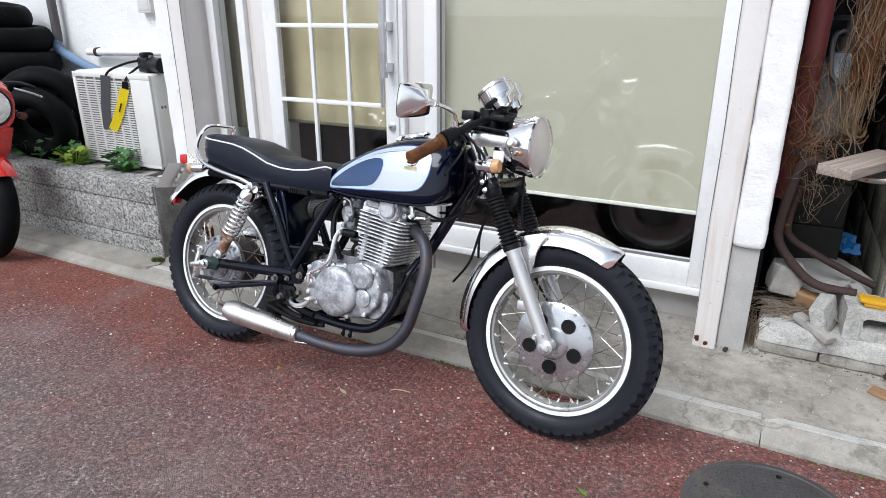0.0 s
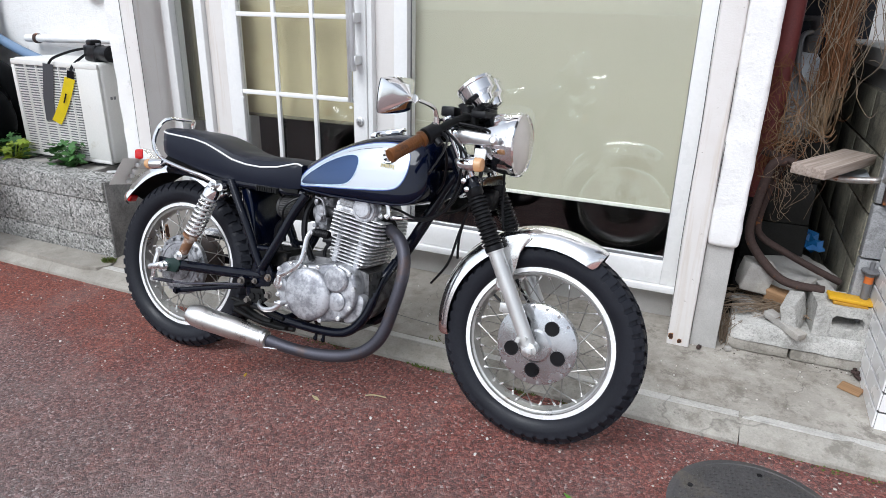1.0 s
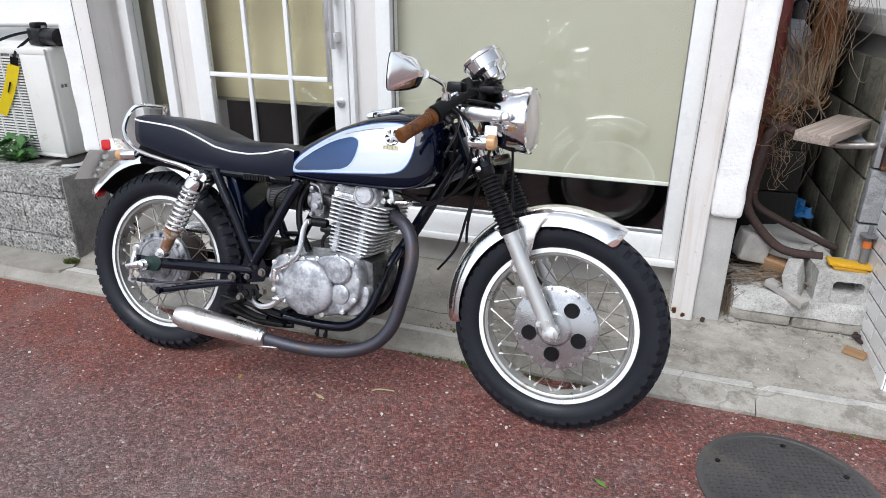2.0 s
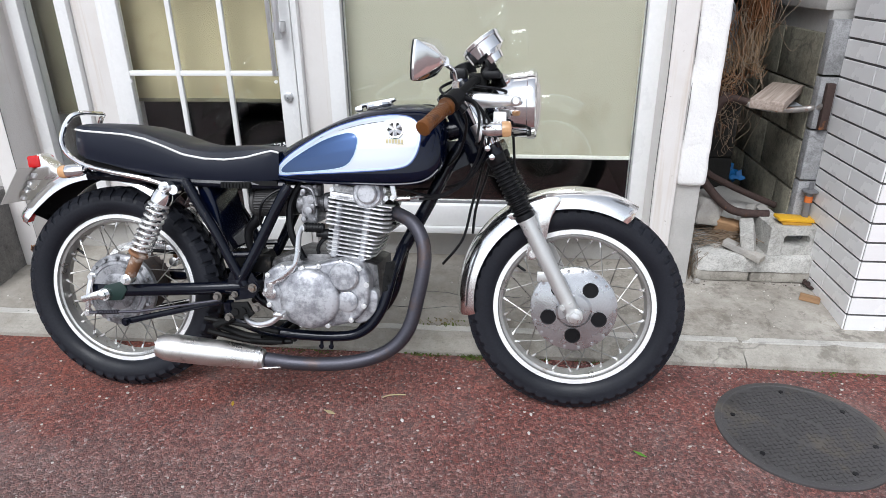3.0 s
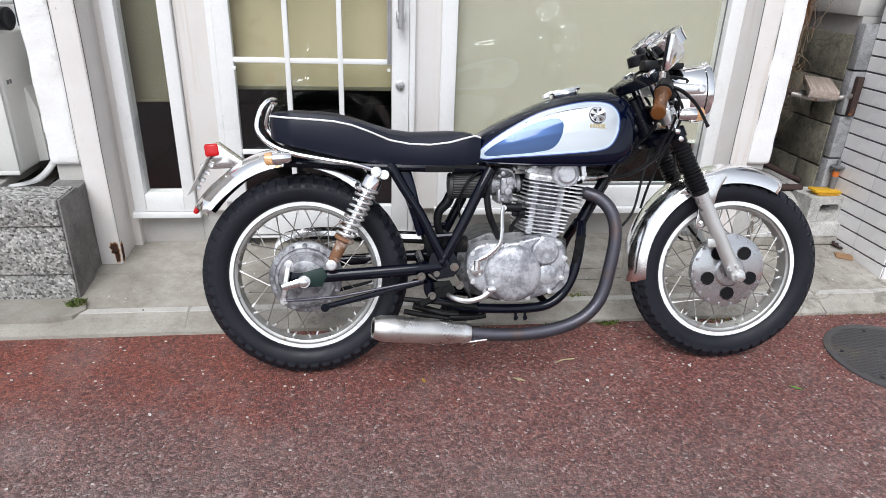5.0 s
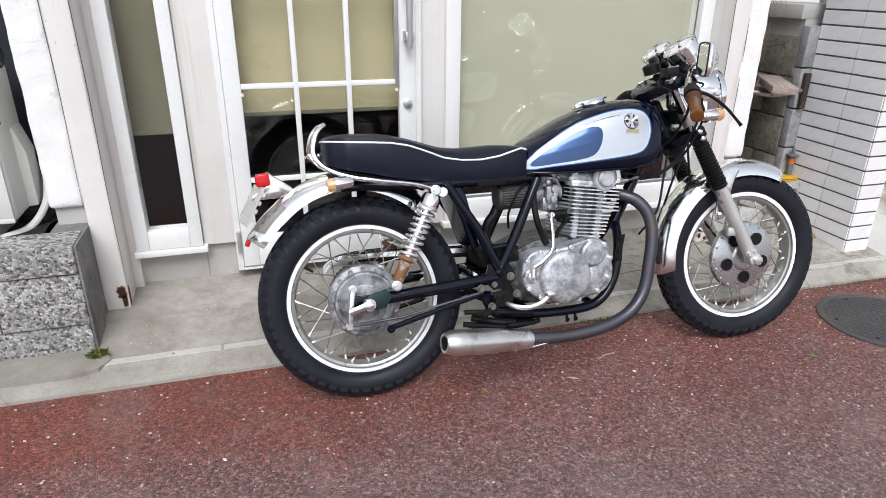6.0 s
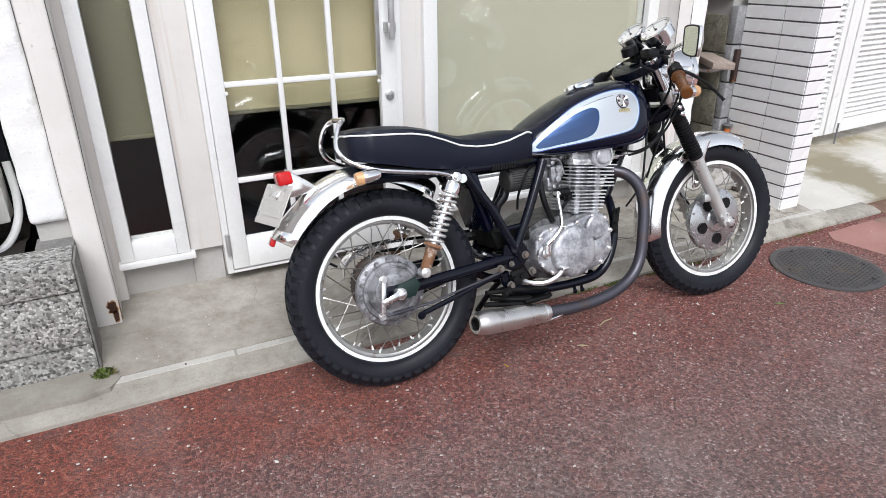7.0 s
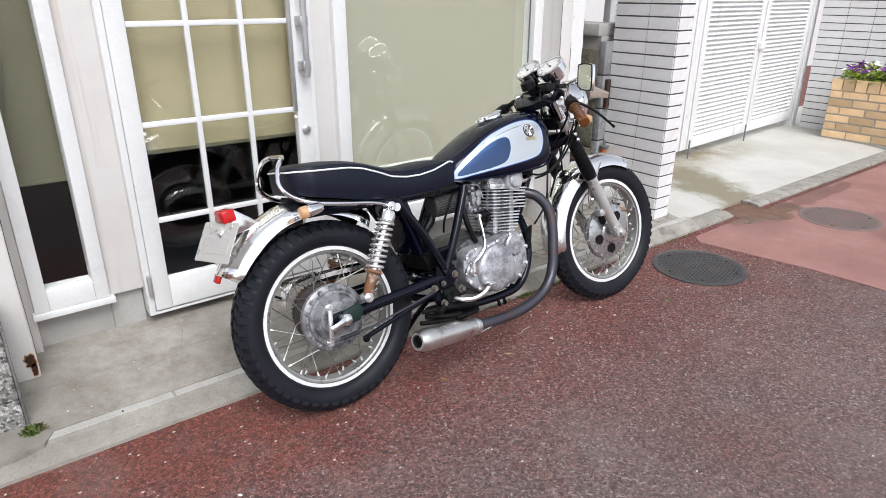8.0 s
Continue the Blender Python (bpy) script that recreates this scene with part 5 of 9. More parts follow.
def tarp():
    b = BM()
    n = 14
    vs = [[b.verts.new((i * 0.30 / n, j * 0.16 / n, 0.045 * noise.noise(Vector((i * 0.55, j * 0.6, 3))) + 0.03)) for j in range(n + 1)] for i in range(n + 1)]
    for i in range(n):
        for j in range(n):
            b.faces.new((vs[i][j], vs[i + 1][j], vs[i + 1][j + 1], vs[i][j + 1]))
    return b


ob = part("tarpaulin", tarp(), BLUE_SHEET)
ob.matrix_basis = pose(0.05, 3.03, 0.30, 8, 0, 5)
tagged(ob, "crumpled blue tarpaulin behind the rubble", "tarpaulin")


def vines(name, x0, x1, y0, y1, z0, z1, count, seed, r, material, label, wander=0.05):
    rnd = random.Random(seed)
    b = BM()
    for _ in range(count):
        x, y = rnd.uniform(x0, x1), rnd.uniform(y0, y1)
        za, zb = z1 + rnd.uniform(-0.1, 0.3), z0 + abs(rnd.gauss(0, 0.22))
        n = rnd.randint(5, 9)
        pts = []
        dx, dy = 0.0, 0.0
        for k in range(n):
            dx += rnd.gauss(0, wander * 0.45)
            dy += rnd.gauss(0, wander * 0.35)
            dx *= 0.8
            pts.append((x + dx, y + dy, za + (zb - za) * k / (n - 1)))
        if rnd.random() < 0.35:
            px, py, pz = pts[-1]
            s = rnd.choice((-1, 1)) * rnd.uniform(0.01, 0.03)
            pts += [(px + s, py - 0.01, pz - 0.012), (px + s * 1.5, py - 0.015, pz + 0.015)]
        tube(b, pts, [r * rnd.uniform(0.8, 1.5), r * 0.6], 4, 3, cap=False)
        for _s in range(2):
            p0 = Vector(pts[rnd.randrange(1, n - 1)])
            a = rnd.uniform(0, 6.283)
            l = rnd.uniform(0.02, 0.055)
            d_ = Vector((math.cos(a), math.sin(a) * 0.6, rnd.uniform(-0.9, 0.3))) * l
            tube(b, [p0, p0 + d_ * 0.6 + Vector((0, 0, 0.006)), p0 + d_], [r * 0.6, r * 0.3], 3, 2, cap=False)
    return tagged(part(name, b, material), label, "dry vine", kind="stuff")


vines("dry_vine", 0.165, 0.225, 2.80, 2.88, 0.83, 1.55, 170, 1, 0.0018, VINE, "thick hanging bundle of dry brown vines", 0.030)
vines("dry_vine", 0.18, 0.215, 2.79, 2.84, 0.82, 1.55, 80, 7, 0.0026, VINE, "core of the hanging dry vine bundle", 0.026)
vines("dry_vine", 0.15, 0.25, 2.79, 2.86, 0.86, 1.5, 60, 2, 0.0013, ROOT, "loose pale dry vine stems in the gap", 0.08)
vines("dry_vine", 0.02, 0.11, 2.70, 2.78, 0.60, 0.86, 70, 3, 0.0013, VINE, "tangled dry vine roots below the rack", 0.06)
vines("dry_vine", 0.06, 0.17, 2.70, 2.80, 0.53, 0.78, 34, 4, 0.0011, ROOT, "pale dry roots hanging below the rack", 0.07)


def twigs():
    rnd = random.Random(6)
    b = BM()
    for _ in range(150):
        x, y = rnd.uniform(0.0, 0.24), rnd.uniform(2.57, 2.76)
        a = rnd.gauss(0.1, 0.5)
        l = rnd.uniform(0.03, 0.11)
        z = 0.195 + rnd.random() * 0.035
        tube(b, [(x - l * math.cos(a), y - l * math.sin(a), z), (x, y, z + 0.012), (x + l * math.cos(a), y + l * math.sin(a), z - 0.004)], 0.0014, 4, 2, cap=False)
    for _ in range(40):
        x, y = rnd.uniform(-0.01, 0.03), rnd.uniform(2.49, 2.6)
        tube(b, [(x, y, 0.08), (x + rnd.gauss(0, 0.015), y, 0.14), (x + rnd.gauss(0, 0.03), y + rnd.gauss(0, 0.02), 0.2)], 0.0011, 4, 2, cap=False)
    return b


tagged(part("dry_twigs", twigs(), ROOT), "heap of dry twigs on the slab", "twigs", kind="stuff")



def rubble():
    rnd = random.Random(15)
    b = BM()
    for _ in range(90):
        x, y = rnd.uniform(0.428, 0.446), rnd.uniform(2.44, 2.64)
        s = rnd.uniform(0.003, 0.010)
        bmesh.ops.create_icosphere(b, subdivisions=1, radius=s, matrix=Matrix.Translation((x, y, 0.082 + rnd.random() * 0.05 * (y - 2.44) / 0.2)) @ Matrix.Diagonal((1, 1.4, 0.7, 1)))
    for _ in range(40):
        x, y = rnd.uniform(-0.02, 0.5), rnd.uniform(2.45, 2.485)
        s = rnd.uniform(0.001, 0.003)
        bmesh.ops.create_icosphere(b, subdivisions=1, radius=s, matrix=Matrix.Translation((min(x, 0.44), y, 0.078)) @ Matrix.Diagonal((1.2, 1, 0.7, 1)))
    return b


tagged(part("dry_litter", rubble(), RUST), "dry brown litter and crumbs beside the slab", "litter", kind="stuff")

# ---------------------------------------------------------------- tiled wall, gate, brick planter
TILE_W, TILE_H, JOINT = 0.227, 0.060, 0.008


def tiled(name, label, core, faces):
    """A wall whose faces carry tiles; each face: origin, direction along, outward normal, length, height."""
    wall = tagged(new(name), label, "wall", kind="structure")
    b = BM()
    box(b, *core)
    part("grout", b, GROUT, wall)
    return wall, faces


tw, tw_faces = tiled("wall_tiled", "white tiled wall end with dark joints", (0.454, 0.588, 2.190, 2.61, 0.0, 2.3), [((0.454, 2.61), (0, -1), (-1, 0), 0.42, 0), ((0.454, 2.190), (1, 0), (0, -1), 0.134, 0), ((0.588, 2.190), (0, 1), (1, 0), 0.42, 0)])
tw2, tw2_faces = tiled("wall_tiled_far", "white tiled wall beside the gate", (4.125, 4.275, 0.95, 3.03, 0.0, 2.3), [((4.125, 3.03), (0, -1), (-1, 0), 2.08, 0)])

gate = thing("gate", pose(-0.25, 2.80, 0, 0, 0, 4.3), "white steel double gate with louvre slats, closed", "gate")
for x0, x1 in ((2.22, 3.28), (3.30, 4.33)):
    bm = BM()
    frame_ring(bm, x0, x1, 0.13, 1.95, 0.075, -0.02, 0.03, 0.09)
    leaf = part("gate_leaf", bm, GATE_M, gate)
    bm = BM()
    prism(bm, [(-0.012, 0.0), (-0.016, 0.006), (0.016, 0.034), (0.02, 0.028)], x0 + 0.075, x1 - 0.075, "x")
    first = part("slat", bm, GATE_M, leaf)
    first.matrix_basis = pose(0, 0, 0.23)
    for i in range(1, 46):
        piece("slat", first, leaf, pose(0, 0, 0.23 + i * 0.0355))
for x in (0.95, 2.10):
    bm = BM()
    frame_ring(bm, x, x + 1.13 if x < 1 else x + 0.10, 0.13, 1.95, 0.05, -0.02, 0.03)
    leaf = part("gate_leaf", bm, GATE_M, gate)
    if x < 1:
        bm = BM()
        prism(bm, [(-0.012, 0.0), (-0.016, 0.006), (0.016, 0.034), (0.02, 0.028)], x + 0.05, x + 1.08, "x")
        first = part("slat", bm, GATE_M, leaf)
        first.matrix_basis = pose(0, 0, 0.19)
        for i in range(1, 47):
            piece("slat", first, leaf, pose(0, 0, 0.19 + i * 0.0355))
bm = BM()
box(bm, 4.34, 4.45, -0.03, 0.06, 0.0, 2.1, 0.005)
part("gate_post", bm, GATE_M, gate)
for x in (2.24, 3.27):
    bm = BM()
    tube(bm, [(x, -0.026, 0.05), (x, -0.026, 0.20)], 0.0065, 8)
    part("drop_bolt", bm, GREY_PLASTIC, gate)
bm = BM()
box(bm, 3.24, 3.34, -0.05, -0.02, 0.86, 0.93, 0.008)
part("latch", bm, GATE_M, gate)

bp = thing("brick_planter", pose(-0.325, 0.08, 0.03), "planter of mixed yellow bricks with flowers", "planter")
bm = BM()
box(bm, 4.13, 4.449, 1.6, 2.60, 0.0, 0.50)
part("mortar_core", bm, MORTAR, bp)
bm = BM()
box(bm, 4.14, 4.44, 1.62, 2.59, 0.50, 0.53)
part("soil", bm, SOIL, bp)
flowers = thing("flowers", pose(3.955, 2.20, 0.555), "white and purple bedding flowers with green leaves", "flowers")
rnd = random.Random(12)
lf, wf, pf = BM(), BM(), BM()
for i in range(1500):
    x, y = rnd.uniform(-0.18, 0.16), rnd.uniform(-0.5, 0.42)
    top = 0.17 * (1 - abs(x) * 2.2) + 0.05 * noise.noise(Vector((x * 9, y * 9, 3)))
    bloom = i % 6 == 0
    zz = top + 0.015 if bloom else rnd.uniform(0, 1) ** 0.6 * top
    s = rnd.uniform(0.016, 0.026) if bloom else rnd.uniform(0.012, 0.024)
    a = rnd.uniform(0, 6.28)
    m_ = Matrix.Translation((x, y, zz)) @ Euler((rnd.uniform(-0.8, 0.8), rnd.uniform(-0.8, 0.8), a)).to_matrix().to_4x4()
    purple = noise.noise(Vector((x * 4, y * 5, 8))) > 0.02
    tgt = lf if not bloom else (pf if purple else wf)
    if bloom:
        hub = tgt.verts.new(m_ @ Vector((0, 0, -0.004)))
        ring = [tgt.verts.new(m_ @ Vector((s * r_ * math.cos(6.283 * q / 10), s * r_ * math.sin(6.283 * q / 10), 0.004))) for q in range(10) for r_ in ((1.15 if q % 2 else 0.8),)]
        for q in range(10):
            tgt.faces.new((hub, ring[q], ring[(q + 1) % 10]))
    else:
        tgt.faces.new([tgt.verts.new(m_ @ Vector(p_)) for p_ in ((0, -s * 1.3, 0), (s * 0.5, -s * 0.2, s * 0.2), (0, s * 1.3, 0), (-s * 0.5, -s * 0.2, s * 0.2))])
tagged(part("leaves", lf, LEAF_LIGHT, flowers), kind="stuff")
tagged(part("white_petals", wf, mat("white_petal", (0.85, 0.84, 0.80), 0.7), flowers), kind="stuff")
tagged(part("purple_petals", pf, mat("purple_petal", (0.22, 0.05, 0.30), 0.7), flowers), kind="stuff")

# plain house wall behind the gate; unseen sheet added to darken the gap
bm = BM()
box(bm, 0.62, 14, 6.0, 6.3, 0, 6.0)
tagged(part("wall_house", bm, WHITE_PAINT), "plain pale house wall behind the gate", "wall", kind="structure")
bm = BM()
box(bm, 0.002, 0.464, 2.66, 4.3, 1.62, 1.66)
tagged(part("gap_shade_sheet", bm, DARK_PIPE), "unseen dark sheet added over the narrow gap to darken it", "roof", kind="structure")


# ---------------------------------------------------------------- the red motorcycle parked beyond the planter
def red_bike():
    t = thing("red_motorcycle", pose(-3.77, 1.83, 0.0, 0, 0, -6) @ pose(0, 0, 0, -9.5, 0, 0), "red small motorcycle with a round headlamp parked by the planter", "motorcycle")
    b = BM()
    torus(b, 0.235, 0.05, (0, 0, 0.285), (0, 1, 0), 56, 16, 1.0)
    wheel = part("front_wheel", b, OLD_RUBBER, t, "black front tyre")
    b = BM()
    lathe(b, [(-0.02, 0.19), (-0.018, 0.175), (0.018, 0.175), (0.02, 0.19)], (0, 0, 0.285), (0, 1, 0), 40, cap=False)
    lathe(b, [(-0.05, 0.05), (0.05, 0.05)], (0, 0, 0.285), (0, 1, 0), 24)
    for k in range(5):
        a = k * 1.2566
        tube(b, [(0.04 * math.cos(a), 0, 0.285 + 0.04 * math.sin(a)), (0.18 * math.cos(a), 0, 0.285 + 0.18 * math.sin(a))], 0.012, 8)
    part("rim", b, BLACK_PLASTIC, wheel)
    gold = mat("gold_anodised_fork", (0.55, 0.36, 0.06), 0.35, 0.6)
    for s in (-1, 1):
        b = BM()
        tube(b, [(0.01, s * 0.085, 0.27), (-0.07, s * 0.085, 0.50)], 0.022, 14)
        part("fork_leg", b, gold, t, "gold fork leg")
        b = BM()
        tube(b, [(-0.07, s * 0.085, 0.50), (-0.18, s * 0.085, 0.86)], 0.017, 12)
        part("fork_tube", b, STEEL, t)
    b = BM()
    rows = []
    for i in range(15):
        a = radians(40 + i * 7)
        rows.append([((0.31 - 0.02 * abs(v) ** 2 - th) * math.cos(a), v * 0.06, 0.285 + (0.31 - 0.02 * abs(v) ** 2 - th) * math.sin(a)) for th, vs in ((0, (-1, -0.5, 0, 0.5, 1)), (0.004, (1, 0.5, 0, -0.5, -1))) for v in vs])
    loft(b, rows)
    part("mudguard", b, RED_PAINT, t, "red front mudguard")
    b = BM()
    prof = [(-0.16, 0.10, 0.70, 0.98), (-0.06, 0.135, 0.66, 1.00), (0.03, 0.135, 0.67, 0.97), (0.09, 0.118, 0.71, 0.93)]
    rings = []
    for x, w, z0, z1 in prof:
        rings.append([(x, w * math.copysign(abs(math.cos(a)) ** 0.7, math.cos(a)), (z0 + z1) / 2 + (z1 - z0) / 2 * math.copysign(abs(math.sin(a)) ** 0.7, math.sin(a))) for a in [2 * math.pi * k / 24 for k in range(24)]])
    loft(b, rings)
    bmesh.ops.recalc_face_normals(b, faces=b.faces)
    part("cowl", b, RED_PAINT, t, "red headlamp cowl")
    b = BM()
    prism(b, [(-0.02, 0.70), (0.09, 0.72), (0.05, 0.60), (-0.04, 0.50), (-0.08, 0.52)], -0.105, 0.105, "y", 0.01)
    part("lower_cowl", b, RED_PAINT, t)
    b = BM()
    lathe(b, [(0, 0.100), (0.012, 0.103), (0.020, 0.096), (0.016, 0.088)], (0.09, 0, 0.822), (1, 0, -0.05), 36, cap=False)
    lamp = part("headlamp", b, BLACK_PLASTIC, t, "round headlamp with a black rim")
    b = BM()
    lathe(b, [(0.008, 0.09), (0.02, 0.088), (0.032, 0.06), (0.036, 0.0)], (0.09, 0, 0.822), (1, 0, -0.05), 32)
    part("lens", b, mat("frosted_headlamp", (0.82, 0.83, 0.83), 0.15, 0.3, 0.08, 20), lamp)
    b = BM()
    rows = []
    for i in range(9):
        v = -1 + i / 4
        rows.append([(-0.03 - 0.06 * v * v, 0.11 * v, 0.97), (-0.09 - 0.06 * v * v, 0.10 * v, 1.07 - 0.03 * v * v), (-0.13 - 0.06 * v * v, 0.085 * v, 1.12 - 0.05 * v * v), (-0.134 - 0.06 * v * v, 0.085 * v, 1.12 - 0.05 * v * v), (-0.094 - 0.06 * v * v, 0.10 * v, 1.07 - 0.03 * v * v), (-0.034 - 0.06 * v * v, 0.11 * v, 0.97)])
    loft(b, rows)
    bmesh.ops.recalc_face_normals(b, faces=b.faces)
    part("windscreen", b, GREY_PLASTIC, t, "small smoked windscreen")
    for s in (-1, 1):
        b = BM()
        tube(b, [(-0.02, s * 0.12, 0.80), (0.0, s * 0.17, 0.80)], 0.008, 8)
        lathe(b, [(-0.02, 0.012), (-0.01, 0.02), (0.03, 0.02), (0.035, 0.01)], (0.0, s * 0.185, 0.78), (1, 0, 0), 16)
        part("indicator", b, mat("brown_indicator", (0.10, 0.03, 0.015), 0.3), t)
        b = BM()
        tube(b, [(-0.12, s * 0.1, 0.93), (-0.16, s * 0.24, 0.95), (-0.22, s * 0.36, 0.93)], 0.012, 8, 4)
        part("handlebar", b, BLACK_PLASTIC, t)
        b = BM()
        tube(b, [(-0.10, s * 0.20, 0.92), (-0.06, s * 0.26, 0.905), (-0.07, s * 0.33, 0.885)], 0.006, 8, 4)
        part("lever", b, STEEL, t)
    b = BM()
    tube(b, [(-0.2, 0, 0.92), (-0.45, 0, 0.82), (-0.75, 0, 0.74), (-1.2, 0, 0.74)], [0.08, 0.14, 0.12, 0.10], 16, 4)
    part("tank_and_seat", b, RED_PAINT, t)
    b = BM()
    box(b, -0.72, -0.34, -0.12, 0.12, 0.25, 0.62, 0.04, 3)
    part("engine", b, GREY_PLASTIC, t)
    b = BM()
    torus(b, 0.235, 0.055, (-1.22, 0, 0.29), (0, 1, 0), 48, 14, 1.0)
    part("rear_wheel", b, OLD_RUBBER, t, "black rear tyre")
    b = BM()
    tube(b, [(-0.55, 0.1, 0.28), (-0.5, 0.26, 0.004)], 0.012, 8)
    tube(b, [(-0.60, 0, 0.35), (-1.22, 0.08, 0.29)], 0.03, 8)
    part("side_stand", b, BLACK_PLASTIC, t)
    return t


red_bike()

# ================================================================ the motorcycle
# its own axes: x ahead, y to its left, z up through the leaning wheels
LEAN_BIKE, YAW_BIKE, STEER, RAKE = 13.3, -0.5, -3.3, 28.0
BIKE_POSE = pose(-1.9297, 1.7466, 0.006, 0, 0, YAW_BIKE) @ pose(0, 0, 0, -LEAN_BIKE, 0, 0)
bike = thing("motorcycle", BIKE_POSE, "dark blue and silver classic roadster motorcycle leaning on its side stand", "motorcycle")

GUARD_CHROME = mat("bright_mudguard_chrome", (0.97, 0.97, 0.97), 0.16, 1.0, 0.03, 8, 200, 0.0, rough_var=0.04)
CHROME = mat("bright_chrome", (0.88, 0.88, 0.89), 0.08, 1.0, 0.03, 8, 200, 0.0)
WORN_CHROME = mat("pitted_chrome", (0.80, 0.79, 0.78), 0.2, 1.0, 0.08, 14, 260, 0.06, second=(0.42, 0.30, 0.20), cover=0.10, cover_scale=30, rough_var=0.1)
ALU = mat("polished_aluminium", (0.80, 0.80, 0.80), 0.3, 1.0, 0.06, 16, 260, 0.06, rough_var=0.1)


def make_cast(name, dark, light, scale):
    """Cast aluminium gone blotchy: dull grey oxide, white bloom and dark pits."""
    n = Nodes(name)
    col = n.ramp(n.noise(scale, 7, 0.72), [(0.36, dark), (0.47, tuple((a + c) * 0.5 for a, c in zip(dark, light))), (0.53, light), (0.68, tuple(min(1, c * 1.12) for c in light))])
    spots = n.noise(scale * 7, 4, 0.65)
    col = n.mix(n.span(spots, 0.54, 0.68, 0.0, 0.35), col, tuple(c * 0.6 for c in dark))
    n.b.inputs["Metallic"].default_value = 0.6
    return n.done(col, n.span(n.noise(scale * 2, 4), 0.3, 0.7, 0.3, 0.58), n.math("ADD", spots, n.noise(260, 3)), 0.35, 0.002)


CAST_ALU = make_cast("oxidised_cast_aluminium", (0.20, 0.20, 0.22), (0.52, 0.525, 0.545), 14)
FIN_ALU = make_cast("bare_fin_aluminium", (0.33, 0.33, 0.34), (0.78, 0.78, 0.78), 26)
HUB_ALU = make_cast("stained_hub_aluminium", (0.12, 0.12, 0.125), (0.36, 0.36, 0.375), 24)
DARK_CASE = make_cast("dark_cast_crankcase", (0.025, 0.024, 0.024), (0.14, 0.138, 0.14), 30)
FILTER_M = mat("dusty_filter_mesh", (0.055, 0.053, 0.052), 0.55, 0.3, 0.3, 30, 200, 0.2)
DRUM_RUST = mat("rusty_brake_drum", (0.075, 0.060, 0.055), 0.7, 0.4, 0.3, 20, 160, 0.4, second=(0.16, 0.085, 0.05), cover=0.35, cover_scale=22)
FORK_ALU = mat("silver_painted_fork", (0.60, 0.60, 0.585), 0.38, 0.6, 0.06, 14, 220, 0.06)
HUB_PLATE = mat("satin_grey_hub_aluminium", (0.50, 0.505, 0.515), 0.27, 0.85, 0.12, 14, 220, 0.1, second=(0.55, 0.55, 0.54), cover=0.2, cover_scale=12)
RIM_ALU = mat("pale_rim_aluminium", (0.90, 0.90, 0.89), 0.30, 0.25, 0.04, 12, 200, 0.04)
RIM_WELL = mat("dull_rim_well", (0.42, 0.415, 0.40), 0.38, 0.75, 0.15, 20, 200, 0.1, second=(0.22, 0.18, 0.14), cover=0.25, cover_scale=18)
SPRING_M = mat("dull_chrome_spring", (0.86, 0.85, 0.83), 0.28, 0.8, 0.1, 20, 200, 0.05, second=(0.40, 0.28, 0.18), cover=0.12, cover_scale=24)
SPOKE_M = mat("galvanised_spoke", (0.30, 0.29, 0.27), 0.4, 0.9, 0.15, 30)
NIPPLE_M = mat("bright_spoke_nipple", (0.80, 0.79, 0.77), 0.3, 0.6, 0.1, 30)
NUT_M = mat("rust_stained_nut", (0.16, 0.145, 0.13), 0.5, 0.5, 0.2, 30, 200, 0.2, second=(0.17, 0.095, 0.05), cover=0.35, cover_scale=30)
BLUE_PAINT = mat("midnight_blue_tank_paint", (0.0015, 0.0032, 0.013), 0.12, 0.0, 0.05, 5, 200, 0.0, coat=0.6, spec=0.05)
SILVER_PAINT = mat("pale_silver_tank_paint", (0.55, 0.585, 0.62), 0.34, 0.45, 0.03, 5, 500, 0.0, coat=1.0)
BLUE_PANEL = mat("metallic_blue_tank_paint", (0.025, 0.062, 0.165), 0.30, 0.8, 0.04, 5, 500, 0.0, coat=1.0)
BLUE_LINE = mat("bright_blue_pinstripe", (0.015, 0.06, 0.26), 0.3, 0, 0.03, coat=0.8)
PALE_LINE = mat("pale_blue_pinstripe", (0.55, 0.72, 0.85), 0.3, 0, 0.03, coat=0.8)
VINYL = mat("black_seat_vinyl", (0.006, 0.008, 0.017), 0.40, 0, 0.08, 6, 420, 0.05, spec=0.28, rough_var=0.05)
PIPING = mat("white_vinyl_piping", (0.80, 0.80, 0.78), 0.4)
FRAME_M = mat("gloss_black_frame", (0.003, 0.004, 0.009), 0.15, 0, 0.15, 12, 200, 0.05, spec=0.35, second=(0.05, 0.04, 0.035), cover=0.1, cover_scale=18)
GREASE = mat("greasy_black_metal", (0.006, 0.006, 0.006), 0.6, 0.1, 0.3, 18, 200, 0.4, second=(0.05, 0.04, 0.03), cover=0.22, cover_scale=16, spec=0.25)
GREEN_PLATE = mat("dark_green_plate", (0.006, 0.022, 0.018), 0.45, 0, 0.15)
HEADER_M = mat("blued_exhaust_steel", (0.075, 0.073, 0.088), 0.45, 0.7, 0.15, 9, 180, 0.15, second=(0.10, 0.075, 0.07), cover=0.35, cover_scale=7)
MUFFLER_M = mat("scratched_muffler_aluminium", (0.72, 0.70, 0.67), 0.33, 1.0, 0.1, 14, 260, 0.1, second=(0.45, 0.43, 0.40), cover=0.22, cover_scale=12, rough_var=0.12)
SHOCK_RUST = mat("rusty_shock_body", (0.23, 0.115, 0.06), 0.7, 0.2, 0.2, 20, 160, 0.3, second=(0.48, 0.40, 0.34), cover=0.35, cover_scale=18)
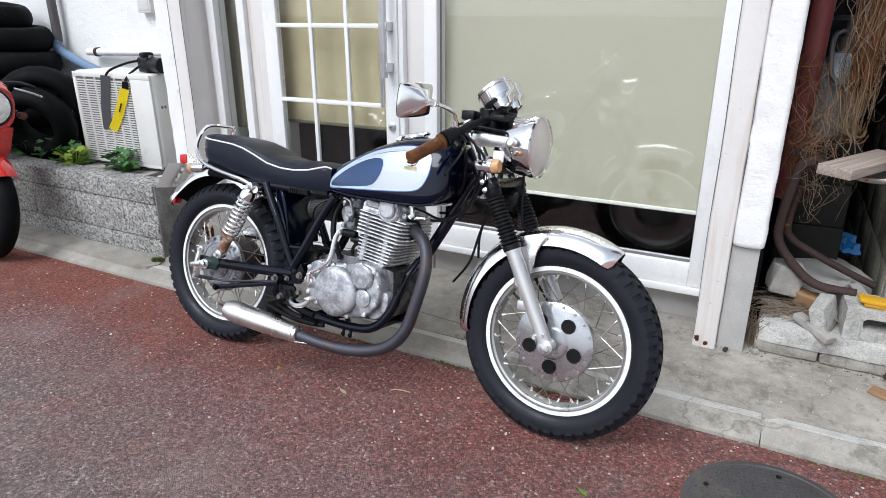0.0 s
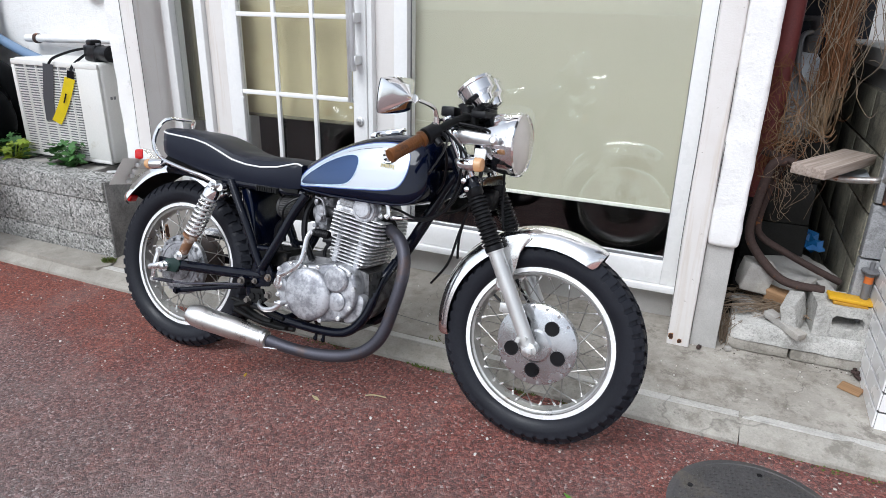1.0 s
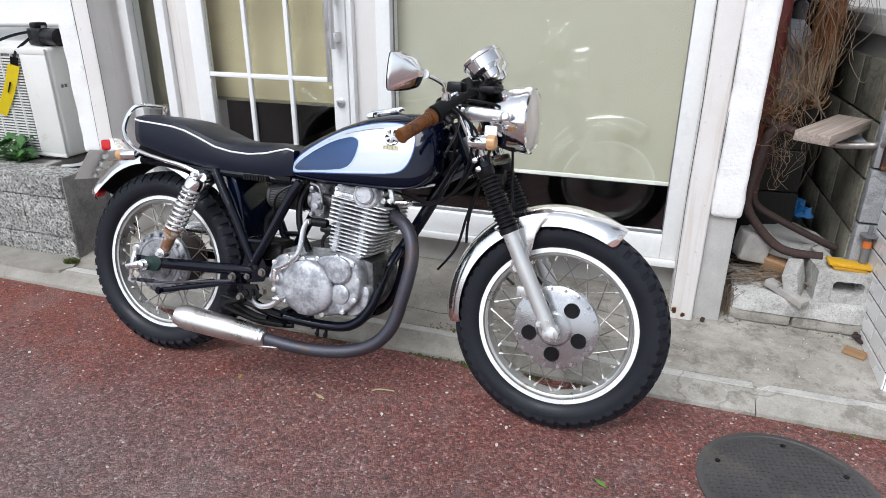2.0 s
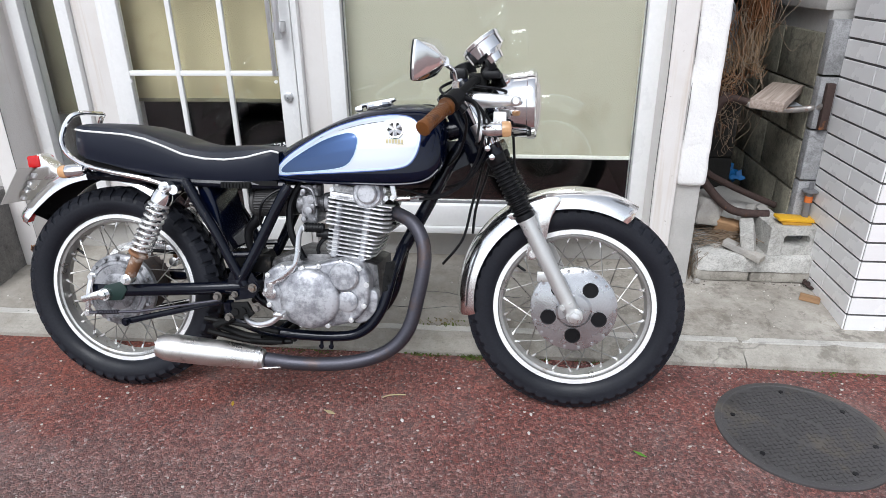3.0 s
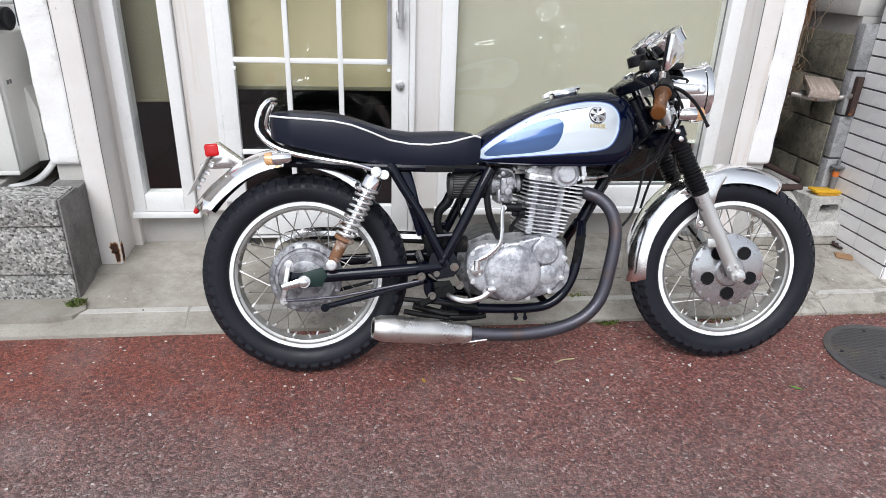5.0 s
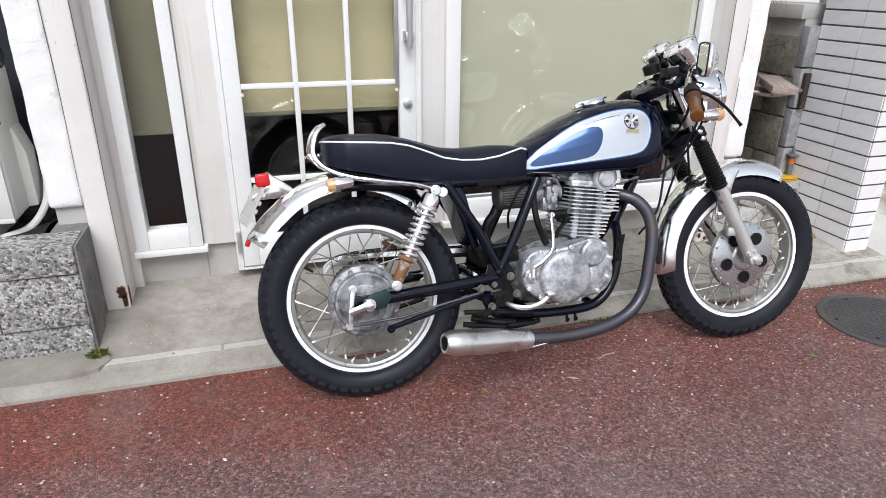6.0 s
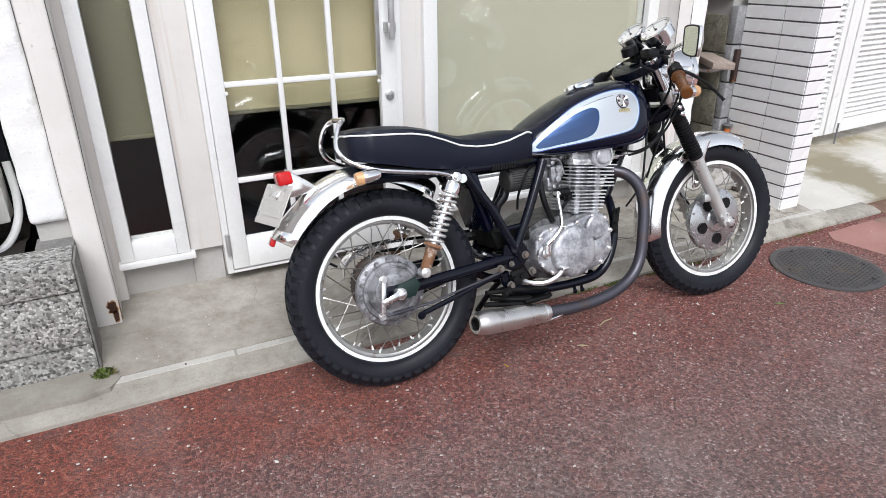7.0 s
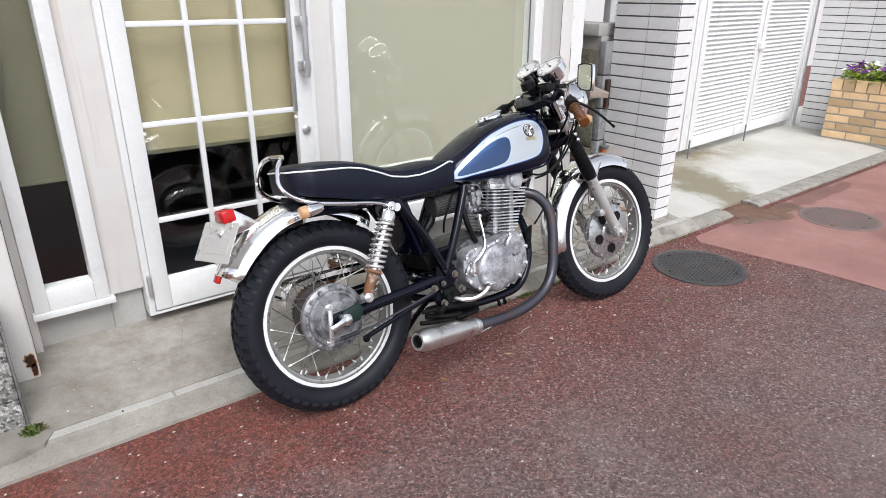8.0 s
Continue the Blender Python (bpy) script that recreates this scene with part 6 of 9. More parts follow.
GRIP_M = mat("brown_rubber_grip", (0.135, 0.048, 0.010), 0.36, 0, 0.2, 20, 200, 0.3, second=(0.06, 0.022, 0.008), cover=0.35, cover_scale=22)
BOOT_M = mat("black_rubber_gaiter", (0.005, 0.005, 0.006), 0.42, 0, 0.15, spec=0.3)
AMBER = mat("amber_lens", (0.90, 0.30, 0.02), 0.15, 0, 0.05, transmission=0.35, bump=0.0)
PALE_AMBER = mat("faded_amber_lens", (0.93, 0.58, 0.30), 0.12, 0, 0.05, transmission=0.5, bump=0.0)
RED_LENS = mat("red_lens", (0.62, 0.012, 0.014), 0.15, 0, 0.05, transmission=0.25, bump=0.0)
CLEAR = mat("fluted_headlamp_glass", (0.98, 0.93, 0.87), 0.16, 0.0, 0.05, 16, 50, 0.25, coat=0.6, transmission=0.6, rough_var=0.03)
REFLECTOR = mat("headlamp_reflector", (0.95, 0.93, 0.90), 0.35, 1.0, 0.04)
PLATE_M = mat("number_plate_sheet", (0.60, 0.58, 0.545), 0.4, 0.2, 0.05)
GOLD = mat("gold_emblem", (0.55, 0.47, 0.27), 0.35, 0.8, 0.1)
DIAL = mat("dial_face", (0.72, 0.71, 0.68), 0.4)
MIRROR_M = mat("mirror_glass", (0.85, 0.87, 0.86), 0.03, 1.0, 0.0, bump=0.0)


def bpart(name, bm, material, label="", parent=None, sharp=35.0):
    return part(name, bm, material, parent or bike, label, sharp)


def bolt(b, at, axis, r=0.008, h=0.006):
    lathe(b, [(0, r), (h, r), (h, 0.0)], at, axis, 6)
    lathe(b, [(-0.001, r * 1.45), (0.0015, r * 1.45)], at, axis, 14)
    return b


# ---------------------------------------------------------------- wheels
def tyre_mesh(R, half, rim_r):
    """The casing of a tyre round the y axis."""
    b = BM()
    hw = half
    sec = [(-hw * 0.72, rim_r), (-hw * 0.92, rim_r + 0.012), (-hw, rim_r + 0.034), (-hw * 0.97, rim_r + 0.048), (-hw * 0.82, R - 0.022), (-hw * 0.6, R - 0.013), (-hw * 0.3, R - 0.009), (0, R - 0.008)]
    sec = sec + [(-a, r) for a, r in sec[-2::-1]]
    sec += [(hw * 0.6, rim_r - 0.004), (-hw * 0.6, rim_r - 0.004)]
    seg = 96
    rings = [[Vector((r * math.cos(t), a, r * math.sin(t))) for a, r in sec] for t in [2 * math.pi * i / seg for i in range(seg)]]
    rows = [[b.verts.new(p) for p in ring] for ring in rings]
    n = len(sec)
    for i in range(seg):
        p, q = rows[i], rows[(i + 1) % seg]
        for k in range(n):
            b.faces.new((p[k], p[(k + 1) % n], q[(k + 1) % n], q[k]))

    bmesh.ops.recalc_face_normals(b, faces=b.faces)
    return b


def lug_mesh(R, y0, y1, r0, r1, wide, slant=0.0):
    """A raised tread block at angle nought; r0, r1: the outer radius at its two sides."""
    b = BM()
    vs = []
    for depth in (0.013, 0.0):
        for y, r in ((y0, r0), (y1, r1)):
            for s in (-1, 1):
                w = wide * (1.15 if depth else 1.0)
                a = (s * w / 2 + slant * (y - (y0 + y1) / 2)) / R
                vs.append(b.verts.new(((r - depth) * math.cos(a), y, (r - depth) * math.sin(a))))
    for f in ((4, 5, 7, 6), (0, 1, 5, 4), (2, 6, 7, 3), (0, 4, 6, 2), (1, 3, 7, 5)):
        b.faces.new([vs[i] for i in f])
    bmesh.ops.recalc_face_normals(b, faces=b.faces)
    return b


def tread(wheel, R, hw, blocks):
    step = 2 * math.pi / blocks
    for s in (-1, 1):
        for kind in (0, 1):
            o = (0.0 if s < 0 else step / 2) + kind * step / 2
            b = lug_mesh(R, s * hw * 1.0, s * hw * 0.56, R - 0.026, R - 0.004, step * R * 0.60) if kind == 0 else lug_mesh(R, s * hw * 0.50, s * hw * 0.10, R - 0.0025, R, step * R * 0.66, 0.5 * s)
            first = part("tread_block", b, RUBBER, wheel)
            for i in range(blocks):
                m = Matrix.Rotation(-(o + i * step), 4, "Y")
                if i == 0:
                    first.matrix_basis = m
                else:
                    piece("tread_block", first, wheel, m)


def rim_mesh(r, half):
    """A flanged rim round the y axis; r: the flange's outer radius."""
    b = BM()
    out = [(-half, r + 0.002), (-half - 0.003, r), (-half - 0.003, r - 0.022), (-half + 0.005, r - 0.0245), (-half + 0.006, r - 0.028), (-half + 0.001, r - 0.0295), (-half + 0.003, r - 0.034), (-half * 0.4, r - 0.036), (0, r - 0.040)]
    sec = out + [(-a, q) for a, q in out[-2::-1]]
    sec += [(half * 0.8, r - 0.006), (half * 0.5, r - 0.016), (-half * 0.5, r - 0.016), (-half * 0.8, r - 0.006)]
    seg = 96
    rows = [[b.verts.new((q * math.cos(t), a, q * math.sin(t))) for a, q in sec] for t in [2 * math.pi * i / seg for i in range(seg)]]
    n = len(sec)
    for i in range(seg):
        p, q = rows[i], rows[(i + 1) % seg]
        for k in range(n):
            b.faces.new((p[k], p[(k + 1) % n], q[(k + 1) % n], q[k])).material_index = 0 if k in (0, 1, 14, 15) else 1
    bmesh.ops.recalc_face_normals(b, faces=b.faces)
    return b


def spokes(wheel, hub_r, hub_y, rim_r, n=36):
    """Crossed spokes, each with its nipple, on one shared mesh for each side and lean."""
    for side in (-1, 1):
        for lean in (-1, 1):
            a_hub, a_rim = 0.0, lean * 0.42
            p = Vector((hub_r * math.cos(a_hub), side * hub_y, hub_r * math.sin(a_hub)))
            q = Vector(((rim_r - 0.036) * math.cos(a_rim), side * 0.006, (rim_r - 0.036) * math.sin(a_rim)))
            b = BM()
            tube(b, [p, q], 0.0018, 5)
            d = (q - p).normalized()
            wire = len(b.faces)
            tube(b, [q - d * 0.016, q - d * 0.006, q + d * 0.008], [0.0030, 0.0036, 0.0048], 6)
            b.faces.ensure_lookup_table()
            for f in b.faces[wire:]:
                f.material_index = 1
            first = part("spoke", b, [SPOKE_M, NIPPLE_M], wheel)
            for k in range(n // 4):
                turn = Matrix.Rotation(-(2 * math.pi * k / (n // 4) + (side + 1) * 0.175 + (lean + 1) * 0.06), 4, "Y")
                if k == 0:
                    first.matrix_basis = turn
                else:
                    piece("spoke", first, wheel, turn)


def wheel_parts(wheel, R, half, rim_r, blocks):
    part("tyre", tyre_mesh(R, half, rim_r - 0.006), RUBBER, wheel, "black block-tread tyre")
    tread(wheel, R, half, blocks)
    part("rim", rim_mesh(rim_r, 0.029), [RIM_ALU, RIM_WELL], wheel, "pale aluminium rim")
    b = BM()
    a = 2.55
    tube(b, [((rim_r - 0.034) * math.cos(a), 0.006, (rim_r - 0.034) * math.sin(a)), ((rim_r - 0.07) * math.cos(a), 0.004, (rim_r - 0.07) * math.sin(a))], 0.0042, 8)
    part("valve", b, BLACK_PLASTIC, wheel)


# rear wheel: a drum hub, its brake plate towards the road
b = BM()
lathe(b, [(-0.062, 0.03), (-0.062, 0.076), (-0.058, 0.078), (-0.058, 0.082), (-0.061, 0.084), (-0.060, 0.092), (-0.054, 0.096), (-0.052, 0.106), (-0.046, 0.113), (-0.030, 0.113), (-0.026, 0.088), (-0.006, 0.085), (0.012, 0.07), (0.03, 0.072), (0.034, 0.080), (0.040, 0.080), (0.042, 0.05), (0.06, 0.045)], seg=48)
for i in range(16):
    a = 2 * math.pi * i / 16
    bolt(b, (0.101 * math.cos(a), -0.052, 0.101 * math.sin(a)), (0, -1, 0), 0.0058, 0.011)
lathe(b, [(0.0, 0.058), (0.006, 0.056), (0.008, 0.050), (0.008, 0.0)], (0, -0.060, 0), (0, -1, 0), 32)
rear_wheel = bpart("rear_wheel", b, HUB_ALU, "spoked rear wheel with a drum hub")
rear_wheel.matrix_basis = pose(-0.002, 0.0, 0.315)
wheel_parts(rear_wheel, 0.320, 0.056, 0.246, 50)
spokes(rear_wheel, 0.104, 0.036, 0.246)

# ---------------------------------------------------------------- swing arm, brake, chain
b = BM()
for s in (-1, 1):
    tube(b, [(0.455, s * 0.095, 0.356), (0.30, s * 0.108, 0.346), (0.03, s * 0.112, 0.330)], 0.019, 12, 3, flat=0.75)
    box(b, -0.05, 0.05, s * 0.112 - 0.004, s * 0.112 + 0.004, 0.304, 0.348, 0.004)
tube(b, [(0.45, -0.115, 0.356), (0.45, 0.115, 0.356)], 0.023, 14)
tube(b, [(0.36, -0.10, 0.352), (0.36, 0.10, 0.352)], 0.017, 10)
bpart("swing_arm", b, FRAME_M, "gloss black tubular swing arm")
b = BM()
prism(b, [(0.0, 0.348), (0.055, 0.362), (0.070, 0.338), (0.05, 0.305), (-0.01, 0.300), (-0.03, 0.315)], -0.128, -0.119, "y", 0.002)
bpart("axle_plate", b, GREEN_PLATE, "dark green axle plate")
b = BM()
lathe(b, [(-0.152, 0.010), (-0.150, 0.013), (-0.136, 0.013), (-0.136, 0.019), (-0.128, 0.019), (0.13, 0.009), (0.13, 0.018), (0.145, 0.016)], (0.0, 0, 0.322), (0, 1, 0), 20)
bpart("rear_axle", b, ALU)
b = BM()
tube(b, [(-0.004, -0.142, 0.324), (-0.03, -0.148, 0.318), (-0.062, -0.146, 0.308)], [0.014, 0.011, 0.009], 10, 3, flat=0.5)
tube(b, [(-0.045, -0.120, 0.372), (-0.054, -0.128, 0.32), (-0.062, -0.126, 0.262)], 0.0085, 8, 3, flat=0.6)
for p in ((-0.045, -0.116, 0.372), (-0.062, -0.120, 0.262)):
    bolt(b, p, (0, -1, 0), 0.009, 0.012)
bpart("brake_lever", b, ALU, "bright brake arm on the rear hub")
b = BM()
tube(b, [(-0.06, -0.128, 0.262), (0.10, -0.128, 0.272), (0.36, -0.125, 0.318)], 0.0042, 8)
for k in range(14):
    x = -0.03 + k * 0.005
    lathe(b, [(0, 0.007), (0.0024, 0.007)], (x, -0.128, 0.2645 + k * 0.0003), (1, 0, 0.06), 10)
bpart("brake_rod", b, HEADER_M)
b = BM()
tube(b, [(0.055, -0.122, 0.238), (0.36, -0.118, 0.312)], 0.009, 8, flat=0.6)
bolt(b, (0.06, -0.13, 0.239), (0, -1, 0), 0.009, 0.008)
bpart("torque_arm", b, FRAME_M)
b = BM()
pts = [(-0.115, 0.088, 0.365), (-0.105, 0.088, 0.405), (-0.06, 0.088, 0.432), (0.05, 0.088, 0.442), (0.20, 0.09, 0.436), (0.40, 0.09, 0.425)]
P = curve_points(pts, 5)
loft(b, [[p + Vector((0, -0.022, -0.016)), p + Vector((0, -0.022, 0.0)), p + Vector((0, -0.012, 0.008)), p + Vector((0, 0.018, 0.008)), p + Vector((0, 0.022, -0.016)), p + Vector((0, 0.018, -0.016)), p + Vector((0, 0.014, 0.003)), p + Vector((0, -0.014, 0.003))] for p in P])
bpart("chain_guard", b, GUARD_CHROME, "chrome chain guard")
b = BM()
lathe(b, [(0.072, 0.045), (0.072, 0.094), (0.078, 0.094), (0.078, 0.045)], (0, 0, 0.322), (0, 1, 0), 48)
for k in range(42):
    a = 2 * math.pi * k / 42
    m = Matrix.Translation((0.097 * math.cos(a), 0.075, 0.322 + 0.097 * math.sin(a))) @ Matrix.Rotation(-a, 4, "Y")
    box(b, -0.005, 0.001, -0.002, 0.002, -0.0022, 0.0022, m=m)
bpart("sprocket", b, DRUM_RUST)
b = BM()
lathe(b, [(-0.026, 0.070), (-0.024, 0.098), (-0.016, 0.102), (0.030, 0.102), (0.052, 0.100), (0.056, 0.092), (0.058, 0.05)], (-0.002, 0, 0.315), (0, 1, 0), 48)
part("brake_drum", b, DRUM_RUST, bpart("drum_carrier", lathe(BM(), [(0.056, 0.03), (0.056, 0.062), (0.070, 0.060), (0.070, 0.03)], (-0.002, 0, 0.315), (0, 1, 0), 32), GREASE), "dark rusty brake drum")
b = BM()
tube(b, [(0.0, 0.075, 0.424), (0.45, 0.075, 0.398)], 0.008, 6)
tube(b, [(0.0, 0.075, 0.222), (0.45, 0.075, 0.318)], 0.008, 6)
bpart("chain", b, GREASE)


# ---------------------------------------------------------------- shock absorbers
def shock(y):
    top, bot = Vector((0.219, y, 0.648)), Vector((0.083, y, 0.374))
    d = (bot - top).normalized()
    L = (bot - top).length
    b = BM()
    lathe(b, [(0.012, 0.014), (0.016, 0.024), (0.028, 0.029), (0.048, 0.0295), (0.052, 0.026), (0.052, 0.012)], top, d, 24)
    s = bpart("shock_absorber", b, CHROME, "rusty chrome shock absorber with an open coil spring")
    b = BM()
    turns, seg = 9.0, 16
    side = d.cross(Vector((0, 1, 0))).normalized()
    up = d.cross(side)
    n = int(turns * seg)
    pts = []
    for i in range(n + 1):
        u = i / n
        a = u * turns * 2 * math.pi
        pts.append(top + d * (0.054 + u * 0.162) + (side * math.cos(a) + up * math.sin(a)) * 0.0275)
    tube(b, pts, 0.0044, 8)
    part("spring", b, SPRING_M, s, "chrome coil spring")
    b = BM()
    lathe(b, [(0.214, 0.029), (0.222, 0.030), (0.226, 0.026), (0.230, 0.0185), (0.290, 0.0165), (0.297, 0.012), (L, 0.010)], top, d, 20)
    part("damper_body", b, SHOCK_RUST, s, "rusty brown damper body")
    b = BM()
    tube(b, [top + d * 0.06, top + d * 0.215], 0.0135, 14)
    part("damper_rod", b, CHROME, s)
    for p in (top, bot):
        b = BM()
        lathe(b, [(-0.018, 0.012), (-0.016, 0.016), (0.016, 0.016), (0.018, 0.012)], p, (0, 1, 0), 18)
        bolt(b, p + Vector((0, -0.018 if y < 0 else 0.018, 0)), (0, -1 if y < 0 else 1, 0), 0.0085, 0.012)
        part("eye", b, ALU, s)


shock(-0.135)
shock(0.135)

# ---------------------------------------------------------------- frame
b = BM()
tube(b, [(1.075, 0, 0.80), (1.03, 0, 0.745), (0.955, 0, 0.60), (0.875, 0, 0.455)], 0.0195, 12, 4)
tube(b, [(1.05, 0, 0.825), (0.80, 0, 0.765), (0.55, 0, 0.70)], 0.028, 12, 3)
for s in (-1, 1):
    tube(b, [(0.885, s * 0.02, 0.475), (0.862, s * 0.075, 0.40), (0.835, s * 0.09, 0.305), (0.785, s * 0.095, 0.238), (0.70, s * 0.098, 0.214), (0.50, s * 0.10, 0.222), (0.39, s * 0.105, 0.262), (0.375, s * 0.108, 0.31)], 0.0155, 12, 6)
    tube(b, [(-0.05, s * 0.085, 0.672), (0.10, s * 0.09, 0.668), (0.30, s * 0.095, 0.660), (0.55, s * 0.075, 0.655)], 0.0135, 10, 4)
    tube(b, [(0.262, s * 0.108, 0.665), (0.30, s * 0.112, 0.60), (0.35, s * 0.116, 0.52), (0.395, s * 0.116, 0.43), (0.43, s * 0.112, 0.362)], 0.0150, 12, 5)
    tube(b, [(0.565, s * 0.095, 0.655), (0.535, s * 0.105, 0.60), (0.47, s * 0.113, 0.47), (0.415, s * 0.113, 0.37)], 0.0158, 12, 5)
    tube(b, [(0.375, s * 0.11, 0.45), (0.46, s * 0.11, 0.455)], 0.009, 8)
    prism(b, [(0.385, 0.40), (0.45, 0.405), (0.475, 0.36), (0.455, 0.325), (0.40, 0.315), (0.37, 0.345)], s * 0.104, s * 0.112, "y")
tube(b, [(0.262, -0.11, 0.662), (0.262, 0.11, 0.662)], 0.011, 10)
tube(b, [(0.53, -0.10, 0.225), (0.53, 0.10, 0.225)], 0.012, 10)
tube(b, [(0.76, -0.095, 0.222), (0.76, 0.095, 0.222)], 0.012, 10)
d = Vector((-math.sin(radians(RAKE)), 0, math.cos(radians(RAKE))))
lathe(b, [(-0.02, 0.026), (-0.015, 0.031), (0.14, 0.031), (0.145, 0.026)], (1.102, 0, 0.745), d, 20)
prism(b, [(1.06, 0.79), (1.09, 0.73), (1.03, 0.70), (0.96, 0.735), (0.93, 0.78)], -0.006, 0.006, "y")
bpart("frame", b, FRAME_M, "gloss black tubular steel frame")
b = BM()
prism(b, [(0.848, 0.442), (0.876, 0.448), (0.866, 0.40), (0.856, 0.36), (0.838, 0.352), (0.838, 0.39)], -0.097, -0.090, "y")
for x, z in ((0.860, 0.434), (0.851, 0.395), (0.847, 0.366)):
    bolt(b, (x, -0.097, z), (0, -1, 0), 0.0065, 0.007)
bpart("engine_mount", b, GREASE, "black engine mounting plate with bolts")
for x, z, r in ((0.455, 0.356, 0.011), (0.40, 0.335, 0.008), (0.425, 0.39, 0.007)):
    bpart("pivot_bolt", bolt(BM(), (x, -0.118, z), (0, -1, 0), r * 0.85, 0.010), NUT_M)

for x, z in ((0.385, 0.268), (0.352, 0.330), (0.47, 0.30)):
    bpart("frame_nut", bolt(BM(), (x, -0.128, z), (0, -1, 0), 0.009, 0.014), NUT_M, "rust-stained nut")

# inner mudguard, boxes and breather behind the engine
b = BM()
prism(b, [(0.280, 0.655), (0.322, 0.655), (0.338, 0.60), (0.354, 0.53), (0.368, 0.455), (0.345, 0.445), (0.318, 0.53), (0.292, 0.60)], -0.086, 0.086, "y", 0.010, 3)
bpart("inner_mudguard", b, BLUE_PAINT, "blue-black inner mudguard before the rear wheel")
b = BM()
prism(b, [(0.36, 0.44), (0.45, 0.44), (0.47, 0.40), (0.38, 0.38)], -0.07, 0.07, "y", 0.006)
box(b, 0.42, 0.50, -0.085, -0.05, 0.395, 0.445, 0.005)
bpart("electrics_box", b, GREASE)
b = BM()
tube(b, [(0.452, -0.03, 0.572), (0.440, -0.03, 0.545), (0.415, -0.028, 0.515), (0.412, -0.025, 0.47), (0.43, -0.02, 0.43)], [0.016, 0.017, 0.014, 0.012, 0.012], 12, 5)
bpart("breather_hose", b, BOOT_M, "black rubber breather hose")
b = BM()
box(b, 0.365, 0.455, -0.105, -0.085, 0.645, 0.664, 0.003)
for i in range(9):
    box(b, 0.368 + i * 0.0098, 0.374 + i * 0.0098, -0.109, -0.104, 0.646, 0.662)
bpart("regulator", b, GREASE, "small finned black regulator")

# ---------------------------------------------------------------- seat
SX = [-0.087, -0.075, -0.03, 0.05, 0.10, 0.15, 0.20, 0.26, 0.32, 0.38, 0.44, 0.50, 0.535]
ST = [0.814, 0.821, 0.826, 0.824, 0.818, 0.806, 0.790, 0.772, 0.764, 0.765, 0.768, 0.764, 0.752]
SP = [0.806, 0.806, 0.802, 0.797, 0.793, 0.783, 0.765, 0.740, 0.729, 0.727, 0.734, 0.750, 0.758]
SB = [0.742, 0.735, 0.722, 0.705, 0.692, 0.682, 0.674, 0.668, 0.664, 0.663, 0.664, 0.667, 0.672]
SW = [0.072, 0.096, 0.124, 0.126, 0.126, 0.124, 0.120, 0.114, 0.108, 0.105, 0.102, 0.098, 0.088]


def seat_ring(x):
    t, p, z0, w = (interp(SX, q, x) for q in (ST, SP, SB, SW))
    p = min(p, t - 0.004)
    right = [(-w * 0.94, z0), (-w, z0 + (p - z0) * 0.35), (-w * 1.0, z0 + (p - z0) * 0.8), (-w * 0.97, p), (-w * 0.93, p + (t - p) * 0.55), (-w * 0.72, p + (t - p) * 0.88), (-w * 0.35, t - 0.001)]
    return [Vector((x, y, z)) for y, z in right] + [Vector((x, 0, t))] + [Vector((x, -y, z)) for y, z in right[::-1]]


b = BM()
fine_x = [SX[0] + (SX[-1] - SX[0]) * (i / 60) for i in range(61)]
loft(b, [seat_ring(x) for x in fine_x])
bmesh.ops.recalc_face_normals(b, faces=b.faces)
seat = bpart("seat", b, VINYL, "long stepped black vinyl dual seat")
b = BM()
for s in (-1, 1):
    tube(b, [(x, s * (interp(SX, SW, x) * 0.97 + 0.0015), min(interp(SX, SP, x), interp(SX, ST, x) - 0.004)) for x in fine_x], 0.0030, 6)
tube(b, [(fine_x[0] - 0.002, interp(SX, SW, fine_x[0]) * 0.97 * k / 6, interp(SX, SP, fine_x[0]) + 0.001 * (1 - (k / 6) ** 2)) for k in range(-6, 7)], 0.0030, 6)
part("piping", b, PIPING, seat, "white piping along the seat edge")
b = BM()
prism(b, [(-0.05, 0.722), (0.10, 0.69), (0.30, 0.662), (0.53, 0.668), (0.53, 0.655), (0.30, 0.650), (0.08, 0.672), (-0.06, 0.708)], -0.095, 0.095, "y")
part("seat_base", b, GREASE, seat)

# grab rail
b = BM()
rail = [(0.242, 0.128, 0.641), (0.165, 0.134, 0.668), (0.06, 0.135, 0.686), (-0.03, 0.126, 0.704), (-0.092, 0.108, 0.731), (-0.122, 0.093, 0.770), (-0.116, 0.082, 0.816), (-0.100, 0.072, 0.843), (-0.086, 0.058, 0.853)]
loop_pts = [(x, -y, z) for x, y, z in rail] + [(-0.083, -0.03, 0.855), (-0.083, 0.03, 0.855)] + rail[::-1]
tube(b, loop_pts, 0.0072, 10, 5)
for s in (-1, 1):
    lathe(b, [(-0.012, 0.014), (0.012, 0.014)], (0.242, s * 0.132, 0.641), (0, 1, 0), 16)
bpart("grab_rail", b, CHROME, "chrome grab rail round the seat tail")


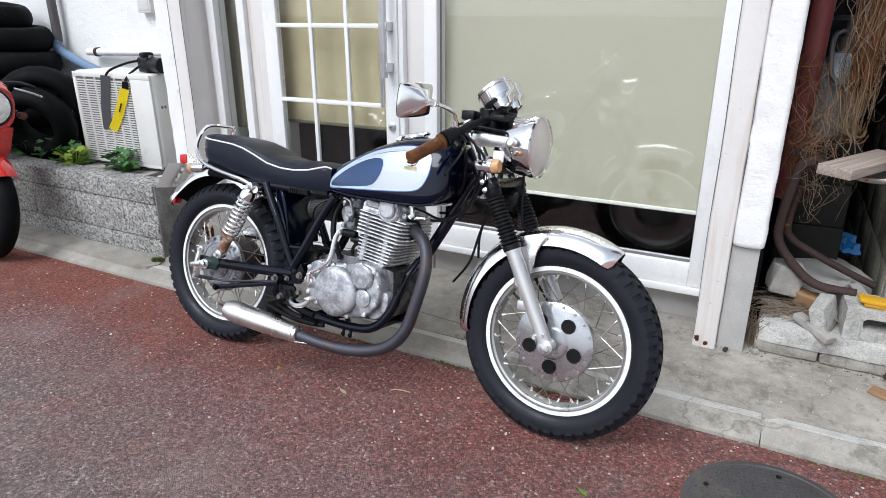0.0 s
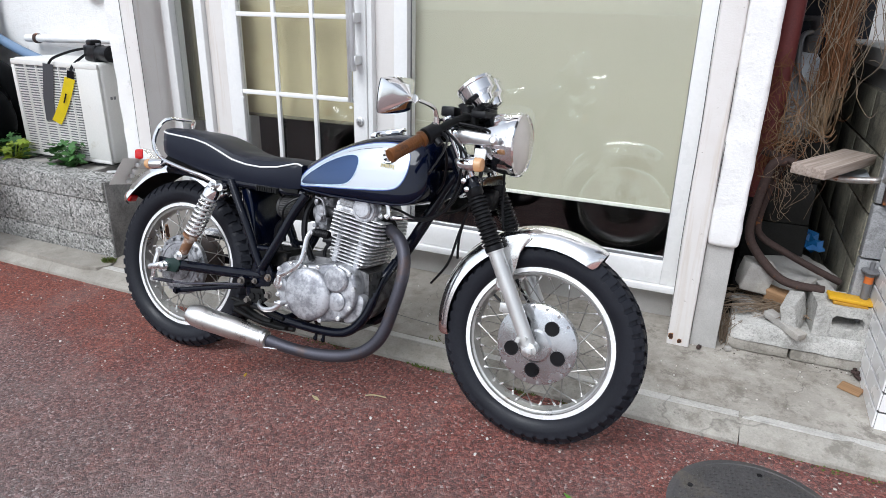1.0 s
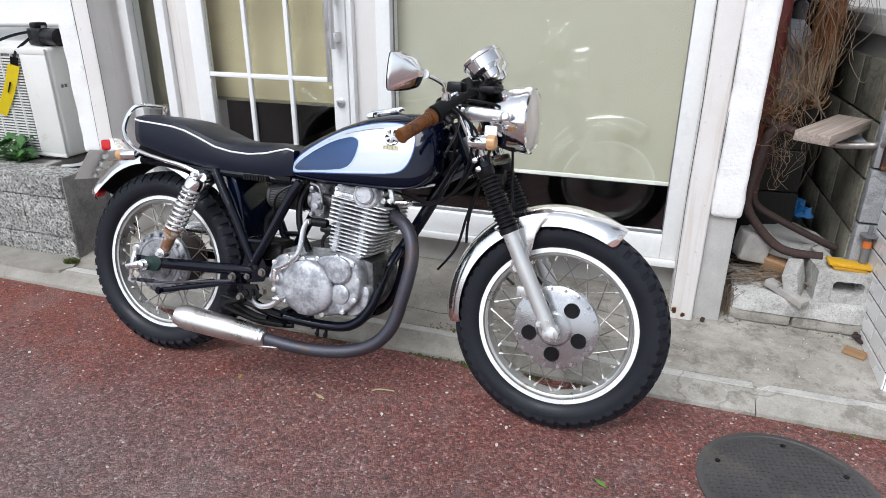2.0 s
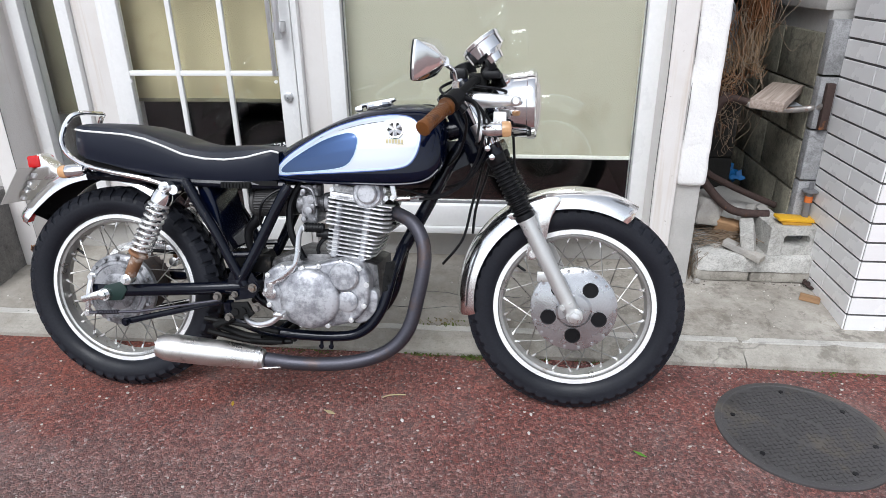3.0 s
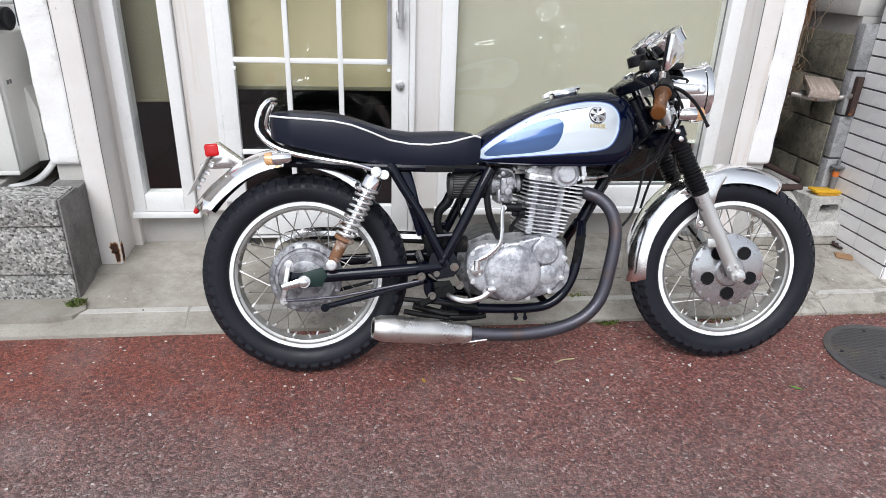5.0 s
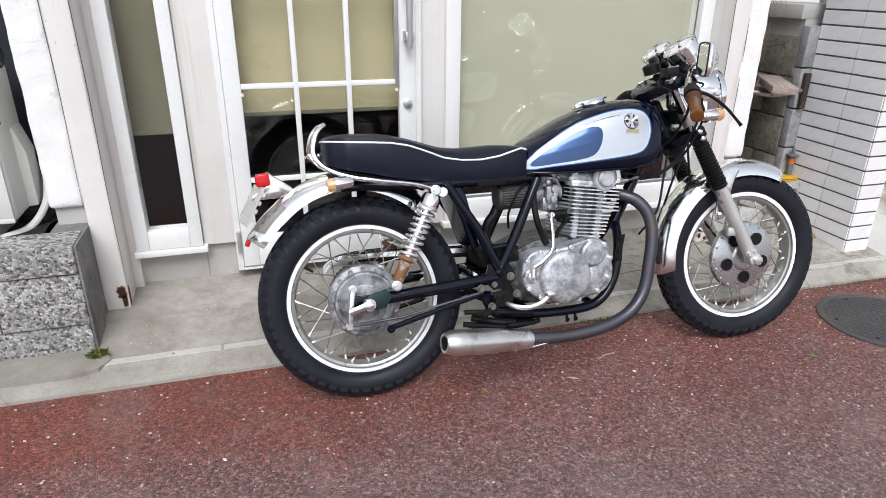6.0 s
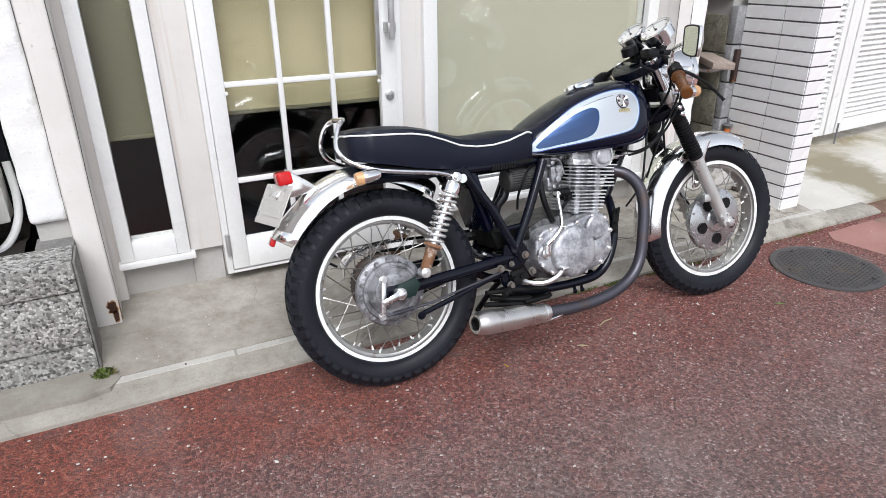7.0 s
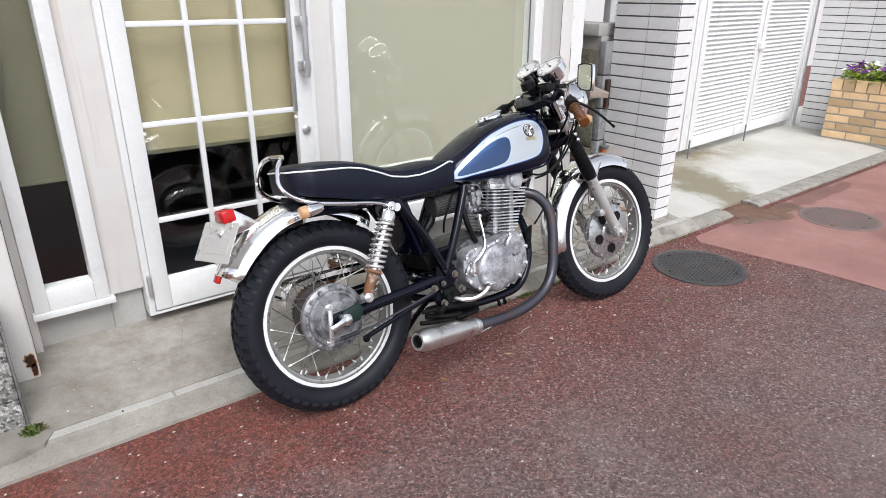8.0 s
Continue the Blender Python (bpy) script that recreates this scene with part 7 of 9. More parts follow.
# ---------------------------------------------------------------- mudguards
def guard(center, radius, a0, a1, half, sag, n=36, shape=None):
    """An arched mudguard round a wheel in the x-z plane, with rolled edges."""
    b = BM()
    rows = []
    for i in range(n + 1):
        u = i / n
        a = a0 + (a1 - a0) * u
        R = radius(u) if callable(radius) else radius
        w = half * (shape(u) if shape else 1.0)
        ring = []
        m = 14
        for k in range(m + 1):
            th = math.pi * (k / m - 0.5)
            v = math.sin(th)
            r = R - sag * (1 - math.cos(th))
            ring.append((center[0] + r * math.cos(a), w * v, center[1] + r * math.sin(a)))
        for k in range(m, -1, -1):
            th = math.pi * (k / m - 0.5)
            v = math.sin(th)
            r = R - sag * (1 - math.cos(th)) - 0.0028 * math.cos(th)
            ring.append((center[0] + r * math.cos(a), w * v * 0.96, center[1] + r * math.sin(a)))
        rows.append(ring)
    loft(b, rows)
    b.faces.ensure_lookup_table()
    for k, f in enumerate(b.faces):
        f.material_index = 1 if k < n * 2 * (m + 1) and k % (2 * (m + 1)) > m else 0
    bmesh.ops.recalc_face_normals(b, faces=b.faces)
    return b


tip = lambda u: 1.0 if 0.06 < u < 0.94 else (0.62 + 0.38 * math.sqrt(max(0.0, 1 - ((0.06 - min(u, 1 - u)) / 0.06) ** 2)))
bpart("rear_mudguard", guard((-0.002, 0.315), lambda u: 0.372 + 0.034 * math.sin(min(1.0, u * 1.25) * 2.2), radians(56), radians(146), 0.074, 0.056, 44, tip), [GUARD_CHROME, GREASE], "chrome rear mudguard")

# tail lamp and number plate
b = BM()
prism(b, [(-0.180, 0.672), (-0.258, 0.730), (-0.264, 0.688), (-0.308, 0.662), (-0.304, 0.648), (-0.240, 0.650), (-0.20, 0.655)], -0.026, 0.026, "y", 0.006, 2)
tail = bpart("tail_lamp", b, WORN_CHROME, "red tail lamp on a chrome bracket")
b = BM()
box(b, -0.021, 0.021, -0.036, 0.036, -0.019, 0.019, 0.007, 3, m=pose(-0.270, 0.006, 0.706, 0, -6, 0))
part("lens", b, RED_LENS, tail, "red plastic lens")
plate_m = pose(-0.311, 0.006, 0.634, 0, 29, 8)
b = BM()
box(b, -0.0012, 0.0012, -0.113, 0.113, -0.062, 0.062, 0.001, 1, m=plate_m)
number_plate = bpart("number_plate", b, PLATE_M, "pale grey number plate sheet")
b = BM()
for y0, y1, z0, z1 in ((-0.06, 0.06, 0.026, 0.040), (-0.088, 0.088, -0.036, 0.014)):
    box(b, -0.0022, -0.0010, y0, y1, z0, z1, m=plate_m)
part("blurred_bar", b, mat("plate_marking", (0.53, 0.515, 0.485), 0.5), number_plate)
for y in (-0.07, 0.07):
    b = BM()
    bolt(b, plate_m @ Vector((-0.001, y, 0.05)), plate_m.to_3x3() @ Vector((-1, 0, 0)), 0.005, 0.004)
    part("screw", b, ALU, number_plate)
b = BM()
box(b, 0.002, 0.008, -0.03, 0.03, -0.02, 0.055, 0.003, 1, m=plate_m)
tube(b, [plate_m @ Vector((0.006, 0.0, 0.05)), (-0.27, 0, 0.66), (-0.25, 0, 0.665)], 0.012, 8)
for k in range(4):
    box(b, 0.006, 0.020, -0.045, -0.025, -0.045 + k * 0.026, -0.030 + k * 0.026, 0.003, 1, m=plate_m)
part("bracket", b, ALU, number_plate)
b = BM()
box(b, -0.006, 0.008, -0.018, 0.018, -0.014, 0.014, 0.004, 2, m=pose(-0.330, 0.006, 0.526, 0, 26, 0))
part("reflector", b, RED_LENS, number_plate, "red rear reflector")


def indicator(name, at, aim, stalk, lens, label, parent=None, r=0.024):
    """A bullet turn signal: chrome body, lens on the side of aim."""
    b = BM()
    at, aim = Vector(at), Vector(aim).normalized()
    lathe(b, [(-0.040, 0.006), (-0.038, r * 0.62), (-0.028, r * 0.86), (0.0, r), (0.012, r), (0.014, r * 0.96), (0.014, 0.0)], at, aim, 22)
    tube(b, [stalk, at - aim * 0.02], 0.0065, 10)
    o = bpart(name, b, CHROME, label, parent)
    b = BM()
    lathe(b, [(0.0145, r * 0.98), (0.03, r * 0.97), (0.036, r * 0.86), (0.038, r * 0.5), (0.038, 0.0)], at, aim, 22)
    part("lens", b, lens, o, "amber plastic lens")
    return o


indicator("rear_indicator", (-0.060, -0.143, 0.688), (-1, 0, -0.1), (-0.047, -0.07, 0.69), PALE_AMBER, "chrome rear turn signal with an amber lens", r=0.0195)

# ---------------------------------------------------------------- tank
TX = [0.512, 0.530, 0.560, 0.616, 0.704, 0.784, 0.873, 0.946, 0.985, 1.008, 1.018]
TT = [0.715, 0.748, 0.772, 0.803, 0.845, 0.873, 0.889, 0.890, 0.878, 0.850, 0.815]
TB = [0.690, 0.676, 0.670, 0.667, 0.665, 0.665, 0.665, 0.672, 0.692, 0.724, 0.765]
TW = [0.055, 0.082, 0.100, 0.118, 0.134, 0.141, 0.142, 0.138, 0.130, 0.114, 0.082]


def tank_ring(x):
    t, z0, w = (interp(TX, q, x) for q in (TT, TB, TW))
    h = t - z0
    side = [(0.0, 0.0), (0.55, 0.0), (0.88, 0.01), (0.98, 0.05), (1.0, 0.16), (1.0, 0.32), (0.985, 0.48), (0.945, 0.64), (0.865, 0.79), (0.72, 0.90), (0.52, 0.965), (0.26, 0.993)]
    right = [Vector((x, -w * a, z0 + h * c)) for a, c in side]
    left = [Vector((x, w * a, z0 + h * c)) for a, c in side[1:]]
    return right + [Vector((x, 0, t))] + left[::-1]


# rounded stations: extra smooth between the given ones
def smooth_table(xs, ys, n=3):
    P = curve_points([(x, y, 0) for x, y in zip(xs, ys)], n)
    return [p.x for p in P], [p.y for p in P]


_tt, _tb, _tw = (smooth_table(TX, q) for q in (TT, TB, TW))
TXF = _tt[0]
TT, TB, TW = _tt[1], _tb[1], _tw[1]
TX = TXF
b = BM()
loft(b, [tank_ring(x) for x in TXF])
bmesh.ops.recalc_face_normals(b, faces=b.faces)
tank_bm = b.copy()
tank = bpart("fuel_tank", b, BLUE_PAINT, "midnight blue fuel tank with silver side panels", sharp=60)
from mathutils.bvhtree import BVHTree
tank_tree = BVHTree.FromBMesh(tank_bm)


def on_tank(x, z, side, lift):
    hit = tank_tree.ray_cast(Vector((x, side * 0.4, z)), Vector((0, -side, 0)))
    p, nrm = (hit[0], hit[1]) if hit[0] is not None else (Vector((x, side * 0.1, z)), Vector((0, side, 0)))
    if nrm.y * side < 0:
        nrm = -nrm
    return p + nrm * lift


def decal(name, outline, lift, material, label=""):
    """Paint of its own on each flank of the tank, within an outline in x and z."""
    cx, cz = sum(p[0] for p in outline) / len(outline), sum(p[1] for p in outline) / len(outline)
    n = len(outline)
    for side in (-1, 1):
        b = BM()
        rings = [[b.verts.new(on_tank(cx, cz, side, lift))]]
        for u in (0.12, 0.25, 0.38, 0.5, 0.62, 0.74, 0.86, 0.95, 1.0):
            rings.append([b.verts.new(on_tank(cx + (x - cx) * u, cz + (z - cz) * u, side, lift)) for x, z in outline])
        for i in range(n):
            j = (i + 1) % n
            f = (rings[0][0], rings[1][i], rings[1][j])
            b.faces.new(f if side < 0 else f[::-1])
        for p, q in zip(rings[1:], rings[2:]):
            for i in range(n):
                j = (i + 1) % n
                f = (p[i], q[i], q[j], p[j])
                b.faces.new(f if side < 0 else f[::-1])
        part(name, b, material, tank, label, 80)


def line_on_tank(name, outline, lift, r, material):
    for side in (-1, 1):
        b = BM()
        pts = [on_tank(x, z, side, lift) for x, z in outline]
        pts.append(pts[0])
        tube(b, pts, r, 5, cap=False)
        part(name, b, material, tank)


PANEL = smooth_outline([(0.532, 0.690), (0.536, 0.712), (0.585, 0.753), (0.687, 0.812), (0.760, 0.838), (0.830, 0.853), (0.890, 0.856), (0.928, 0.846), (0.948, 0.818), (0.946, 0.770), (0.925, 0.730), (0.890, 0.714), (0.820, 0.706), (0.700, 0.697), (0.600, 0.690), (0.550, 0.685)], 5)
BLUE = smooth_outline([(0.547, 0.694), (0.548, 0.708), (0.595, 0.742), (0.672, 0.785), (0.735, 0.806), (0.768, 0.805), (0.778, 0.785), (0.768, 0.745), (0.742, 0.716), (0.690, 0.704), (0.620, 0.697), (0.570, 0.692)], 5)
decal("side_panel", PANEL, 0.0009, SILVER_PAINT, "pale silver tank panel")
decal("side_flash", BLUE, 0.0017, BLUE_PANEL, "metallic blue flash on the tank panel")


def inset(outline, k):
    cx, cz = sum(p[0] for p in outline) / len(outline), sum(p[1] for p in outline) / len(outline)
    out = []
    n = len(outline)
    for i in range(n):
        (x0, z0), (x1, z1), (x2, z2) = outline[i - 1], outline[i], outline[(i + 1) % n]
        tx, tz = x2 - x0, z2 - z0
        l = math.hypot(tx, tz) or 1
        nx, nz = -tz / l, tx / l
        if nx * (cx - x1) + nz * (cz - z1) < 0:
            nx, nz = -nx, -nz
        out.append((x1 + nx * k, z1 + nz * k))
    return out


line_on_tank("pinstripe", inset(PANEL, -0.0005), 0.0004, 0.0020, BLUE_LINE)
line_on_tank("pinstripe", inset(PANEL, 0.0055), 0.0002, 0.0016, PALE_LINE)
line_on_tank("pinstripe", inset(BLUE, 0.001), 0.0010, 0.0013, PALE_LINE)
for side in (-1, 1):
    b = BM()
    c = on_tank(0.880, 0.817, side, 0.0012)
    nrm = (on_tank(0.880, 0.817, side, 0.01) - c).normalized()
    t1 = Vector((1, 0, 0))
    t1 = (t1 - nrm * t1.dot(nrm)).normalized()
    t2 = nrm.cross(t1)
    for r0, r1 in ((0.0240, 0.0212),):
        rg = [[c + (t1 * math.cos(a) + t2 * math.sin(a)) * q + nrm * h for a in [2 * math.pi * k / 28 for k in range(28)]] for q, h in ((r0, 0), (r0, 0.0025), (r1, 0.0025), (r1, 0))]
        loft(b, rg, cap=False)
    for k in range(3):
        a = math.pi / 2 + k * math.pi / 3 * 2
        for off in (0, math.pi):
            q = c + (t1 * math.cos(a + off) + t2 * math.sin(a + off)) * 0.0210
            tube(b, [c + nrm * 0.001, q + nrm * 0.001], [0.0034, 0.0082], 5)
    lathe(b, [(0, 0.004), (0.003, 0.004), (0.003, 0)], c, nrm, 12)
    ring_ob = part("emblem", b, WORN_CHROME, tank, "round metal emblem on a black disc")
    b = BM()
    lathe(b, [(-0.0005, 0.0258), (0.0004, 0.0258), (0.0004, 0.0)], c, nrm, 32)
    part("disc", b, BLACK_PLASTIC, ring_ob)
for side in (-1, 1):
    b = BM()
    for k in range(6):
        p = on_tank(0.8600 + k * 0.0080, 0.7860, side, 0.0015)
        box(b, -0.0031, 0.0031, -0.0014, 0.0014, -0.0058, 0.0058, 0.0006, 1, m=Matrix.Translation(p))
    box(b, -0.027, 0.027, -0.0009, 0.0009, -0.0088, -0.0070, m=Matrix.Translation(on_tank(0.8800, 0.7860, side, 0.0012)))
    part("badge_bar", b, GOLD, tank, "small gold badge bars below the emblem")
b = BM()
cap_m = pose(0.815, -0.004, 0.879, 0, -11, 0)
lathe(b, [(0.0, 0.040), (0.006, 0.042), (0.012, 0.040), (0.014, 0.034), (0.014, 0.0)], cap_m.translation, cap_m.to_3x3() @ Vector((0, 0, 1)), 32)
box(b, -0.058, 0.05, -0.014, 0.014, 0.010, 0.022, 0.006, 3, m=cap_m)
box(b, -0.072, -0.05, -0.018, 0.018, 0.0, 0.016, 0.004, 2, m=cap_m)
part("fuel_cap", b, CHROME, tank, "chrome flip-up fuel cap")
b = BM()
lathe(b, [(0, 0.018), (0.004, 0.018), (0.006, 0.010), (0.006, 0)], (0.955, 0.0, 0.886), (0.1, 0, 1), 20)
part("vent_cap", b, BLACK_PLASTIC, tank)
b = BM()
for side in (-1, 1):
    pts = [(x, side * (interp(TX, TW, x) * 0.965 + 0.002), interp(TX, TB, x) + 0.004) for x in [0.53 + 0.012 * k for k in range(40)]]
    tube(b, pts, 0.0035, 6)
part("seam", b, BLUE_PAINT, tank)

# ---------------------------------------------------------------- engine
b = BM()
outline = smooth_outline([(0.492, 0.345), (0.497, 0.395), (0.525, 0.425), (0.575, 0.432), (0.620, 0.430), (0.660, 0.438), (0.715, 0.452), (0.765, 0.446), (0.797, 0.420), (0.806, 0.372), (0.797, 0.318), (0.768, 0.278), (0.720, 0.258), (0.650, 0.247), (0.590, 0.252), (0.545, 0.272), (0.510, 0.300)], 4)
prism(b, outline, -0.130, -0.07, "y", 0.010, 3)
engine = bpart("engine", b, CAST_ALU, "single-cylinder engine of oxidised cast aluminium")
b = BM()
prism(b, [(0.47, 0.42), (0.56, 0.455), (0.70, 0.46), (0.82, 0.43), (0.83, 0.33), (0.78, 0.25), (0.60, 0.232), (0.50, 0.26), (0.46, 0.33)], -0.075, 0.12, "y", 0.012, 2)
part("crankcase", b, DARK_CASE, engine, "dark blotchy crankcase behind the cover")
b = BM()
lathe(b, [(0.0, 0.082), (0.005, 0.082), (0.0055, 0.088), (0.016, 0.0875), (0.022, 0.083), (0.026, 0.074), (0.029, 0.067), (0.031, 0.0)], (0.634, -0.128, 0.337), (0, -1, 0), 48)
part("clutch_cover", b, CAST_ALU, engine, "round mottled clutch cover")
b = BM()
lathe(b, [(0, 0.039), (0.004, 0.039), (0.0045, 0.043), (0.012, 0.042), (0.017, 0.036), (0.019, 0.0)], (0.735, -0.129, 0.404), (0, -1, 0), 32)
part("side_cover", b, CAST_ALU, engine)
b = BM()
lathe(b, [(0, 0.032), (0.008, 0.031), (0.011, 0.025), (0.012, 0.0)], (0.742, -0.129, 0.332), (0, -1, 0), 28)
part("side_cover", b, CAST_ALU, engine)
b = BM()
lathe(b, [(0, 0.026), (0.012, 0.025), (0.016, 0.018), (0.020, 0.016), (0.020, 0)], (0.520, -0.126, 0.352), (0, -1, 0), 24)
part("side_cover", b, CAST_ALU, engine)
b = BM()
prism(b, smooth_outline([(0.77, 0.32), (0.80, 0.36), (0.825, 0.35), (0.82, 0.30), (0.79, 0.265), (0.755, 0.262)], 3), -0.105, -0.06, "y", 0.008, 2)
part("side_cover", b, CAST_ALU, engine)
for i in range(len(outline)):
    if i % 5 == 0:
        b = BM()
        x, z = outline[i]
        x, z = 0.65 + (x - 0.65) * 0.955, 0.345 + (z - 0.345) * 0.93
        lathe(b, [(0, 0.0085), (0.007, 0.008), (0.007, 0.0)], (x, -0.128, z), (0, -1, 0), 10)
        bolt(b, (x, -0.134, z), (0, -1, 0), 0.0042, 0.004)
        part("cover_bolt", b, ALU, engine)

# the cylinder leans a little ahead; each fin is a plate of its own
TILT_C = radians(8.0)
base_c, up_c = Vector((0.733, 0.0, 0.445)), Vector((math.sin(TILT_C), 0, math.cos(TILT_C)))
ahead_c = Vector((math.cos(TILT_C), 0, -math.sin(TILT_C)))


def cyl_pose(h):
    m = Matrix((ahead_c, Vector((0, 1, 0)), up_c)).transposed().to_4x4()
    m.translation = base_c + up_c * h
    return m


def fin_mesh(l0, l1, w, th):
    b = BM()
    pts = [(-l0, -w * 0.8), (-l0 * 0.86, -w), (l1 * 0.86, -w), (l1, -w * 0.8), (l1, w * 0.8), (l1 * 0.86, w), (-l0 * 0.86, w), (-l0, w * 0.8)]
    prism(b, pts, th, 0.0, "z", th * 0.3, 1)
    return b


b = BM()
box(b, -0.062, 0.062, -0.062, 0.062, 0.0, 0.185, 0.014, 3, m=cyl_pose(0.0))
for x in (-0.042, 0.04):
    box(b, x - 0.011, x + 0.011, -0.092, -0.05, 0.0, 0.16, 0.004, 1, m=cyl_pose(0.0))
cyl = bpart("cylinder", b, CAST_ALU, "finned cast-aluminium cylinder")
fins = [(0.008, 0.066, 0.062, 0.092), (0.020, 0.070, 0.078, 0.095), (0.032, 0.071, 0.080, 0.096), (0.044, 0.072, 0.082, 0.096), (0.056, 0.072, 0.084, 0.097), (0.068, 0.073, 0.086, 0.097), (0.080, 0.073, 0.090, 0.098)]
fins2 = [(0.098 + 0.0125 * i, 0.080, 0.112 - 0.0012 * i, 0.112) for i in range(6)]
for h_, l0, l1, w in fins + fins2:
    f = part("fin", fin_mesh(l0, l1, w, 0.0042), FIN_ALU, cyl)
    f.matrix_basis = cyl_pose(h_)
b = BM()
box(b, -0.075, 0.082, -0.100, 0.100, 0.172, 0.192, 0.008, 2, m=cyl_pose(0))
box(b, -0.072, -0.004, -0.090, 0.090, 0.190, 0.214, 0.007, 2, m=cyl_pose(0))
box(b, -0.075, 0.110, -0.106, 0.106, 0.1705, 0.1750, 0.001, 1, m=cyl_pose(0))
prism(b, smooth_outline([(-0.07, 0.200), (-0.055, 0.228), (-0.01, 0.236), (0.03, 0.240), (0.062, 0.228), (0.072, 0.200)], 4), -0.070, 0.070, "y", 0.010, 3)
bmesh.ops.transform(b, matrix=cyl_pose(0), verts=[v for v in b.verts if v.co.x < 0.3])
head = bpart("cylinder_head", b, FIN_ALU, "cast-aluminium cylinder head")
b = BM()
c0 = cyl_pose(0) @ Vector((0.037, -0.100, 0.203))
lathe(b, [(-0.05, 0.043), (0.010, 0.043), (0.015, 0.038), (0.015, 0)], c0, (0, -1, 0), 28)
lathe(b, [(0.013, 0.030), (0.022, 0.029), (0.026, 0.024), (0.026, 0)], c0, (0, -1, 0), 28)
part("cam_cap", b, CAST_ALU, head, "round camshaft cap")
for x, z in ((-0.058, 0.214), (-0.03, 0.226), (0.076, 0.215), (-0.07, 0.194), (0.0, 0.196), (0.085, 0.194)):
    b = bolt(BM(), cyl_pose(0) @ Vector((x, -0.085, z)), (0, -1, 0), 0.006, 0.008)
    tube(b, [cyl_pose(0) @ Vector((x, -0.086, z)), cyl_pose(0) @ Vector((x, -0.05, z))], 0.008, 10)
    part("head_bolt", b, ALU, head)
b = BM()
p = cyl_pose(0) @ Vector((0.10, -0.06, 0.205))
prism(b, [(p.x - 0.008, p.z + 0.035), (p.x + 0.006, p.z + 0.038), (p.x + 0.016, p.z - 0.005), (p.x + 0.004, p.z - 0.02)], -0.078, -0.070, "y", 0.002)
for dz in (0.028, -0.008):
    bolt(b, (p.x + 0.002, -0.078, p.z + dz), (0, -1, 0), 0.005, 0.005)
tube(b, [(p.x + 0.01, -0.06, p.z - 0.012), (p.x + 0.05, -0.055, p.z - 0.01)], 0.008, 10)
tube(b, [(p.x + 0.05, -0.055, p.z - 0.01), (p.x + 0.09, -0.055, p.z - 0.002)], 0.0045, 8)
part("decompression_lever", b, ALU, head)

# exhaust
b = BM()
pts = [(0.842, -0.035, 0.585), (0.880, -0.060, 0.577), (0.922, -0.085, 0.558), (0.951, -0.105, 0.520), (0.962, -0.118, 0.470), (0.957, -0.126, 0.410), (0.944, -0.131, 0.345), (0.930, -0.135, 0.285), (0.908, -0.139, 0.238), (0.872, -0.143, 0.200), (0.825, -0.146, 0.174), (0.760, -0.149, 0.156), (0.680, -0.151, 0.146), (0.58, -0.152, 0.146), (0.47, -0.153, 0.156)]
tube(b, pts, 0.0205, 18, 5)
exhaust = bpart("exhaust_pipe", b, HEADER_M, "grey blued exhaust header pipe")
b = BM()
lathe(b, [(0, 0.034), (0.012, 0.034), (0.014, 0.028)], (0.846, -0.038, 0.585), Vector((0.035, -0.022, -0.007)), 18)
for s in (-1, 1):
    tube(b, [(0.835, -0.035, 0.585 + s * 0.03), (0.868, -0.055, 0.58 + s * 0.03)], 0.0045, 8)
part("flange", b, GREASE, exhaust)
b = BM()
m0, m1 = Vector((0.497, -0.156, 0.155)), Vector((0.203, -0.205, 0.196))
dm = (m1 - m0).normalized()
Lm = (m1 - m0).length
lathe(b, [(-0.004, 0.0225), (0.0, 0.0285), (0.012, 0.0300), (0.014, 0.0295), (0.06, 0.0355), (0.12, 0.0385), (Lm - 0.045, 0.0400), (Lm - 0.020, 0.0375), (Lm - 0.004, 0.0310), (Lm, 0.0300), (Lm, 0.0225), (Lm - 0.03, 0.0225), (Lm - 0.03, 0.0)], m0, dm, 36)
muffler = bpart("muffler", b, MUFFLER_M, "short scratched aluminium muffler")
b = BM()
lathe(b, [(0.010, 0.0305), (0.011, 0.0322), (0.022, 0.0326), (0.023, 0.031)], m0, dm, 30)
tube(b, [m0 + Vector((-0.02, -0.012, -0.026)), m0 + Vector((0.03, -0.010, -0.022)), m0 + Vector((0.055, -0.01, -0.018))], 0.0035, 8)
part("clamp", b, ALU, muffler)
b = BM()
lathe(b, [(Lm - 0.012, 0.0222), (Lm - 0.011, 0.0), ], m0, dm, 24)
lathe(b, [(Lm - 0.010, 0.0165), (Lm + 0.0005, 0.0165), (Lm + 0.0005, 0.0135), (Lm - 0.010, 0.0135)], m0, dm, 24, cap=False)
part("outlet", b, GREASE, muffler, "sooty outlet")

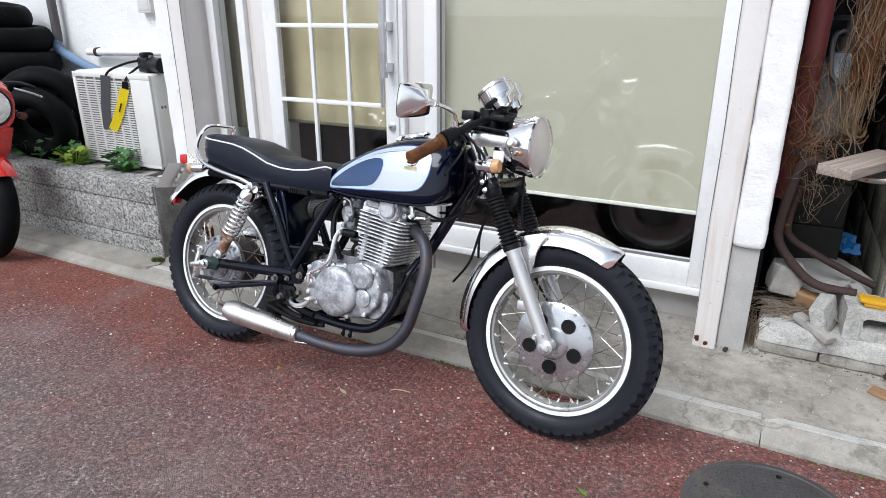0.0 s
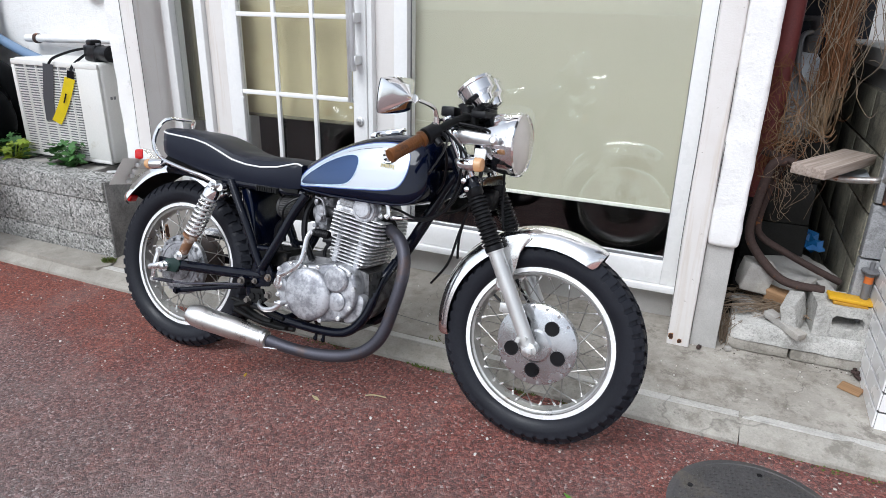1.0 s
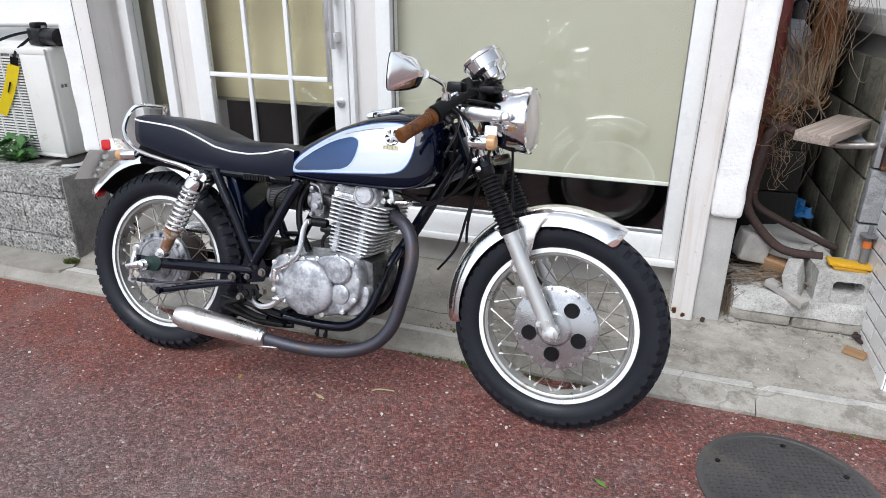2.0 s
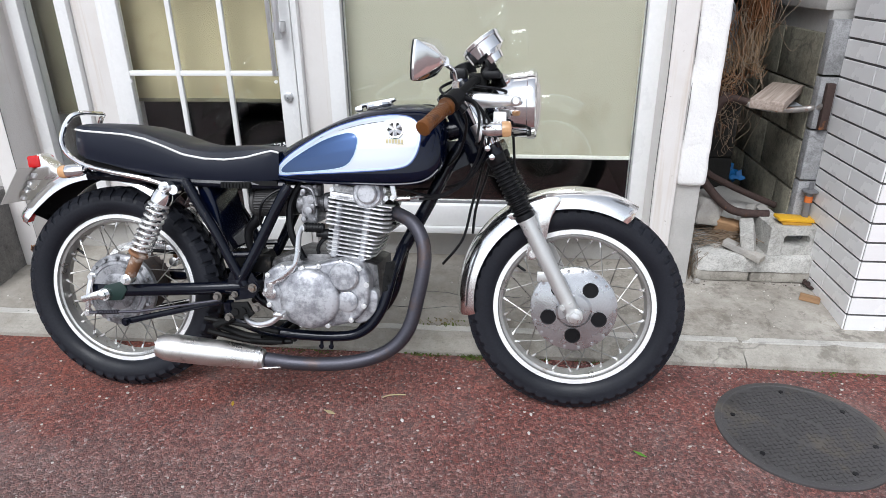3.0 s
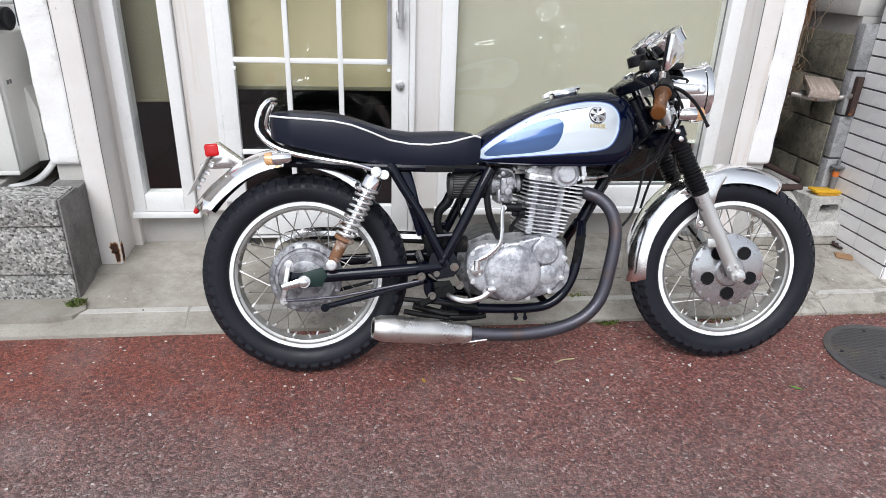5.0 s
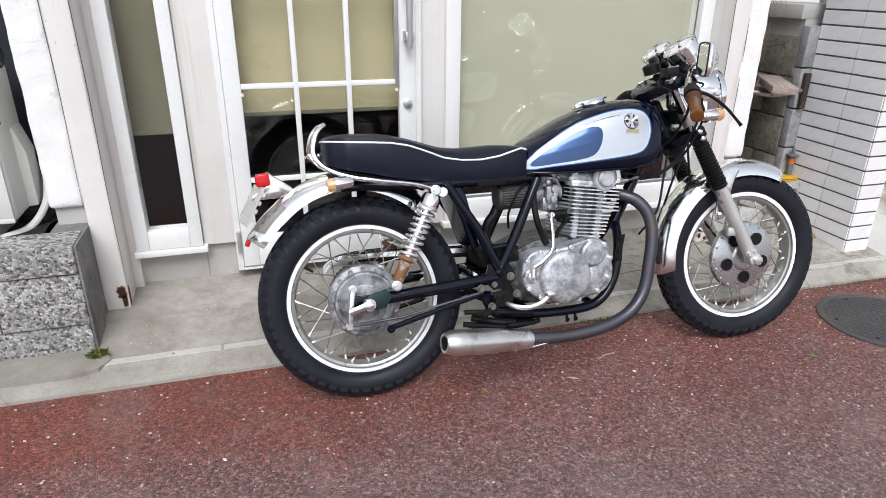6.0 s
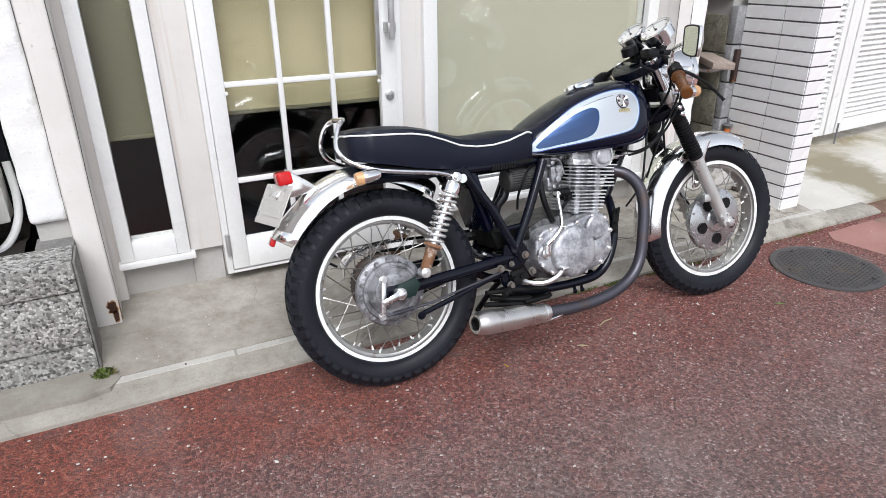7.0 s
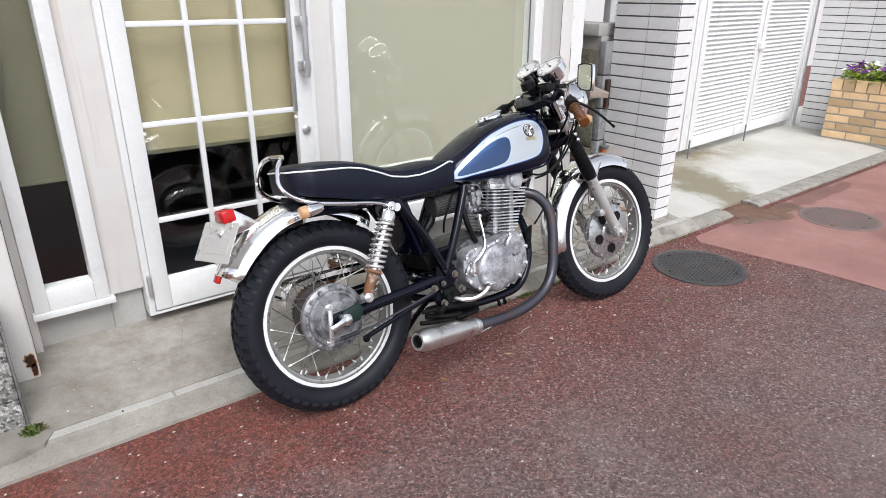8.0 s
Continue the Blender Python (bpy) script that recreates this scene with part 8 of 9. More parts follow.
# carburettor, filter, hoses
b = BM()
lathe(b, [(-0.045, 0.030), (-0.04, 0.034), (-0.01, 0.034), (-0.008, 0.026), (0.035, 0.026), (0.04, 0.030), (0.05, 0.030)], (0.618, -0.03, 0.602), (1, 0, 0.03), 24)
box(b, 0.592, 0.642, -0.075, 0.02, 0.545, 0.592, 0.008, 2)
lathe(b, [(0, 0.030), (0.03, 0.030), (0.034, 0.024), (0.036, 0)], (0.618, -0.03, 0.625), (0, 0, 1), 22)
box(b, 0.600, 0.638, -0.088, -0.07, 0.575, 0.628, 0.006, 2)
lathe(b, [(0, 0.013), (0.012, 0.013), (0.014, 0)], (0.628, -0.086, 0.618), (0, -1, 0), 14)
lathe(b, [(0, 0.011), (0.012, 0.011), (0.014, 0)], (0.622, -0.086, 0.585), (0, -1, 0), 14)
for x, z in ((0.60, 0.56), (0.634, 0.56), (0.598, 0.632), (0.64, 0.632)):
    bolt(b, (x, -0.08, z), (0, -1, 0), 0.004, 0.005)
for x_, z_, r_ in ((0.606, 0.560, 0.007), (0.630, 0.600, 0.009), (0.606, 0.640, 0.008), (0.640, 0.655, 0.006)):
    lathe(b, [(0, r_), (0.016, r_), (0.018, r_ * 0.6), (0.018, 0.0)], (x_, -0.078, z_), (0, -1, 0), 12)
tube(b, [(0.60, -0.09, 0.655), (0.632, -0.095, 0.645), (0.645, -0.095, 0.60)], 0.004, 8, 3)
carb = bpart("carburettor", b, HUB_ALU, "oxidised aluminium carburettor")
b = BM()
lathe(b, [(0, 0.03), (0.04, 0.036), (0.05, 0.03)], (0.652, -0.028, 0.602), (1, 0.1, 0.0), 20)
part("intake_rubber", b, BOOT_M, carb)
b = BM()
lathe(b, [(0, 0.036), (0.02, 0.036), (0.022, 0.03)], (0.548, -0.03, 0.600), (1, 0, 0), 20)
part("intake_rubber", b, BOOT_M, carb)
b = BM()
lathe(b, [(0, 0.036), (0.004, 0.040), (0.012, 0.040), (0.014, 0.037), (0.10, 0.0385), (0.102, 0.042), (0.114, 0.042), (0.116, 0.03)], (0.440, -0.048, 0.600), (1, 0, 0.02), 28)
air_filter = bpart("air_filter", b, FILTER_M, "black pleated cone air filter")
for i in range(30):
    a = 2 * math.pi * i / 30
    p = Vector((0.454, -0.048 + 0.038 * math.cos(a), 0.600 + 0.038 * math.sin(a)))
    part("pleat", tube(BM(), [p, p + Vector((0.088, 0, 0.002))], 0.0024, 5), FILTER_M, air_filter)
b = BM()
tube(b, [(0.665, -0.09, 0.535), (0.606, -0.09, 0.536)], 0.0125, 12)
for i in range(6):
    lathe(b, [(0, 0.0138), (0.004, 0.0138)], (0.612 + i * 0.009, -0.09, 0.536), (1, 0, 0), 14)
bpart("kick_rubber", b, BOOT_M, "black kick-starter rubber")
b = BM()
tube(b, [(0.606, -0.108, 0.540), (0.600, -0.120, 0.515), (0.598, -0.132, 0.46), (0.588, -0.14, 0.425), (0.555, -0.144, 0.395), (0.522, -0.146, 0.378)], [0.008, 0.009, 0.0095, 0.010, 0.011, 0.011], 10, 5, flat=0.7)
tube(b, [(0.606, -0.112, 0.537), (0.612, -0.085, 0.537)], 0.009, 10)
lathe(b, [(0, 0.018), (0.016, 0.018), (0.018, 0.012)], (0.520, -0.134, 0.352), (0, -1, 0), 18)
tube(b, [(0.520, -0.146, 0.352), (0.522, -0.146, 0.38)], 0.012, 10)
bpart("kick_starter", b, ALU, "bright kick-starter lever")
b = BM()
for pts, r in (([(0.585, -0.05, 0.66), (0.560, -0.075, 0.60), (0.565, -0.085, 0.52), (0.59, -0.08, 0.46), (0.60, -0.08, 0.44)], 0.0105), ([(0.70, -0.06, 0.52), (0.66, -0.08, 0.50), (0.64, -0.07, 0.47), (0.645, -0.06, 0.44)], 0.006), ([(0.56, -0.07, 0.655), (0.51, -0.09, 0.63), (0.485, -0.10, 0.60), (0.47, -0.08, 0.55), (0.48, -0.05, 0.50)], 0.004)):
    tube(b, pts, r, 8, 6)
lathe(b, [(0, 0.016), (0.035, 0.016), (0.037, 0.010), (0.05, 0.010)], (0.69, -0.075, 0.515), (-1, -0.15, 0.05), 14)
bpart("hose", b, BOOT_M, "black rubber hoses")

# foot controls
b = BM()
tube(b, [(0.43, -0.115, 0.275), (0.45, -0.15, 0.266), (0.49, -0.172, 0.262), (0.532, -0.180, 0.274), (0.560, -0.182, 0.297)], [0.0085, 0.0085, 0.0085, 0.0085, 0.008], 10, 5, flat=0.8)
box(b, 0.545, 0.572, -0.200, -0.162, 0.295, 0.307, 0.004, 2)
bpart("brake_pedal", b, ALU, "bright rear brake pedal")
b = BM()
tube(b, [(0.40, -0.10, 0.285), (0.405, -0.135, 0.285)], 0.011, 10)
prism(b, [(0.39, 0.31), (0.44, 0.315), (0.46, 0.28), (0.44, 0.262), (0.40, 0.262)], -0.128, -0.118, "y", 0.002)
bolt(b, (0.43, -0.128, 0.29), (0, -1, 0), 0.01, 0.008)
bpart("footrest_bracket", b, GREASE, "greasy black footrest bracket")
for s in (-1, 1):
    b = BM()
    tube(b, [(0.395, s * 0.12, 0.262), (0.345, s * 0.15, 0.245)], 0.010, 10)
    bpart("footrest", b, GREASE)
b = BM()
tube(b, [(0.53, -0.115, 0.225), (0.40, -0.115, 0.245), (0.30, -0.11, 0.255)], 0.008, 8)
bpart("stand_rod", b, GREASE)
b = BM()
tube(b, [(0.33, -0.08, 0.225), (0.42, -0.10, 0.205), (0.47, -0.10, 0.20)], 0.011, 10, 3)
tube(b, [(0.30, -0.09, 0.21), (0.45, -0.10, 0.186), (0.56, -0.09, 0.19)], 0.009, 8, 3)
box(b, 0.44, 0.54, -0.12, 0.09, 0.186, 0.20, 0.004)
bpart("centre_stand", b, GREASE, "folded black centre stand")
b = BM()
tube(b, [(0.50, 0.115, 0.235), (0.46, 0.20, 0.14), (0.44, 0.275, 0.056)], 0.011, 10)
box(b, 0.415, 0.475, 0.262, 0.315, 0.044, 0.054, 0.003, m=None)
bpart("side_stand", b, FRAME_M, "black side stand on the pavement")
b = BM()
for x in (0.655, 0.685):
    box(b, x - 0.004, x + 0.004, -0.105, -0.095, 0.175, 0.215, 0.002)
    bolt(b, (x, -0.105, 0.184), (0, -1, 0), 0.005, 0.005)
bpart("exhaust_bracket", b, FRAME_M)

# ---------------------------------------------------------------- steered front end
AX = Vector((1.322, 0, 0.313))
AXD = Vector((-math.sin(radians(RAKE)), 0, math.cos(radians(RAKE))))
STEERED = Matrix.Translation(AX) @ Matrix.Rotation(radians(STEER), 4, AXD) @ Matrix.Translation(-AX)


def fpart(name, bm, material, label="", sharp=35.0):
    ob = part(name, bm, material, bike, label, sharp)
    ob.matrix_basis = STEERED
    return ob


FC = Vector((1.392, 0.0, 0.313))
b = BM()
lathe(b, [(-0.060, 0.018), (-0.058, 0.045), (-0.052, 0.052), (-0.047, 0.108), (-0.040, 0.124), (-0.022, 0.126), (-0.018, 0.118), (-0.014, 0.07), (0.03, 0.065), (0.036, 0.075), (0.042, 0.075), (0.044, 0.04), (0.07, 0.03)], seg=56)
for i in range(18):
    a = 2 * math.pi * i / 18
    lathe(b, [(0, 0.005), (0.004, 0.0045), (0.004, 0)], (0.116 * math.cos(a), -0.043, 0.116 * math.sin(a)), (0, -1, 0), 8)
front_wheel = bpart("front_wheel", b, HUB_PLATE, "spoked front wheel with a large holed hub plate")
front_wheel.matrix_basis = STEERED @ Matrix.Translation(FC)
wheel_parts(front_wheel, 0.315, 0.050, 0.2425, 50)
spokes(front_wheel, 0.116, 0.030, 0.2425)
for i in range(5):
    a = 2 * math.pi * i / 5 + radians(54)
    c = Vector((0.076 * math.cos(a), -0.0505, 0.076 * math.sin(a)))
    # a black disc on the plate paints the dark inside each hole
    b = BM()
    lathe(b, [(0.0, 0.0205), (-0.002, 0.0225), (-0.0035, 0.0225), (-0.003, 0.0200), (-0.0022, 0.0195), (-0.0022, 0.0)], c, (0, 1, 0), 22)
    part("hub_hole_disc", b, BLACK_PLASTIC, front_wheel, "black disc for the dark of a lightening hole")


def fork_x(z):
    return 1.390 + (0.313 - z) * math.tan(radians(RAKE))


for s in (-1, 1):
    y = s * 0.095
    b = BM()
    P = [Vector((fork_x(z), y, z)) for z in (0.312, 0.345, 0.40, 0.50, 0.592)]
    tube(b, P, [0.0215, 0.0225, 0.0225, 0.023, 0.0235], 20)
    lathe(b, [(-0.020, 0.017), (-0.018, 0.023), (0.016, 0.023), (0.018, 0.017)], (FC.x, y, FC.z), (0, 1, 0), 22)
    lathe(b, [(0.0, 0.0265), (0.014, 0.0265), (0.016, 0.0245)], P[-1] - AXD * 0.016, AXD, 22)
    box(b, fork_x(0.42) - 0.05, fork_x(0.42) - 0.018, y - 0.008, y + 0.008, 0.405, 0.435, 0.005, 2)
    for dx in (-0.022, 0.0):
        bolt(b, (FC.x - 0.012 + dx, y + s * 0.018, FC.z + 0.034 + dx * 0.4), (0, s, 0), 0.006, 0.012)
    fpart("fork_lower", b, FORK_ALU, "silver fork lower leg")
    b = BM()
    prof = []
    n = 13
    for k in range(n):
        h0 = k * (0.152 / n)
        r = 0.0295 - 0.003 * k / n
        prof += [(h0, r - 0.006), (h0 + 0.004, r), (h0 + 0.0075, r), (h0 + 0.0105, r - 0.006)]
    lathe(b, [(-0.018, 0.0265), (-0.016, 0.028), (-0.002, 0.028)] + prof + [(0.158, 0.026), (0.178, 0.0265), (0.18, 0.02)], P[-1] + AXD * 0.006, AXD, 24)
    fpart("fork_gaiter", b, BOOT_M, "black ribbed rubber fork gaiter")
    b = BM()
    q0 = Vector((fork_x(0.74), y, 0.74))
    tube(b, [q0, q0 + AXD * 0.235], 0.0178, 18)
    lathe(b, [(0.225, 0.018), (0.227, 0.0205), (0.240, 0.0205), (0.243, 0.016), (0.243, 0)], q0, AXD, 18)
    fpart("fork_tube", b, CHROME, "chrome fork tube")
    b = BM()
    q1 = Vector((fork_x(0.80), y, 0.80))
    lathe(b, [(0.0, 0.024), (0.002, 0.027), (0.045, 0.027), (0.047, 0.022)], q1, AXD, 20)
    tube(b, [Vector((1.080, y * 1.06, 0.902)), Vector((1.120, y * 1.10, 0.901)), Vector((1.210, y * 1.10 - 0.004, 0.900))], [0.026, 0.021, 0.014], 16, 3, flat=0.5)
    lathe(b, [(-0.004, 0.014), (0.006, 0.014), (0.010, 0.009), (0.010, 0)], (1.210, y * 1.10 - 0.004 + s * 0.004, 0.900), (0, s, 0), 18)
    fpart("headlamp_bracket", b, ALU, "polished headlamp bracket")
b = BM()
for h0, h1, off in ((0.735, 0.775, 0.0), (0.905, 0.935, 0.0)):
    z = (h0 + h1) / 2
    m = Matrix((Vector((math.cos(radians(RAKE)), 0, math.sin(radians(RAKE)))), Vector((0, 1, 0)), AXD)).transposed().to_4x4()
    m.translation = Vector((fork_x(z) - 0.03, 0, z))
    pts = smooth_outline([(-0.05, -0.04), (-0.055, 0.04), (0.005, 0.10), (0.03, 0.122), (0.055, 0.110), (0.045, 0.05), (0.045, -0.05), (0.055, -0.110), (0.03, -0.122), (0.005, -0.10)], 3)
    k = len(b.verts)
    prism(b, pts, 0.016, -0.016, "z", 0.005, 2)
    b.verts.ensure_lookup_table()
    bmesh.ops.transform(b, matrix=m, verts=b.verts[k:])
fpart("triple_clamp", b, FRAME_M, "black fork clamps")
b = BM()
for z, r in ((0.775, 0.008), (0.752, 0.008)):
    lathe(b, [(0, r), (0.008, r), (0.010, r * 0.6)], (fork_x(z) - 0.005, -0.128, z), (0, -1, 0), 14)
fpart("clamp_bolt", b, CHROME)

b = BM()
lathe(b, [(0.0, 0.012), (0.012, 0.016), (0.018, 0.016), (0.02, 0.0)], FC + Vector((0, -0.112, 0)), (0, -1, 0), 6)
tube(b, [FC + Vector((0, -0.125, 0)), FC + Vector((0, 0.125, 0))], 0.009, 12)
fpart("front_axle", b, ALU)

# front mudguard
fg = fpart("front_mudguard", guard((FC.x, FC.z), lambda u: 0.346 - 0.004 * u + 0.012 * math.sin(u * 3.14), radians(61), radians(187), 0.066, 0.056, 48, tip), [GUARD_CHROME, GREASE], "chrome front mudguard")
for s in (-1, 1):
    b = BM()
    prism(b, smooth_outline([(FC.x - 0.20, 0.585), (FC.x - 0.12, 0.628), (FC.x - 0.05, 0.640), (FC.x - 0.075, 0.585), (FC.x - 0.088, 0.52), (FC.x - 0.105, 0.47), (FC.x - 0.14, 0.465), (FC.x - 0.135, 0.53), (FC.x - 0.15, 0.565)], 3), s * 0.072, s * 0.067, "y", 0.002)
    bolt(b, (FC.x - 0.122, s * 0.076, 0.48), (0, s, 0), 0.008, 0.01)
    part("stay", b, WORN_CHROME, fg, "flat metal mudguard stay")

# headlamp
HC = Vector((1.213, -0.003, 0.894))
b = BM()
lathe(b, [(-0.098, 0.012), (-0.092, 0.042), (-0.075, 0.066), (-0.045, 0.083), (-0.010, 0.091), (0.024, 0.093), (0.026, 0.0965), (0.038, 0.0975), (0.046, 0.0955), (0.050, 0.090), (0.046, 0.087), (0.03, 0.087), (0.0, 0.06), (-0.02, 0.0)], HC, (1, 0, 0.02), 56)
headlamp = fpart("headlamp", b, CHROME, "round chrome headlamp")
b = BM()
lathe(b, [(0.028, 0.086), (0.005, 0.068), (-0.015, 0.03), (-0.018, 0.0)], HC, (1, 0, 0.02), 40)
part("reflector", b, REFLECTOR, headlamp)
b = BM()
lathe(b, [(0.040, 0.0885), (0.046, 0.088), (0.056, 0.070), (0.062, 0.045), (0.065, 0.0)], HC, (1, 0, 0.02), 48)
lathe(b, [(0.039, 0.0870), (0.043, 0.086), (0.052, 0.070), (0.058, 0.045), (0.061, 0.0)], HC, (1, 0, 0.02), 48)
glass_ob = part("lens", b, CLEAR, headlamp, "clear headlamp glass")
glass_ob.visible_shadow = False
# gauges
for y, r, gx in ((-0.053, 0.056, 1.142), (0.066, 0.053, 1.126)):
    gd = Vector((-0.616, 0, 0.788))
    g0 = Vector((gx, y, 1.009))
    b = BM()
    lathe(b, [(-0.012, 0.020), (-0.008, 0.030), (0.010, 0.034), (0.020, r - 0.002), (0.052, r)], g0, gd, 36)
    g = fpart("gauge", b, CHROME, "chrome-cased instrument")
    b = BM()
    lathe(b, [(0.050, r + 0.0005), (0.052, r + 0.003), (0.060, r + 0.003), (0.063, r - 0.001), (0.063, r - 0.004), (0.057, r - 0.004)], g0, gd, 36, cap=False)
    part("bezel", b, CHROME, g)
    b = BM()
    lathe(b, [(0.053, r - 0.003), (0.055, r - 0.003), (0.055, 0.0)], g0, gd, 32)
    part("dial", b, DIAL, g, "pale dial face")
    b = BM()
    s1 = gd.cross(Vector((0, 1, 0))).normalized()
    for k in range(9):
        a = radians(-130 + k * 32)
        dr = s1 * math.cos(a) + Vector((0, 1, 0)) * math.sin(a)
        tube(b, [g0 + gd * 0.0555 + dr * (r * 0.62), g0 + gd * 0.0555 + dr * (r * 0.8)], 0.0012, 4)
    tube(b, [g0 + gd * 0.057, g0 + gd * 0.057 + (s1 * -0.5 + Vector((0, 0.85, 0))) * r * 0.65], 0.0014, 4)
    lathe(b, [(0.055, 0.005), (0.059, 0.004)], g0, gd, 10)
    part("marking", b, BLACK_PLASTIC, g)
b = BM()
box(b, 1.115, 1.165, -0.085, 0.095, 0.960, 0.980, 0.006, 2, m=None)
tube(b, [(1.12, -0.056, 0.972), (1.14, -0.054, 1.002)], 0.016, 10)
tube(b, [(1.12, 0.062, 0.972), (1.125, 0.066, 1.002)], 0.014, 10)
box(b, 1.105, 1.155, -0.035, 0.035, 0.965, 0.992, 0.006, 2)
fpart("gauge_bracket", b, BLACK_PLASTIC)

# handlebar, grips, levers, mirror
GE, GI = Vector((1.000, -0.322, 0.830)), Vector((1.046, -0.230, 0.886))
b = BM()
bar = [GE, GI, Vector((1.078, -0.160, 0.928)), Vector((1.096, -0.100, 0.953)), Vector((1.10, -0.04, 0.958))]
full = bar + [Vector((p.x, -p.y, p.z)) for p in bar[::-1]]
tube(b, full, 0.0112, 12, 4)
for s in (-1, 1):
    box(b, 1.075, 1.125, s * 0.045 - 0.016, s * 0.045 + 0.016, 0.925, 0.975, 0.008, 2)
fpart("handlebar", b, GREASE, "low black handlebar")
for s in (-1, 1):
    e, i_ = Vector((GE.x, s * abs(GE.y), GE.z)), Vector((GI.x, s * abs(GI.y), GI.z))
    d_ = (e - i_).normalized()
    L_ = (e - i_).length
    b = BM()
    prof = [(0.0, 0.021), (0.004, 0.0235), (0.010, 0.0235), (0.013, 0.0185)]
    for k in range(12):
        h0 = 0.014 + k * (L_ - 0.03) / 12
        prof += [(h0, 0.0168), (h0 + 0.003, 0.0182), (h0 + 0.006, 0.0182)]
    prof += [(L_ - 0.010, 0.0185), (L_ - 0.002, 0.0205), (L_ + 0.004, 0.0195), (L_ + 0.006, 0.014), (L_ + 0.004, 0.0)]
    lathe(b, prof, i_, d_, 22)
    fpart("grip", b, GRIP_M, "worn brown rubber handlebar grip")
    b = BM()
    lathe(b, [(-0.045, 0.018), (-0.042, 0.025), (-0.006, 0.026), (-0.003, 0.020)], i_, d_, 20)
    box(b, -0.018, 0.018, -0.02, 0.02, -0.02, 0.016, 0.008, 2, m=Matrix.Translation(i_ - d_ * 0.022))
    tube(b, [i_ - d_ * 0.03, i_ - d_ * 0.03 + Vector((0.03, 0, -0.028))], 0.012, 10)
    fpart("switch_housing", b, BLACK_PLASTIC)
    b = BM()
    q = i_ - d_ * 0.045
    lathe(b, [(-0.012, 0.014), (-0.01, 0.019), (0.010, 0.019), (0.012, 0.014)], q, d_, 18)
    tube(b, [q + Vector((0.02, 0, -0.004)), q + Vector((0.048, s * 0.02, -0.018)), q + Vector((0.066, s * 0.075, -0.055)), q + Vector((0.068, s * 0.135, -0.10)), q + Vector((0.068, s * 0.150, -0.112))], [0.006, 0.0055, 0.0048, 0.0045, 0.006], 10, 4, flat=0.6)
    fpart("brake_lever" if s < 0 else "clutch_lever", b, BLACK_PLASTIC, "black hand lever")
b = BM()
q = GI + Vector((0.012, 0.048, 0.030))
tube(b, [q, q + Vector((0.0, -0.004, 0.030))], 0.0095, 10)
tube(b, [q + Vector((0, -0.004, 0.030)), q + Vector((-0.004, -0.02, 0.055)), q + Vector((-0.014, -0.055, 0.066)), q + Vector((-0.022, -0.085, 0.070))], 0.0062, 10, 5)
MC = Vector((1.012, -0.339, 0.988))
tube(b, [q + Vector((-0.022, -0.085, 0.070)), MC + Vector((0.036, 0.028, -0.002))], [0.0085, 0.012], 12)
mir = fpart("mirror", b, WORN_CHROME, "chrome rear-view mirror")
mm = Matrix.Translation(MC) @ pose(0, 0, 0, 6, 6, -19) @ Matrix.Scale(1.06, 4)
b = BM()
shape = smooth_outline([(-0.049, 0.036), (-0.040, 0.042), (0.0, 0.045), (0.042, 0.042), (0.052, 0.034), (0.050, 0.0), (0.046, -0.030), (0.038, -0.037), (0.0, -0.043), (-0.042, -0.043), (-0.053, -0.036), (-0.054, 0.0)], 4)
rings = []
for d_, k in ((-0.008, 1.0), (-0.005, 1.03), (0.0, 1.02), (0.004, 0.97), (0.016, 0.66), (0.028, 0.34), (0.034, 0.2), (0.036, 0.02)):
    rings.append([mm @ Vector((d_, a * k + 0.018 * (1 - k), c * k)) for a, c in shape])
loft(b, rings)
bmesh.ops.recalc_face_normals(b, faces=b.faces)
part("shell", b, CHROME, mir, "chrome mirror shell", 22)
b = BM()
loft(b, [[mm @ Vector((d_, a * 0.94, c * 0.94)) for a, c in shape] for d_ in (-0.0075, -0.0095)])
bmesh.ops.recalc_face_normals(b, faces=b.faces)
part("glass", b, MIRROR_M, mir, "mirror glass")
b = BM()
rim_line = [mm @ Vector((-0.009, a * 0.975, c * 0.975)) for a, c in shape]
tube(b, rim_line + rim_line[:1], 0.0026, 6, cap=False)
part("rim", b, BLACK_PLASTIC, mir, "thin black rim round the glass")
b = BM()
lathe(b, [(0, 0.0105), (0.012, 0.0105)], q - Vector((0, 0, 0.012)), (0, 0, 1), 12)
part("nut", b, AMBER, mir, "orange plastic collar")

# front indicators
for s in (-1, 1):
    o = indicator("front_indicator", (1.165, s * 0.154, 0.826), (1, 0, 0.05), (1.118, s * 0.10, 0.826), PALE_AMBER, "chrome front turn signal with an amber lens", r=0.021)
    for ob_ in (o, ):
        ob_.matrix_basis = STEERED

